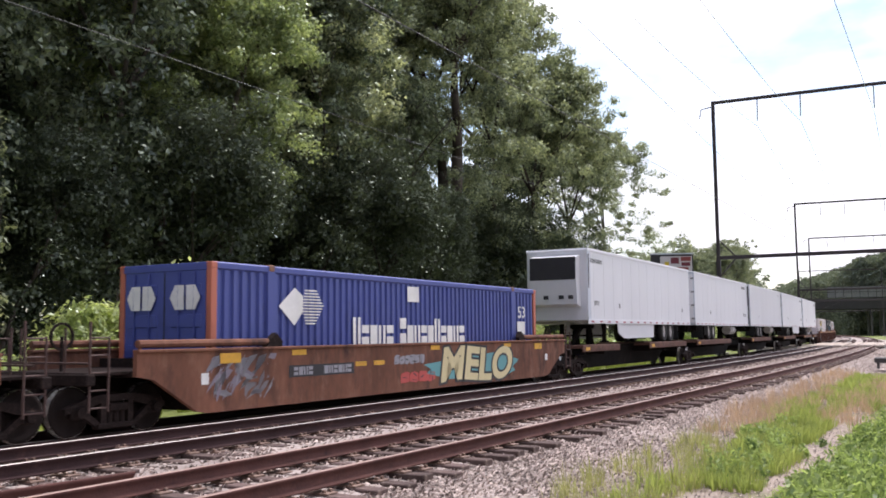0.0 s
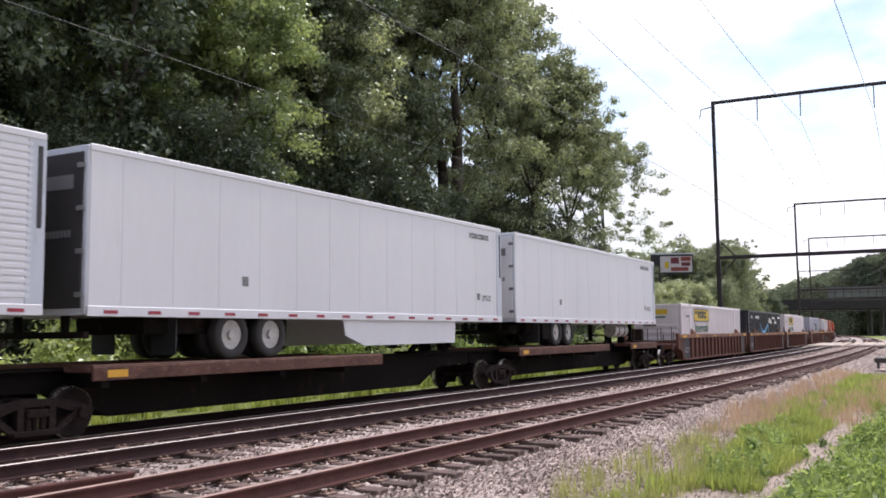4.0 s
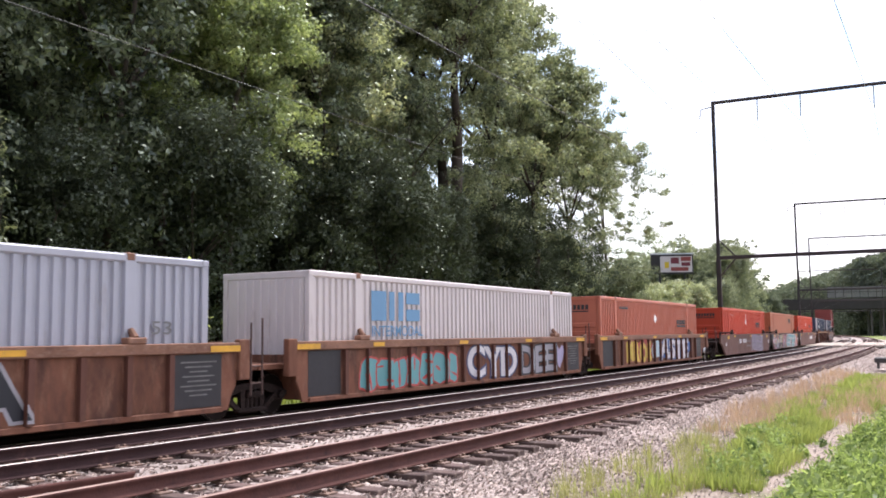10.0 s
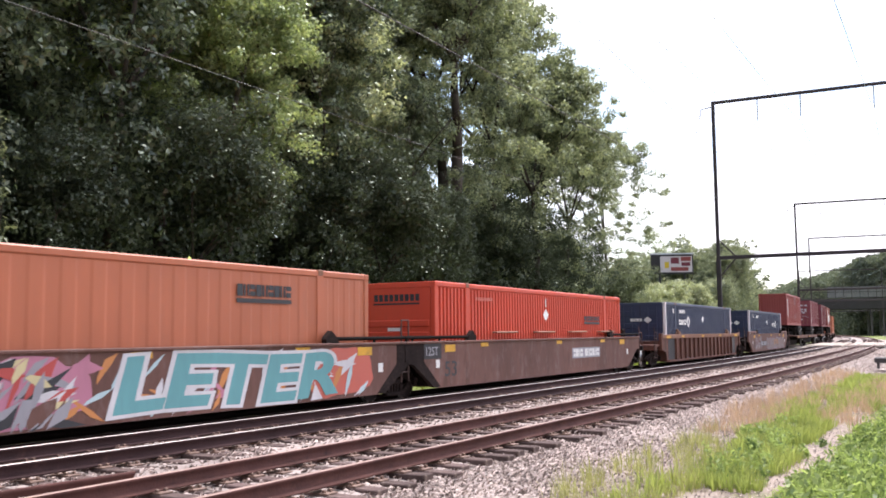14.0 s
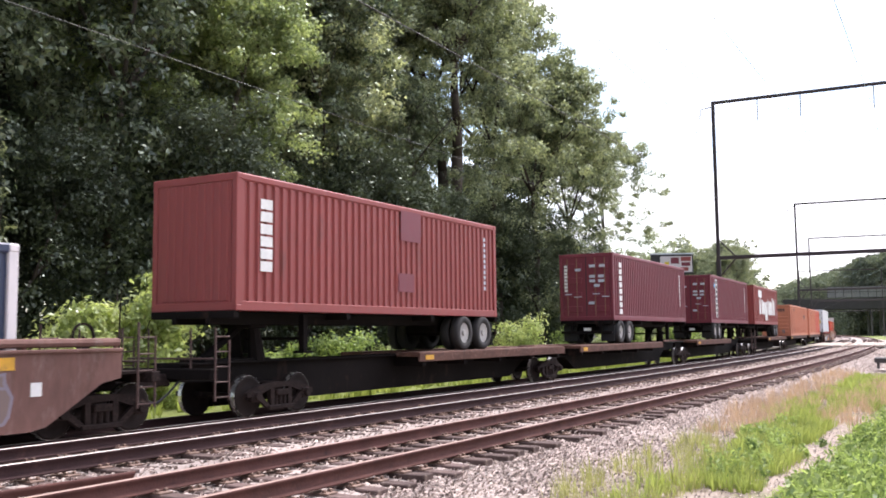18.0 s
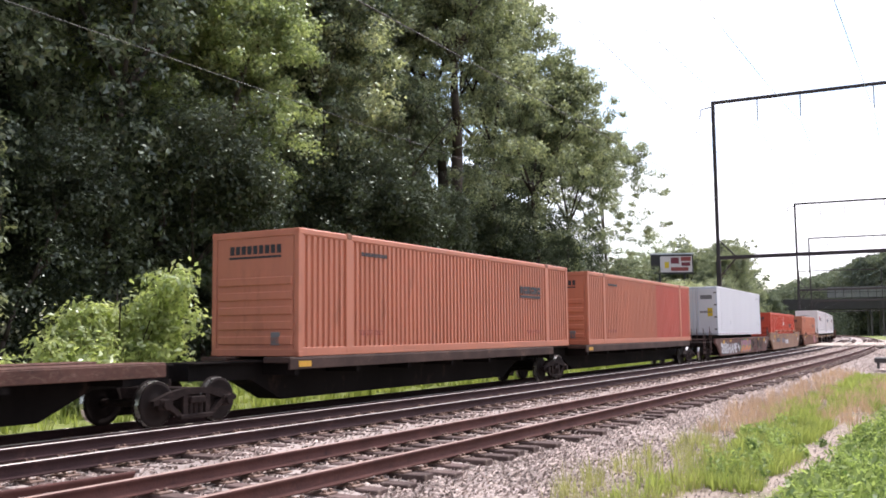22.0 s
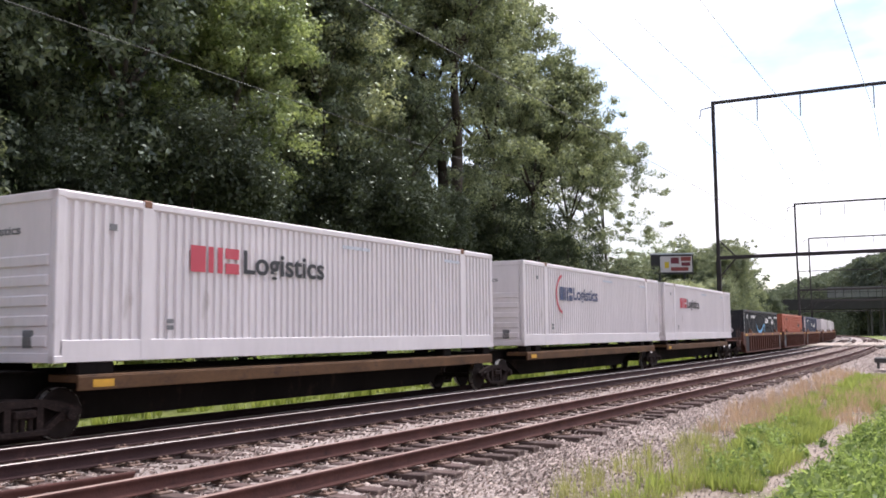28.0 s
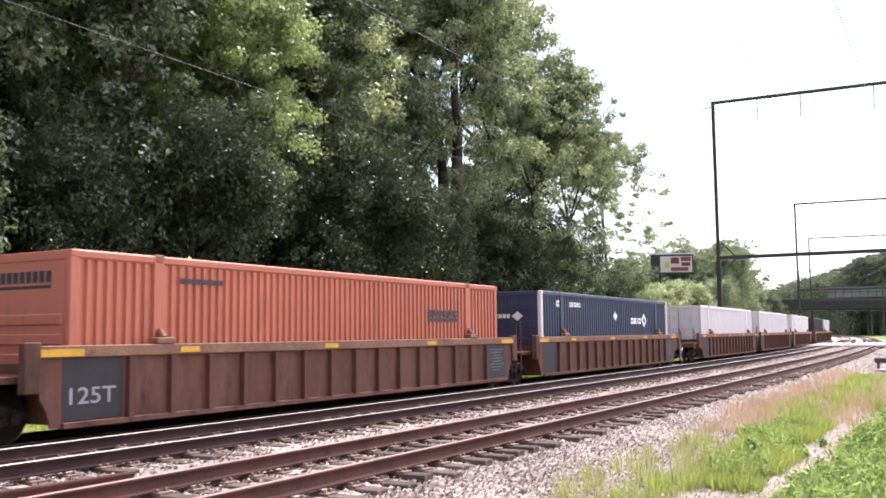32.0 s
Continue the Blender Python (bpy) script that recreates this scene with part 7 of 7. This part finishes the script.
tag_word(w, "REKUA", -1.04, 4.09, 0.36, 1.36, YR, "charcoal", "spray_grey", True, wave=0.02)

# Cream container.
blocks(T_CSX, -5.6, -3.1, 1.76, 2.52, 3, Y53, "logo_blue", tall=range(3), label="faded blue block lettering")
words(T_CSX, "INTERMODAL", -5.5, -3.0, 1.36, 1.64, Y53, "logo_blue")
w = WELLS[-69.73] if -69.73 in WELLS else WELLS[-69.72]
scrawl(w, -6.2, -1.3, 0.36, 1.2, 7, "spray_teal", "spray_red", 13, YR, True, 0.09)
tag_word(w, "CYD", -0.75, 2.85, 0.34, 1.40, YR, "spray_white", "logo_navy", True, wave=0.03)
tag_word(w, "DEE", 2.9, 6.0, 0.34, 1.38, YR, "spray_grey", "spray_black", True, wave=0.03, seed=2)
decal("painted_heart", w, [[(6.42, 0.46), (6.72, 0.78), (6.86, 1.05), (6.80, 1.24), (6.62, 1.28), (6.42, 1.12), (6.24, 1.28), (6.06, 1.22), (5.99, 1.02), (6.12, 0.78)]], YR, "spray_lilac", "pale painted heart")

# Orange and red containers with black lettering: the word is one dark bar line over a rule.
for c, x0, x1, z0, z1 in ((T_S1, 3.85, 5.6, 1.66, 2.02), (T_S2, 3.85, 5.58, 1.68, 2.03), (T_S3, 3.27, 5.04, 2.1, 2.49), (T_S4, 3.7, 5.45, 1.74, 2.05), (T_O1, 3.8, 5.5, 1.66, 2.05),
                          (T_S5, 3.6, 5.3, 1.73, 2.03), (T_S6, 4.0, 5.8, 1.68, 2.08), (T_O3, 3.75, 5.5, 1.77, 2.08)):
    blocks(c, x0, x1, z0 + 0.14, z1, 9, Y53, "dark_mark", tall=range(9), gap=0.12)
    decal("rule", c, [rect(x0, z0, x1, z0 + 0.09)], Y53, "dark_mark")
for c in (T_S1, T_S2, T_S3, T_S4, T_S5, T_S6, T_O1, T_O2, T_O3):
    for k in range(9):
        part("end_lettering", Shape().box(-8.062, -0.78 + 0.175 * k, 2.36, -8.056, -0.65 + 0.175 * k, 2.56), "dark_mark", c)
    part("end_rule", Shape().box(-8.062, -0.78, 2.26, -8.056, 0.78, 2.31), "dark_mark", c)
    blocks(c, -5.6, -4.4, 2.42, 2.52, 8, Y53, "dark_mark" if c in (T_S1, T_O1, T_O2, T_O3, T_S6) else "salmon_red")
for c in (T_O1, T_O2):
    words(c, "TOP LIFT ONLY", 4.3, 5.5, 0.46, 0.58, Y53, "salmon_red" if c is T_O2 else "brick_red")
    words(c, "TOP LIFT ONLY", -5.7, -4.6, 0.46, 0.58, Y53, "brick_red")
for c in (T_S1, T_S2, T_S4, T_S5):
    diamond(c, -0.12, 2.05, 0.25, 0.22, Y53)
    if c is not T_S1:
        decal("tick_mark", c, [rect(-0.15, 2.32, -0.07, 2.62)], Y53, "white_mark")
for c in (T_S4, T_S5):
    part("diamond_mark", Shape().add([(-8.12, 0.25, 0.75), (-8.12, 0.5, 0.5), (-8.12, 0.75, 0.75), (-8.12, 0.5, 1.0)], [(0, 3, 2, 1)]), "pale_grey", c, "grey diamond placard", at=(0.01, 0, 0))
    part("vent_plate", Shape().box(-8.125, -0.2, 1.5, -8.11, 0.25, 1.6), "white_mark", c)
    # Pale strips added for the dashes of sunlight along the well's top edge.
    for k in range(4):
        x = -3.7 + 3.2 * k
        low = 1.42 if c is T_S4 else 1.38
        part("catch_bar", Shape().box(x - 0.8, -1.50, low, x + 0.8, -1.31, low + 0.06, 0.02), "well_tan", c, "pale strip standing for sun on the well's edge")
w = WELLS[-50.32] if -50.32 in WELLS else WELLS[-50.33]
blob(w, -2.6, 0.85, 1.9, 0.52, 33, "spray_red", YR)
tag_word(w, "MROE", -5.3, -1.37, 0.34, 1.36, YR - 0.004, "spray_yellow", "brick_red", True)
blob(w, -0.6, 0.9, 0.9, 0.45, 34, "spray_ice", YR)
blob(w, 3.0, 0.88, 3.2, 0.55, 35, "spray_blue", YR)
tag_word(w, "ASTE", -0.2, 5.6, 0.32, 1.42, YR - 0.004, "spray_white", "logo_navy", True, slant=0.1)
w = WELLS[-26.93] if -26.93 in WELLS else WELLS[-26.92]
blob(w, 3.2, 0.66, 2.35, 0.34, 91, "spray_dull", YS)
angular(w, 0.74, 5.57, 0.36, 1.38, YS - 0.006, "spray_dull", "spray_lilac")
scrawl(w, -1.1, 0.3, 0.98, 1.14, 6, "spray_fade", None, 36, YS, thick=0.05)
scrawl(w, -1.2, 0.2, 0.66, 0.82, 6, "spray_fade", None, 37, YS, thick=0.05)
blocks(w, -3.9, -3.0, 0.95, 1.2, 4, YS, "spray_white", tall=range(4))
blocks(w, -2.6, -1.2, 0.95, 1.2, 6, YS, "spray_white", tall=range(6))
w = WELLS[-7.62] if -7.62 in WELLS else WELLS[-7.63]
for i, (x, mk) in enumerate(((-7.0, "spray_pink"), (-5.4, "spray_grey"), (-3.6, "spray_cream"), (-1.8, "spray_pink"), (6.6, "salmon_red"))):
    blob(w, x, 0.85, 1.35, 0.62, 30 + i, mk, YS - 0.001 * (i % 2))
shards(w, 110, -8.0, -1.0, 0.55, 1.36, ("spray_cream", "spray_black", "spray_grey", "spray_cream", "spray_red", "spray_white"), 51, YS - 0.003)
shards(w, 60, -8.0, -1.0, 0.32, 0.70, ("spray_black", "spray_grey", "well_mauve"), 52, YS - 0.016)
shards(w, 50, -1.0, 7.6, 0.34, 1.4, ("spray_white", "spray_pink", "spray_orange", "spray_ice"), 53, YS - 0.003, 0.4)
tag_word(w, "LETER", 0.0, 6.9, 0.30, 1.44, YS - 0.010, "spray_teal", "spray_white", slant=0.35, wave=0.04)
w = WELLS[11.82] if 11.82 in WELLS else WELLS[11.83]
decal("number_panel", w, [rect(1.85, 0.78, 4.85, 1.17)], YS, "spray_grey")
blocks(w, 1.95, 2.95, 0.84, 1.12, 4, YS - 0.005, "white_mark", tall=range(4))
blocks(w, 3.15, 4.75, 0.84, 1.12, 6, YS - 0.005, "white_mark", tall=range(6))
words(w, "53", -7.9, -7.2, 0.54, 0.97, YS, "spray_black")
words(w, "125T", -8.95, -8.3, 1.14, 1.38, YS - 0.012, "spray_grey")
for u in (-151.42, -131.93, -112.52, 326.88):
    for k in (u, round(u - 0.01, 2), round(u + 0.01, 2)):
        if k in WELLS:
            words(WELLS[k], "125T", -8.16, -7.2, 0.62, 0.90, YR - 0.011, "spray_grey")
            break
w = WELLS[338.08] if 338.08 in WELLS else WELLS[338.07]
words(w, "125T", -8.16, -7.2, 0.62, 0.90, YR - 0.011, "spray_grey")

# Navy containers with white posts.
for c, x0 in ((T_U1, -5.44), (T_U2, 2.58), (T_U3, 2.12)):
    blocks(c, x0, x0 + 1.55, 1.78, 2.05, 4, Y53, "white_mark", tall=range(4))
    decal("logo_star", c, [[(x0 + 1.6, 1.95), (x0 + 2.0, 1.62), (x0 + 2.4, 1.95), (x0 + 2.0, 2.28)]], Y53, "white_mark", "white four-cornered star")
    decal("logo_core", c, [[(x0 + 1.82, 1.95), (x0 + 2.0, 1.8), (x0 + 2.18, 1.95), (x0 + 2.0, 2.1)]], Y53 - 0.005, "navy")
    diamond(c, 0.0, 2.1, 0.26, 0.2, Y53)
    blocks(c, -6.67, -6.36, 2.36, 2.6, 2, Y53, "white_mark")
    blocks(c, -5.36, -4.16, 2.38, 2.56, 7, Y53, "white_mark", tall=range(7))
    for k in range(4):
        part("end_lettering", Shape().box(-8.108, -0.1 + 0.16 * k, 1.95, -8.102, 0.02 + 0.16 * k, 2.1), "white_mark", c)
    part("end_star", Shape().add([(-8.108, -0.62, 2.02), (-8.108, -0.4, 1.85), (-8.108, -0.18, 2.02), (-8.108, -0.4, 2.19)], [(0, 3, 2, 1)]), "white_mark", c)
w = WELLS[58.17] if 58.17 in WELLS else WELLS[58.18]
words(w, "53", -7.95, -7.3, 0.54, 0.95, YS, "spray_black")
shards(w, 80, -7.0, -4.2, 0.42, 1.32, ("spray_grey", "spray_dull", "well_dust", "spray_fade"), 57, YS, 0.3)
decal("number_panel", w, [rect(-4.95, 0.62, -2.0, 0.98)], YS - 0.008, "black_panel")
blocks(w, -4.86, -3.6, 0.66, 0.94, 4, YS - 0.012, "spray_grey", tall=range(4))
blocks(w, -3.4, -2.08, 0.66, 0.94, 6, YS - 0.012, "spray_grey", tall=range(6))
scrawl(w, -1.87, 7.8, 0.32, 1.18, 8, "spray_fade", "spray_dull", 22, YS, thick=0.12)
scrawl(w, 1.93, 4.4, 0.62, 1.08, 3, "well_tan", None, 23, YS - 0.006, thick=0.16)

# Forty-foot containers on chassis.
Y40 = SIDE_Y[2.44]
for k in range(6):
    decal("lettering", T_TRI, [rect(-5.34, 2.2 - 0.27 * k, -4.95, 2.42 - 0.27 * k)], Y40, "white_mark")
decal("repaired_patch", T_TRI, [rect(0.34, 1.98, 1.38, 2.8)], Y40, "maroon", "darker repaired patch")
decal("repaired_patch", T_TRI, [rect(0.2, 0.6, 1.0, 1.1)], Y40, "maroon")
for c, x in ((T_TRI, 5.2), (T_TR1, 4.9), (T_TR2, 4.9), (T_TR3, 5.0)):
    for k in range(10):
        decal("number_mark", c, [rect(x, 2.35 - 0.17 * k, x + 0.12, 2.46 - 0.17 * k)], Y40, "white_mark" if c is not T_TRI else "pale_grey")
for k in range(8):
    decal("lettering", T_TR1, [rect(-5.27, 2.3 - 0.29 * k, -4.9, 2.52 - 0.29 * k)], Y40, "white_mark")
decal("logo_strip", T_TR2, [rect(-4.73, 0.33, -4.2, 2.67)], Y40, "white_mark", "white vertical strip with dark blocks")
for k in range(8):
    decal("lettering", T_TR2, [rect(-4.65, 2.4 - 0.29 * k, -4.28, 2.6 - 0.29 * k)], Y40 - 0.005, "dark_mark")
diamond(T_TR2, -5.0, 2.28, 0.22, 0.18, Y40, "logo_sky")
decal("big_letter", T_TR3, [rect(-4.09, 2.05, -2.4, 2.6), [(-3.75, 0.75), (-2.98, 0.75), (-2.98, 2.05), (-3.2, 2.05), (-3.6, 1.75)]], Y40, "white_mark", "large white lettering")
for x0, x1, z0, z1 in ((-2.6, -2.0, 0.75, 1.9), (-1.9, -1.0, 0.75, 1.75), (-0.9, -0.15, 0.3, 1.75), (-0.05, 0.35, 0.3, 1.85), (0.55, 0.95, 0.75, 2.0), (1.1, 1.85, 0.75, 1.85), (1.95, 2.75, 0.75, 1.85), (2.95, 3.35, 0.75, 2.2), (3.6, 4.3, 0.75, 2.0)):
    c_ = 0.12
    decal("big_letter", T_TR3, [[(x0 + c_, z0), (x1 - c_, z0), (x1, z0 + c_), (x1, z1 - c_), (x1 - c_, z1), (x0 + c_, z1), (x0, z1 - c_), (x0, z0 + c_)]], Y40, "white_mark")
for c in (T_TR1, T_TR2):
    for k in range(8):
        part("door_lettering", Shape().box(-6.14, 0.84, 2.3 - 0.15 * k, -6.13, 0.98, 2.41 - 0.15 * k), "white_mark", c)
    for i, (y, z) in enumerate(((-0.3, 2.35), (-0.75, 2.35), (-0.3, 1.9), (-0.7, 1.9), (-0.7, 1.7), (-0.3, 1.7), (-0.5, 1.5), (0.35, 2.2), (-0.25, 0.75))):
        part("door_notice", Shape().box(-6.14, y - 0.13, z - 0.06, -6.13, y + 0.13, z + 0.06), "pale_grey", c)

# White spine-car containers.
for c in (T_X1, T_X2):
    blocks(c, -5.05, -3.6, 1.68, 2.2, 3, Y53, "logo_red", tall=range(3), label="red block lettering")
    words(c, "Logistics", -3.5, -0.72, 1.55, 2.2, Y53, "dark_mark")
decal("logo_arc", T_ST, [[(-4.45 - 0.72 * math.sin(math.pi * (i + d) / 16) * k, 1.85 - 0.74 * math.cos(math.pi * (i + d) / 16) * (k if k < 1 else 1)) for d, k in ((0, 1.0), (1, 1.0), (1, 0.86), (0, 0.86))] for i in range(1, 15)], Y53, "logo_red", "thin red arc")
blocks(T_ST, -4.85, -3.5, 1.62, 2.12, 3, Y53 - 0.006, "logo_navy", tall=range(3))
words(T_ST, "Logistics", -3.42, -0.7, 1.52, 2.14, Y53, "logo_navy")
for c in (T_X1, T_ST, T_X2):
    words(c, "Logistics" if c is not T_ST else "Logistics", -0.75, 0.35, 2.15, 2.35, 0, "grey_mark", x_face=-8.066)
    blocks(c, 0.0, 1.2, 2.5, 2.58, 10, Y53, "pale_grey", tall=range(10))
    blocks(c, 5.0, 5.9, 2.48, 2.56, 8, Y53, "pale_grey", tall=range(8))
    blocks(c, -7.0, -6.8, 2.3, 2.42, 1, Y53, "grey_mark")
    blocks(c, -5.62, -5.42, 0.55, 0.75, 1, Y53, "grey_mark")

# Trailer notices.
for key in (197.72,):
    if key in TRAILERS:
        part("placard", Shape().box(-7.945, -1.02, 2.0, -7.938, -0.72, 2.5), "logo_yellow", TRAILERS[key][0], "yellow door placard")
for key in TRAILERS:
    t, nose = TRAILERS[key]
    f, back = 0.95, -8.163 if key != 197.72 else -7.938
    if nose > 0:
        blocks(t, 5.9, 7.2, f + 2.42, f + 2.58, 8, -1.304, "grey_mark", tall=range(8))
        words(t, "KINGPIN", 6.7, 7.3, f + 0.62, f + 0.7, -1.304, "grey_mark")
        words(t, "SETTING", 6.7, 7.3, f + 0.52, f + 0.6, -1.304, "grey_mark")
        for k in range(7):
            part("door_lettering", Shape().box(back - 0.007, -0.95 + 0.1 * k, f + 1.25, back, -0.88 + 0.1 * k, f + 1.38), "grey_mark", t)
        part("door_logo", Shape().box(back - 0.007, -1.0, f + 2.1, back, -0.3, f + 2.35), "grey_mark", t)
    else:
        blocks(t, -7.7, -6.3, f + 2.32, f + 2.48, 8, -1.304, "grey_mark", tall=range(8))
        words(t, "KINGPIN", -7.3, -6.75, f + 0.72, f + 0.8, -1.304, "grey_mark")
        words(t, "SETTING", -7.3, -6.75, f + 0.62, f + 0.7, -1.304, "grey_mark")

w = WELLS[197.98] if 197.98 in WELLS else WELLS[197.97]
scrawl(w, -8.3, -6.8, 0.35, 1.1, 4, "spray_white", "spray_black", 24, YS, thick=0.2)
blob(w, -2.75, 0.7, 0.45, 0.35, 62, "spray_black", YS)
decal("painted_arrow", w, [[(-3.1, 0.75), (-2.85, 0.95), (-2.82, 0.82), (-2.5, 0.75), (-2.38, 0.4), (-2.55, 0.4), (-2.66, 0.6), (-2.82, 0.66), (-2.84, 0.56)]], YS - 0.006, "spray_white")
tag_word(w, "SHAPE", -6.8, -3.3, 0.30, 1.0, YS, "spray_white", "spray_black", slant=0.35, wave=0.0)
blob(w, -0.1, 0.75, 2.2, 0.5, 61, "spray_green", YS)
blocks(w, -2.0, 1.9, 0.32, 1.16, 5, YS - 0.003, "spray_black", gap=0.0)
blocks(w, -1.95, 1.85, 0.36, 1.12, 5, YS - 0.007, "spray_rose", gap=0.06)
for i in range(9):
    blob(w, -1.8 + 0.42 * i, 0.45 + 0.1 * (i % 3), 0.22, 0.16, 63 + i, "spray_orange", YS - 0.010 - 0.001 * (i % 3))
shards(w, 120, 2.0, 6.7, 0.36, 1.14, ("spray_black", "maroon", "spray_black", "well_dust", "spray_olive", "truck_iron"), 54, YS - 0.003, 0.28)
w = WELLS[218.68] if 218.68 in WELLS else WELLS[218.67]
decal("number_panel", w, [rect(-6.6, 0.80, -4.45, 1.12)], YS, "spray_black")
blocks(w, -6.49, -5.8, 0.86, 1.06, 4, YS - 0.005, "spray_grey", tall=range(4))
blocks(w, -5.6, -4.55, 0.86, 1.06, 6, YS - 0.005, "spray_grey", tall=range(6))
scrawl(w, -3.0, -1.08, 0.7, 1.15, 4, "spray_dull", None, 27, YS, thick=0.05)
scrawl(w, -0.94, 1.08, 0.6, 1.0, 3, "spray_white", None, 28, YS, thick=0.14)
w = WELLS[241.98] if 241.98 in WELLS else WELLS[241.97]
blob(w, 3.7, 0.78, 1.5, 0.46, 90, "spray_dusk", YS)
scrawl(w, 2.4, 5.0, 0.66, 1.16, 4, "spray_dusk", "spray_rose", 29, YS - 0.006, thick=-0.2)
scrawl(w, 2.7, 4.9, 0.32, 0.72, 4, "spray_dusk", "spray_rose", 31, YS - 0.022, thick=-0.2)
scrawl(w, 5.55, 6.35, 0.62, 0.84, 4, "spray_dull", None, 32, YS, thick=0.05)
scrawl(w, 5.6, 6.6, 0.42, 0.58, 5, "spray_dull", None, 33, YS, thick=0.05)
decal("faded_notice", w, [rect(7.05, 0.72, 7.4, 1.05)], YS, "spray_dull")


# ---- the moving train ----
SLACK = 2.04e-5     # the couplings run out a little from the middle of the train


def run(t):
    """Metres that the train has gone, counted from fifteen seconds."""
    return -18.92 * (t - 15)


def motions():
    """Every car and load follows the bend of the far track at the train's speed."""
    for thing, u, z in CARS:
        rows = []
        for i in range(33):
            place = u + SLACK * (u - 15) ** 2 + run(float(i))
            x, y, a = line(place, TRACK_Y["far"])
            rows.append((float(i), pose(x, y, z, 0, 0, math.degrees(a))))
        walk(thing, rows)


motions()
